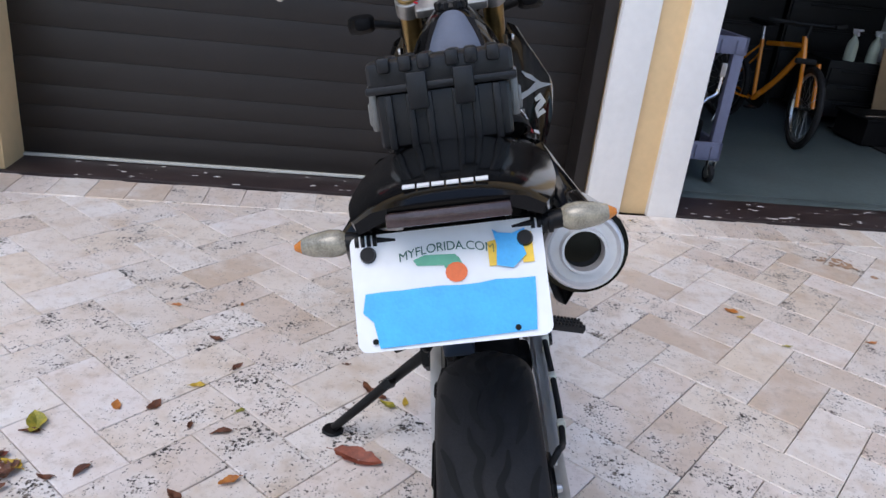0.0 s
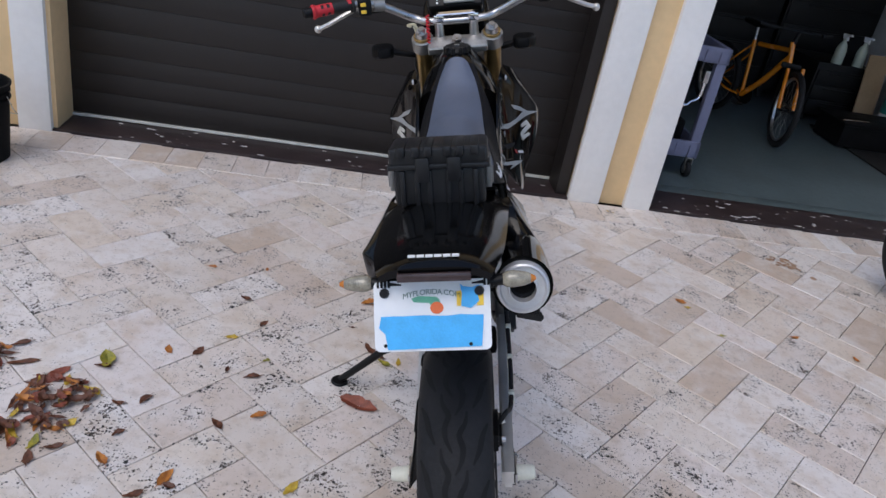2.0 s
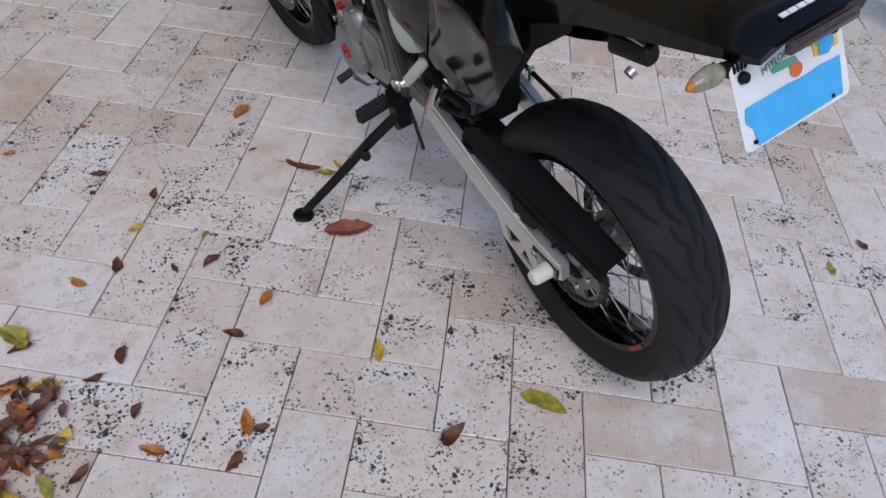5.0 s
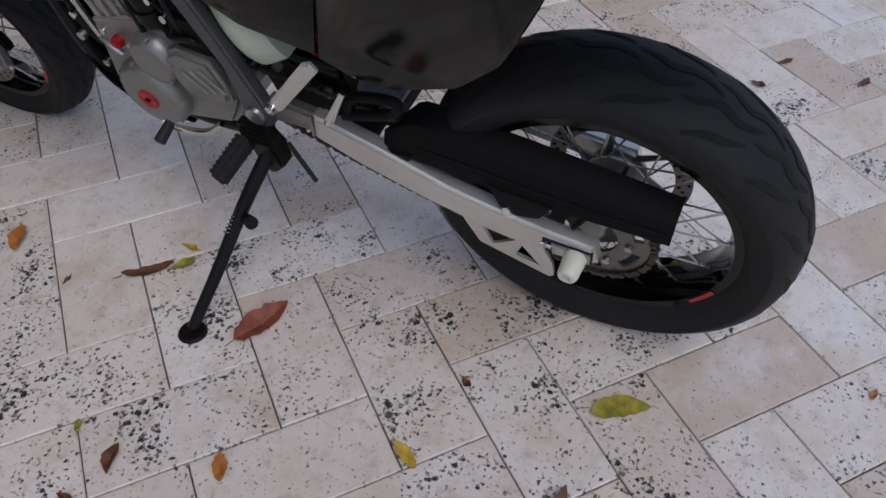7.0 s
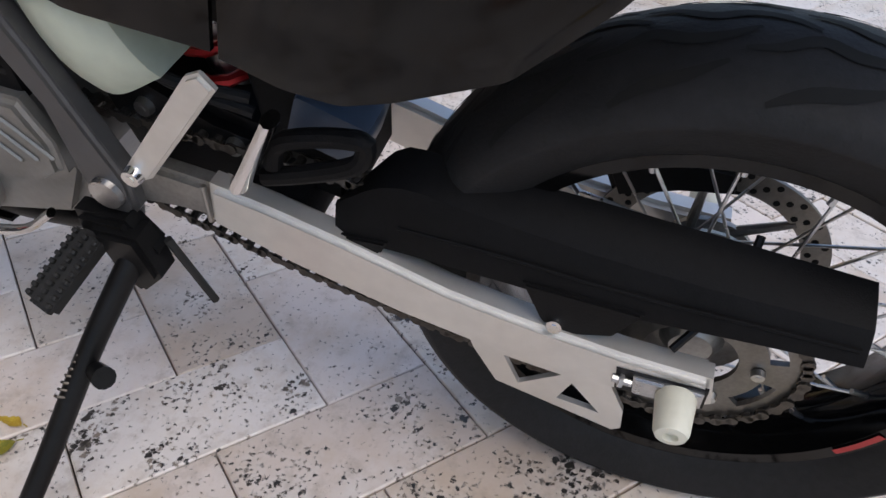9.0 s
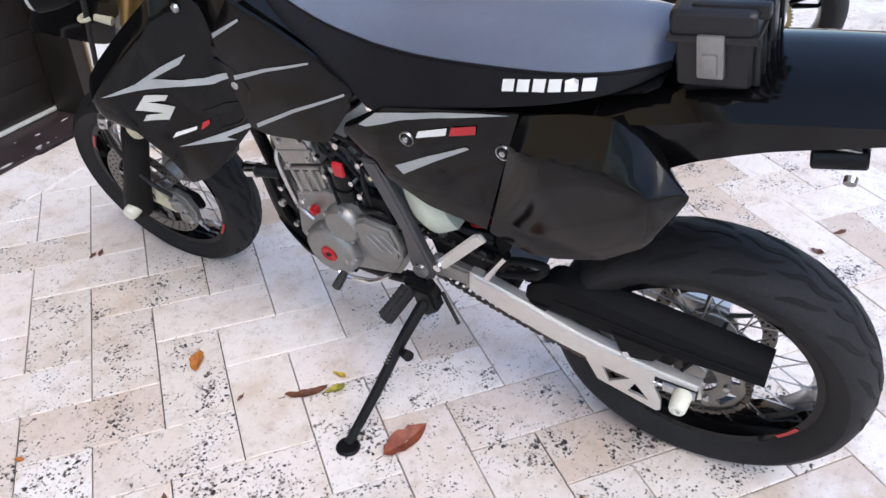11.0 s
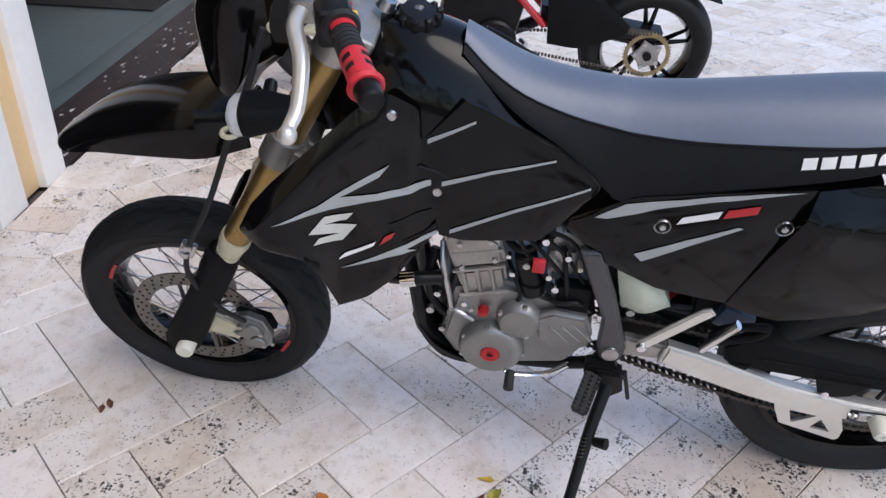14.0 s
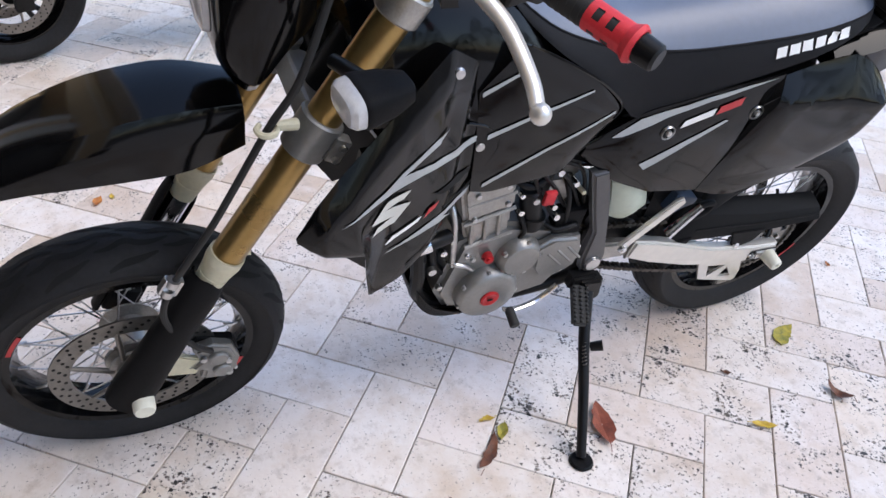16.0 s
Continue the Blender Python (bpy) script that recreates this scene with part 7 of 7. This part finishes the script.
# jug, bottle with a green label, spray bottle
jug = thing("oil_bottle", "white plastic bottle with a green label beside the garage wall", "bottle", in_garage(3.24, 2.28, .008, 15))
bm = bmn()
lathe(bm, [(0, 0), (.075, 0), (.08, .01), (.08, .36), (.07, .4), (.03, .43), (.03, .46), (0, .46)], up_axis, 28)
part("bottle_body", bm, M_PLATE, jug)
bm = bmn()
lathe(bm, [(.0805, .2), (.0815, .2), (.0815, .34), (.0805, .34)], up_axis, 28, close=True)
part("bottle_label", bm, M_GREENLAB := shade("teal_label", (.02, .2, .17), .4, 0, .2, 20), jug, "teal green paper label")
jug = thing("water_jug", "cloudy plastic jug with a red cap by the garage wall", "jug", in_garage(3.42, 2.52, .008))
bm = bmn()
lathe(bm, [(0, 0), (.07, 0), (.078, .012), (.078, .14), (.072, .15), (.078, .16), (.078, .48), (.05, .56), (.02, .6), (.02, .62), (0, .62)], up_axis, 28)
part("jug_body", bm, shade("cloudy_plastic", (.5, .5, .5), .25, 0, .1, 12), jug)
bm = bmn()
lathe(bm, [(0, .62), (.022, .62), (.022, .645), (0, .647)], up_axis, 16)
part("cap", bm, M_REDDECAL, jug, "red screw cap")
for x, y, z in ((2.74, 2.5, .5), (2.93, 2.5, .5)):
    s = thing("spray_bottle", "translucent white trigger spray bottle on a tool chest", "bottle", in_garage(x, y, z, 200), "spray bottles")
    bm = bmn()
    lathe(bm, [(0, 0), (.042, 0), (.045, .006), (.043, .12), (.034, .16), (.015, .19), (.015, .21), (0, .21)], up_axis, 22)
    part("bottle_body", bm, M_TANK, s)
    bm = bmn()
    slab(bm, [(-.02, .21), (-.03, .25), (.05, .255), (.055, .24), (.02, .235), (.03, .20), (.022, .20), (.01, .225), (.01, .21)], -.012, .012, .003)
    part("trigger_head", bm, M_PLATE if x < 3 else M_REDDECAL, s)


# ---- the red motorcycle parked beside ----
RED = pose(2.28, .36, 0, 0, -9, 7.0)
red = thing("red_motorcycle", "red and black sport motorcycle parked on its side stand", "motorcycle", RED)


def cast_wheel(nm, y, r, w, rim, m=None):
    base = (m or Matrix()) @ Matrix.Translation((0, y, r))
    h = w / 2
    wh = thing(nm, "", "")
    wh.parent = red
    bm = bmn()
    prof = smooth_line([(rim, -h * .7, 0), (rim + .03, -h * .95, 0), (r - .035, -h, 0), (r - .012, -h * .66, 0), (r, 0, 0), (r - .012, h * .66, 0), (r - .035, h, 0), (rim + .03, h * .95, 0), (rim, h * .7, 0)], 3)
    lathe(bm, [(v.x, v.y) for v in prof], seg=64, close=True)
    part("tyre", bm, M_RUBBER, wh, "", base)
    bm = bmn()
    lathe(bm, [(rim + .004, -h * .7), (rim - .008, -h * .72), (rim - .022, -h * .3), (rim - .022, h * .3), (rim - .008, h * .72), (rim + .004, h * .7)], seg=56, close=True)
    part("rim", bm, M_GLOSS, wh, "black cast rim", base)
    bm = bmn()
    lathe(bm, [(0, -.05), (.05, -.05), (.055, -.03), (.055, .03), (.05, .05), (0, .05)], seg=28)
    part("hub", bm, M_DARK, wh, "", base)
    for k in range(5):
        a = k * math.tau / 5 + .3
        for d in (-.14, .14):
            bm = bmn()
            rod(bm, (0, .05 * math.cos(a), .05 * math.sin(a)), (0, (rim - .018) * math.cos(a + d), (rim - .018) * math.sin(a + d)), .014, .009, 8)
            part("wheel_spoke", bm, M_GLOSS, wh, "", base)
    return wh


rw = cast_wheel("rear_wheel", 0, .305, .17, .215)
RST = Matrix.Translation((0, 1.3, .7)) @ Matrix.Rotation(radians(14), 4, "Z") @ Matrix.Translation((0, -1.3, -.7))
fw = cast_wheel("front_wheel", 1.47, .3, .12, .212, RST)
for s in (-1, 1):
    disc(fw, (0, 1.47, .3), .155, .115, s * .065, RST, 24)
hubc = Matrix.Translation((0, 0, .305))
bm = bmn()
lathe(bm, [(.086, -.101), (.103, -.101), (.103, -.095), (.086, -.095)], hubc, 60, close=True)
for k in range(42):
    a = k * math.tau / 42
    box(bm, (-.098, .105 * math.cos(a), .305 + .105 * math.sin(a)), (.005, .008, .006), 0, Matrix.Rotation(a, 4, "X"))
spr = part("rear_sprocket", bm, shade("brass_sprocket", (.3, .24, .13), .45, .8, .2, 30), rw, "worn brass-coloured rear sprocket")
bm = bmn()
star = []
for k in range(10):
    a = k * math.tau / 10
    rr = .074 if k % 2 == 0 else .052
    star.append((rr * math.cos(a), .305 + rr * math.sin(a)))
slab(bm, star, -.106, -.09, .004)
car = part("sprocket_carrier", bm, M_CAST, spr, "pale cast sprocket carrier")
for k in range(5):
    a = k * math.tau / 5
    bm = bmn()
    rod(bm, (-.103, .056 * math.cos(a), .305 + .056 * math.sin(a)), (-.111, .056 * math.cos(a), .305 + .056 * math.sin(a)), .009, seg=6)
    part("carrier_bolt", bm, M_STEEL, car)
bm = bmn()
rod(bm, (-.1, 0, .305), (-.122, 0, .305), .02, seg=8)
rod(bm, (-.118, 0, .305), (-.126, 0, .305), .011, seg=12)
part("axle_nut", bm, M_DARK, car)
for dz, run in ((-.1, "lower_chain_run"), (.1, "upper_chain_run")):
    bm = bmn()
    n = 38
    for k in range(n):
        t = k / n
        y = .62 * t
        z = .305 + dz * (1 - .55 * t) + .04 * t
        box(bm, (-.098, y, z), (.012 if k % 2 else .008, .012, .014), .002, Matrix.Rotation(.05, 4, "X"), 1)
    part(run, bm, M_CHAIN, red)
bm = bmn()
sheet(bm, [(.02, -.02, .345), (.02, .2, .36), (.02, .5, .40)], [(.02, -.06, .40), (.02, .2, .44), (.02, .5, .50)], (-.03, 0, 0), .09, 16, 7)
part("swing_arm", bm, M_DARK, red, "black single-sided swing arm")
bm = bmn()
sheet(bm, [(-.11, .12, .40), (-.12, .3, .33), (-.12, .46, .34)], [(-.11, .1, .44), (-.12, .25, .55), (-.12, .48, .58)], (-.02, 0, 0), .03, 14, 8)
part("heel_guard", bm, M_MATTE, red, "black plastic guard over the chain")
bm = bmn()
sheet(bm, [(-.08, -.28, .56), (-.08, 0, .62), (-.08, .2, .55)], [(.08, -.28, .56), (.08, 0, .62), (.08, .2, .55)], (0, 0, .015), .006, 18, 7, back=(0, 0, -1))
part("rear_hugger", bm, M_MATTE, red)
bm = bmn()
box(bm, (0, .78, .40), (.26, .36, .34), .04, Matrix.Rotation(.2, 4, "X"))
eng = part("engine", bm, M_DARK, red, "dark engine block")
bm = bmn()
lathe(bm, [(0, -.02), (.09, -.02), (.1, -.008), (.1, .02), (0, .02)], Matrix.Translation((-.145, .70, .35)), 32)
part("engine_cover", bm, M_DARK, eng)
for k in range(6):
    bm = bmn()
    box(bm, (0, .93 + .02 * k, .52 + .012 * k), (.2, .006, .15), .001, Matrix.Rotation(-.9, 4, "X"))
    part("cooling_fin", bm, M_DARK, eng)
bm = bmn()
for s in (-.11, .11):
    rod(bm, (s, .48, .42), (s, .86, .80), .016)
    rod(bm, (s, .86, .80), (s * .6, 1.2, .86), .016)
    rod(bm, (s, .62, .56), (s * .9, 1.0, .60), .016)
    rod(bm, (s * .9, 1.0, .60), (s * .6, 1.2, .82), .016)
    rod(bm, (s * .9, 1.0, .60), (s, .86, .80), .014)
    rod(bm, (s, .62, .56), (s, .86, .80), .014)
    rod(bm, (s, .60, .54), (s * .8, .2, .80), .014)
part("trellis_frame", bm, M_BIKER, red, "red tube trellis frame")
bm = bmn()
pts = [(-.05 + .033 * math.cos(k * .7), .42 + .03 * k / 54 + .033 * math.sin(k * .7) * .9, .46 + .22 * k / 54) for k in range(55)]
tube(bm, pts, .007, 6, 1, smooth=False)
shock = part("rear_shock", bm, shade("yellow_spring", (.75, .4, .02), .35, 0, .1, 20), red, "yellow coil spring shock absorber")
bm = bmn()
rod(bm, (-.05, .42, .43), (-.05, .46, .72), .017)
part("shock_body", bm, M_STEEL, shock)
bm = bmn()
sheet(bm, [(-.13, -.2, .86), (-.13, .3, .80), (-.14, .7, .80)], [(.13, -.2, .86), (.13, .3, .80), (.14, .7, .80)], (0, 0, .05), .07, 20, 9, back=(0, 0, -1))
part("seat", bm, M_SEAT_SIDE, red)
bm = bmn()
sheet(bm, [(-.15, .66, .74), (-.17, .9, .72), (-.12, 1.22, .82)], [(.15, .66, .74), (.17, .9, .72), (.12, 1.22, .82)], (0, 0, .24), .02, 22, 13, back=(0, 0, -1))
part("fuel_tank", bm, M_BIKER, red, "glossy red fuel tank")
bm = bmn()
sheet(bm, [(-.06, -.42, .84), (-.1, -.1, .78), (-.12, .2, .74)], [(-.04, -.44, .90), (-.11, -.1, .86), (-.12, .2, .82)], (-.02, 0, 0), .01)
sheet(bm, [(.06, -.42, .84), (.1, -.1, .78), (.12, .2, .74)], [(.04, -.44, .90), (.11, -.1, .86), (.12, .2, .82)], (.02, 0, 0), .01)
part("tail_fairing", bm, M_BIKER, red, "red tail panels")
FT, FB = Vector((0, 1.19, .92)), Vector((0, 1.44, .31))
for s in (-.105, .105):
    q = Vector((s, 0, 0))
    bm = bmn()
    rod(bm, RST @ (FT + q), RST @ (FT.lerp(FB, .55) + q), .027, bevel=.002)
    leg = part("fork_tube", bm, M_DARK, red)
    bm = bmn()
    rod(bm, RST @ (FT.lerp(FB, .5) + q), RST @ (FB + q), .0215)
    part("fork_slider", bm, M_CHROME, leg, "bright fork slider")
    bm = bmn()
    box(bm, FB + q, (.03, .07, .12), .012)
    part("axle_clamp", bm, M_DARK, leg, "", RST)
    bm = bmn()
    sheet(bm, [FB + q + Vector((-.02, .035, .03)), FB.lerp(FT, .3) + q + Vector((-.02, .04, 0)), FB.lerp(FT, .48) + q + Vector((-.02, .035, 0))],
          [FB + q + Vector((.02, .035, .03)), FB.lerp(FT, .3) + q + Vector((.02, .04, 0)), FB.lerp(FT, .48) + q + Vector((.02, .035, 0))], (0, .02, 0), .004, 12, 6, back=(0, -1, 0))
    part("fork_guard", bm, M_BIKER, leg, "red plastic fork guard", RST)
    bm = bmn()
    box(bm, FB + q * .85 + Vector((0, -.13, .06)), (.05, .06, .13), .012, Matrix.Rotation(.5, 4, "X"))
    part("brake_caliper", bm, M_DARK, leg, "", RST)
bm = bmn()
sheet(bm, [(-.06, 1.18, .70), (-.075, 1.42, .72), (-.03, 1.72, .70)], [(.06, 1.18, .70), (.075, 1.42, .72), (.03, 1.72, .70)], (0, 0, .05), .008, 20, 9, back=(0, 0, -1))
part("front_fender", bm, M_BIKER, red, "red beak fender", RST)
bm = bmn()
sheet(bm, [(-.1, 1.27, .78), (0, 1.36, .76), (.1, 1.27, .78)], [(-.08, 1.2, 1.02), (0, 1.25, 1.04), (.08, 1.2, 1.02)], (0, .05, 0), .006, 16, 9, back=(0, -1, 0))
part("headlight_fairing", bm, M_BIKER, red, "red headlight fairing", RST)
bm = bmn()
tube(bm, [(-.42, 1.06, 1.03), (-.2, 1.16, 1.01), (0, 1.18, .99), (.2, 1.16, 1.01), (.42, 1.06, 1.03)], .013, 10)
hb = part("handlebar", bm, M_DARK, red, "", RST)
for s in (-1, 1):
    bm = bmn()
    rod(bm, (s * .29, 1.117, 1.021), (s * .42, 1.06, 1.03), .019, bevel=.003)
    part("grip", bm, M_RUBBER, hb, "", RST)
    bm = bmn()
    sheet(bm, [(s * .46, 1.12, .98), (s * .38, 1.2, .98), (s * .24, 1.24, .99)], [(s * .46, 1.12, 1.05), (s * .38, 1.2, 1.06), (s * .24, 1.24, 1.04)], (0, .015, 0), .008, 14, 6, back=(0, -1, 0))
    part("handguard", bm, M_MATTE, hb, "black plastic handguard", RST)
    bm = bmn()
    tube(bm, [(s * .46, 1.1, 1.03), (s * .5, 1.11, 1.06), (s * .52, 1.1, 1.1)], .007, 8)
    part("mirror_stem", bm, M_DARK, hb, "", RST)
    bm = bmn()
    lathe(bm, [(0, 0), (.044, .002), (.05, .008), (.044, .02), (0, .028)], Matrix.Translation((s * .53, 1.095, 1.13)) @ Matrix.Rotation(radians(90), 4, "Z"), 24)
    part("mirror_housing", bm, M_MATTE, hb, "", RST)
    bm = bmn()
    lathe(bm, [(0, -.002), (.043, -.002), (.043, .003), (0, .003)], Matrix.Translation((s * .53, 1.0945, 1.13)) @ Matrix.Rotation(radians(90), 4, "Z"), 24)
    part("mirror_glass", bm, M_CHROME, hb, "round mirror glass", RST)
bm = bmn()
RINV = RED.inverted()
foot = RINV @ Vector((1.80, 1.22, .012))
tube(bm, [(-.11, .62, .30), tuple(Vector((-.11, .62, .30)).lerp(foot, .5) + Vector((0, 0, .01))), tuple(foot)], .011, 8)
box(bm, foot, (.06, .04, .012), .004)
part("side_stand", bm, M_STEEL, red, "bright steel side stand")
bm = bmn()
tube(bm, [(.13, .95, .35), (.16, .7, .25), (.17, .4, .38), (.16, .1, .62), (.13, -.15, .72)], .03, 12)
part("exhaust", bm, M_DARK, red)
bm = bmn()
rod(bm, (-.14, .58, .36), (-.21, .56, .37), .011)
part("footpeg", bm, M_STEEL, red)

# ---- herringbone stone paving ----
def paver_material():
    m = bpy.data.materials.new("travertine")
    m.use_nodes = True
    nt = m.node_tree
    n, link = nt.nodes, nt.links.new
    p = n["Principled BSDF"]
    geo = n.new("ShaderNodeNewGeometry")
    info = n.new("ShaderNodeObjectInfo")
    add = n.new("ShaderNodeMath")
    add.operation = "ADD"
    link(geo.outputs["Random Per Island"], add.inputs[0])
    link(info.outputs["Random"], add.inputs[1])
    frac = n.new("ShaderNodeMath")
    frac.operation = "FRACT"
    link(add.outputs[0], frac.inputs[0])
    tone = n.new("ShaderNodeValToRGB")
    stops = ((0.0, (0.759, 0.690, 0.633)), (0.2, (0.690, 0.621, 0.563)), (0.38, (0.805, 0.759, 0.727)), (0.55, (0.724, 0.632, 0.540)), (0.7, (0.782, 0.713, 0.680)), (0.85, (0.57, 0.46, 0.37)), (1.0, (0.828, 0.793, 0.774)))
    e = tone.color_ramp.elements
    e[0].position, e[0].color = 0.0, (*stops[0][1], 1)
    e[1].position, e[1].color = 1.0, (*stops[-1][1], 1)
    for at, c in stops[1:-1]:
        k = e.new(at)
        k.color = (*c, 1)
    link(frac.outputs[0], tone.inputs["Fac"])
    co = n.new("ShaderNodeNewGeometry")
    shift = n.new("ShaderNodeVectorMath")
    shift.operation = "ADD"
    link(co.outputs["Position"], shift.inputs[0])
    comb = n.new("ShaderNodeCombineXYZ")
    mul = n.new("ShaderNodeMath")
    mul.operation = "MULTIPLY"
    mul.inputs[1].default_value = 37.0
    link(frac.outputs[0], mul.inputs[0])
    link(mul.outputs[0], comb.inputs["X"])
    link(comb.outputs[0], shift.inputs[1])

    def noise_node(scale, detail=6, rough=0.6):
        t = n.new("ShaderNodeTexNoise")
        t.inputs["Scale"].default_value, t.inputs["Detail"].default_value, t.inputs["Roughness"].default_value = scale, detail, rough
        link(shift.outputs[0], t.inputs["Vector"])
        return t

    def ramp_of(src, lo, hi):
        r = n.new("ShaderNodeMapRange")
        r.inputs["From Min"].default_value, r.inputs["From Max"].default_value = lo, hi
        link(src, r.inputs["Value"])
        return r.outputs[0]

    def mixed(a, b, f, mode="MIX"):
        x = n.new("ShaderNodeMix")
        x.data_type, x.blend_type = "RGBA", mode
        link(f, x.inputs["Factor"])
        for s, v in (("A", a), ("B", b)):
            sock = [q for q in x.inputs if q.name == s and q.type == "RGBA"][0]
            if isinstance(v, tuple):
                sock.default_value = (*v, 1)
            else:
                link(v, sock)
        return [q for q in x.outputs if q.type == "RGBA"][0]

    def math_node(op, a, b, c=None):
        x = n.new("ShaderNodeMath")
        x.operation = op
        for k, v in enumerate((a, b, c)):
            if isinstance(v, (int, float)):
                x.inputs[k].default_value = v
            elif v is not None:
                link(v, x.inputs[k])
        return x.outputs[0]

    # tan clouds, chalky veils and brown water stains
    cloud = noise_node(7, 6, 0.65)
    c = mixed(tone.outputs["Color"], (0.57, 0.45, 0.34), ramp_of(cloud.outputs["Fac"], 0.47, 0.8))
    veil = noise_node(5, 5, 0.65)
    c = mixed(c, (0.82, 0.80, 0.79), ramp_of(veil.outputs["Fac"], 0.5, 0.8))
    grime = noise_node(24, 6, 0.7)
    c = mixed(c, (0.40, 0.33, 0.27), ramp_of(grime.outputs["Fac"], 0.52, 0.86))
    # open pores: a few on every stone, crowded in streaks on some
    fr2 = math_node("FRACT", math_node("MULTIPLY", frac.outputs[0], 7.31), 0.0)
    stone = ramp_of(fr2, 0.1, 0.75)
    streak = noise_node(10, 5, 0.7)
    crowd = math_node("MULTIPLY", ramp_of(streak.outputs["Fac"], 0.44, 0.68), stone)
    warp = noise_node(190, 5, 0.7)
    off = n.new("ShaderNodeVectorMath")
    off.operation = "MULTIPLY_ADD"
    link(warp.outputs["Color"], off.inputs[0])
    off.inputs[1].default_value = (0.017, 0.017, 0.017)
    link(shift.outputs[0], off.inputs[2])

    def pores(scale, least, gain, soft):
        v = n.new("ShaderNodeTexVoronoi")
        v.voronoi_dimensions = "2D"
        v.inputs["Scale"].default_value = scale
        link(off.outputs[0], v.inputs["Vector"])
        part_of = n.new("ShaderNodeSeparateColor")
        link(v.outputs["Color"], part_of.inputs[0])
        radius = math_node("MULTIPLY_ADD", crowd, gain, math_node("MULTIPLY_ADD", part_of.outputs[0], 0.42, least - 0.42))
        return ramp_of(math_node("SUBTRACT", radius, v.outputs["Distance"]), -soft, soft), part_of.outputs[1]

    fine, depth_a = pores(120, 0.14, 0.5, 0.08)
    wide, depth_b = pores(56, 0.06, 0.44, 0.06)
    hole = math_node("MAXIMUM", fine, wide)
    deep = math_node("MAXIMUM", math_node("MULTIPLY", fine, depth_a), math_node("MULTIPLY", wide, math_node("ADD", depth_b, 0.25)))
    c = mixed(c, (0.30, 0.25, 0.21), hole)
    c = mixed(c, (0.035, 0.032, 0.03), ramp_of(deep, 0.2, 0.65))
    link(c, p.inputs["Base Color"])
    p.inputs["Roughness"].default_value = 0.36
    p.inputs["Specular IOR Level"].default_value = 0.65
    relief = noise_node(60, 4, 0.6)
    height = math_node("MULTIPLY_ADD", relief.outputs["Fac"], 0.35, hole)
    bump = n.new("ShaderNodeBump")
    bump.invert = True
    bump.inputs["Strength"].default_value = 0.6
    bump.inputs["Distance"].default_value = 0.006
    link(height, bump.inputs["Height"])
    link(bump.outputs["Normal"], p.inputs["Normal"])
    return m


M_STONE = paver_material()
PU = 0.1524
PAVE = Matrix.Translation((-0.5946, 0.4081, 0)) @ Matrix.Rotation(radians(-36.86), 4, "Z")
PAVE_INV = PAVE.inverted()
WALL_INV = WALL.inverted()
paving = thing("pavement", "cream travertine pavers laid in a herringbone pattern", "paving", kind="structure")


def stone_mesh(w, h, gap=0.0012, deep=0.03, ch=0.0018):
    """A paver with a worn, chamfered top edge; its corner at the origin."""
    v, f = [], []
    for g, z in ((gap, -deep), (gap, -ch), (gap + ch, 0.0)):
        v += [(g, g, z), (w - g, g, z), (w - g, h - g, z), (g, h - g, z)]
    for a in (0, 4):
        f += [(a + i, a + (i + 1) % 4, a + 4 + (i + 1) % 4, a + 4 + i) for i in range(4)]
    f.append((8, 9, 10, 11))
    return v, f


stone_data = {}
for key, (w, h) in {"long": (2 * PU, PU), "tall": (PU, 2 * PU)}.items():
    d = bpy.data.meshes.new("paver")
    v, f = stone_mesh(w, h)
    d.from_pydata(v, [], f)
    d.materials.append(M_STONE)
    stone_data[key] = d
rng = random.Random(5)
PHASE, SIGN = 1, -1
near, far = [], []
for i in range(-60, 61):
    for j in range(-60, 61):
        k = (i - SIGN * j + PHASE) % 4
        if SIGN > 0:
            kind = "long" if k == 0 else "tall" if k == 3 else None
        else:
            kind = "long" if k == 0 else "tall" if k == 2 else None
        if kind is None:
            continue
        mid = PAVE @ Vector(((i + (1 if kind == "long" else 0.5)) * PU, (j + (0.5 if kind == "long" else 1)) * PU, 0))
        if WALL_INV @ mid and (WALL_INV @ mid).y > 0.02 or mid.length > 7.5:
            continue
        tilt = Matrix.Translation((0, 0, rng.uniform(-0.0012, 0.0012)))
        m = PAVE @ Matrix.Translation((i * PU, j * PU, 0)) @ tilt
        gap = (mid - Vector((-0.35, 0.6, 0))).length
        (near if gap < 1.5 else far).append((gap, kind, m))
near.sort(key=lambda q: q[0])
far += near[300:]
for gap, kind, m in near[:300]:
    ob = new("paver", stone_data[kind])
    ob.parent = paving
    ob.matrix_world = m
verts, faces = [], []
for gap, kind, m in far:
    v, f = stone_mesh(2 * PU if kind == "long" else PU, PU if kind == "long" else 2 * PU)
    base = len(verts)
    verts += [tuple(m @ Vector(p)) for p in v]
    faces += [tuple(base + q for q in face) for face in f]
# border course along the garage front
for k in range(-40, 60):
    v, f = stone_mesh(0.155, 0.21)
    m = WALL @ Matrix.Translation((k * 0.155, -0.215, 0.0045 + rng.uniform(-0.001, 0.001)))
    base = len(verts)
    verts += [tuple(m @ Vector(p)) for p in v]
    faces += [tuple(base + q for q in face) for face in f]
data = bpy.data.meshes.new("far_pavers")
data.from_pydata(verts, [], faces)
data.materials.append(M_STONE)
far_ob = new("far_pavers", data)
far_ob.parent = paving
far_ob["kind"] = "stuff"
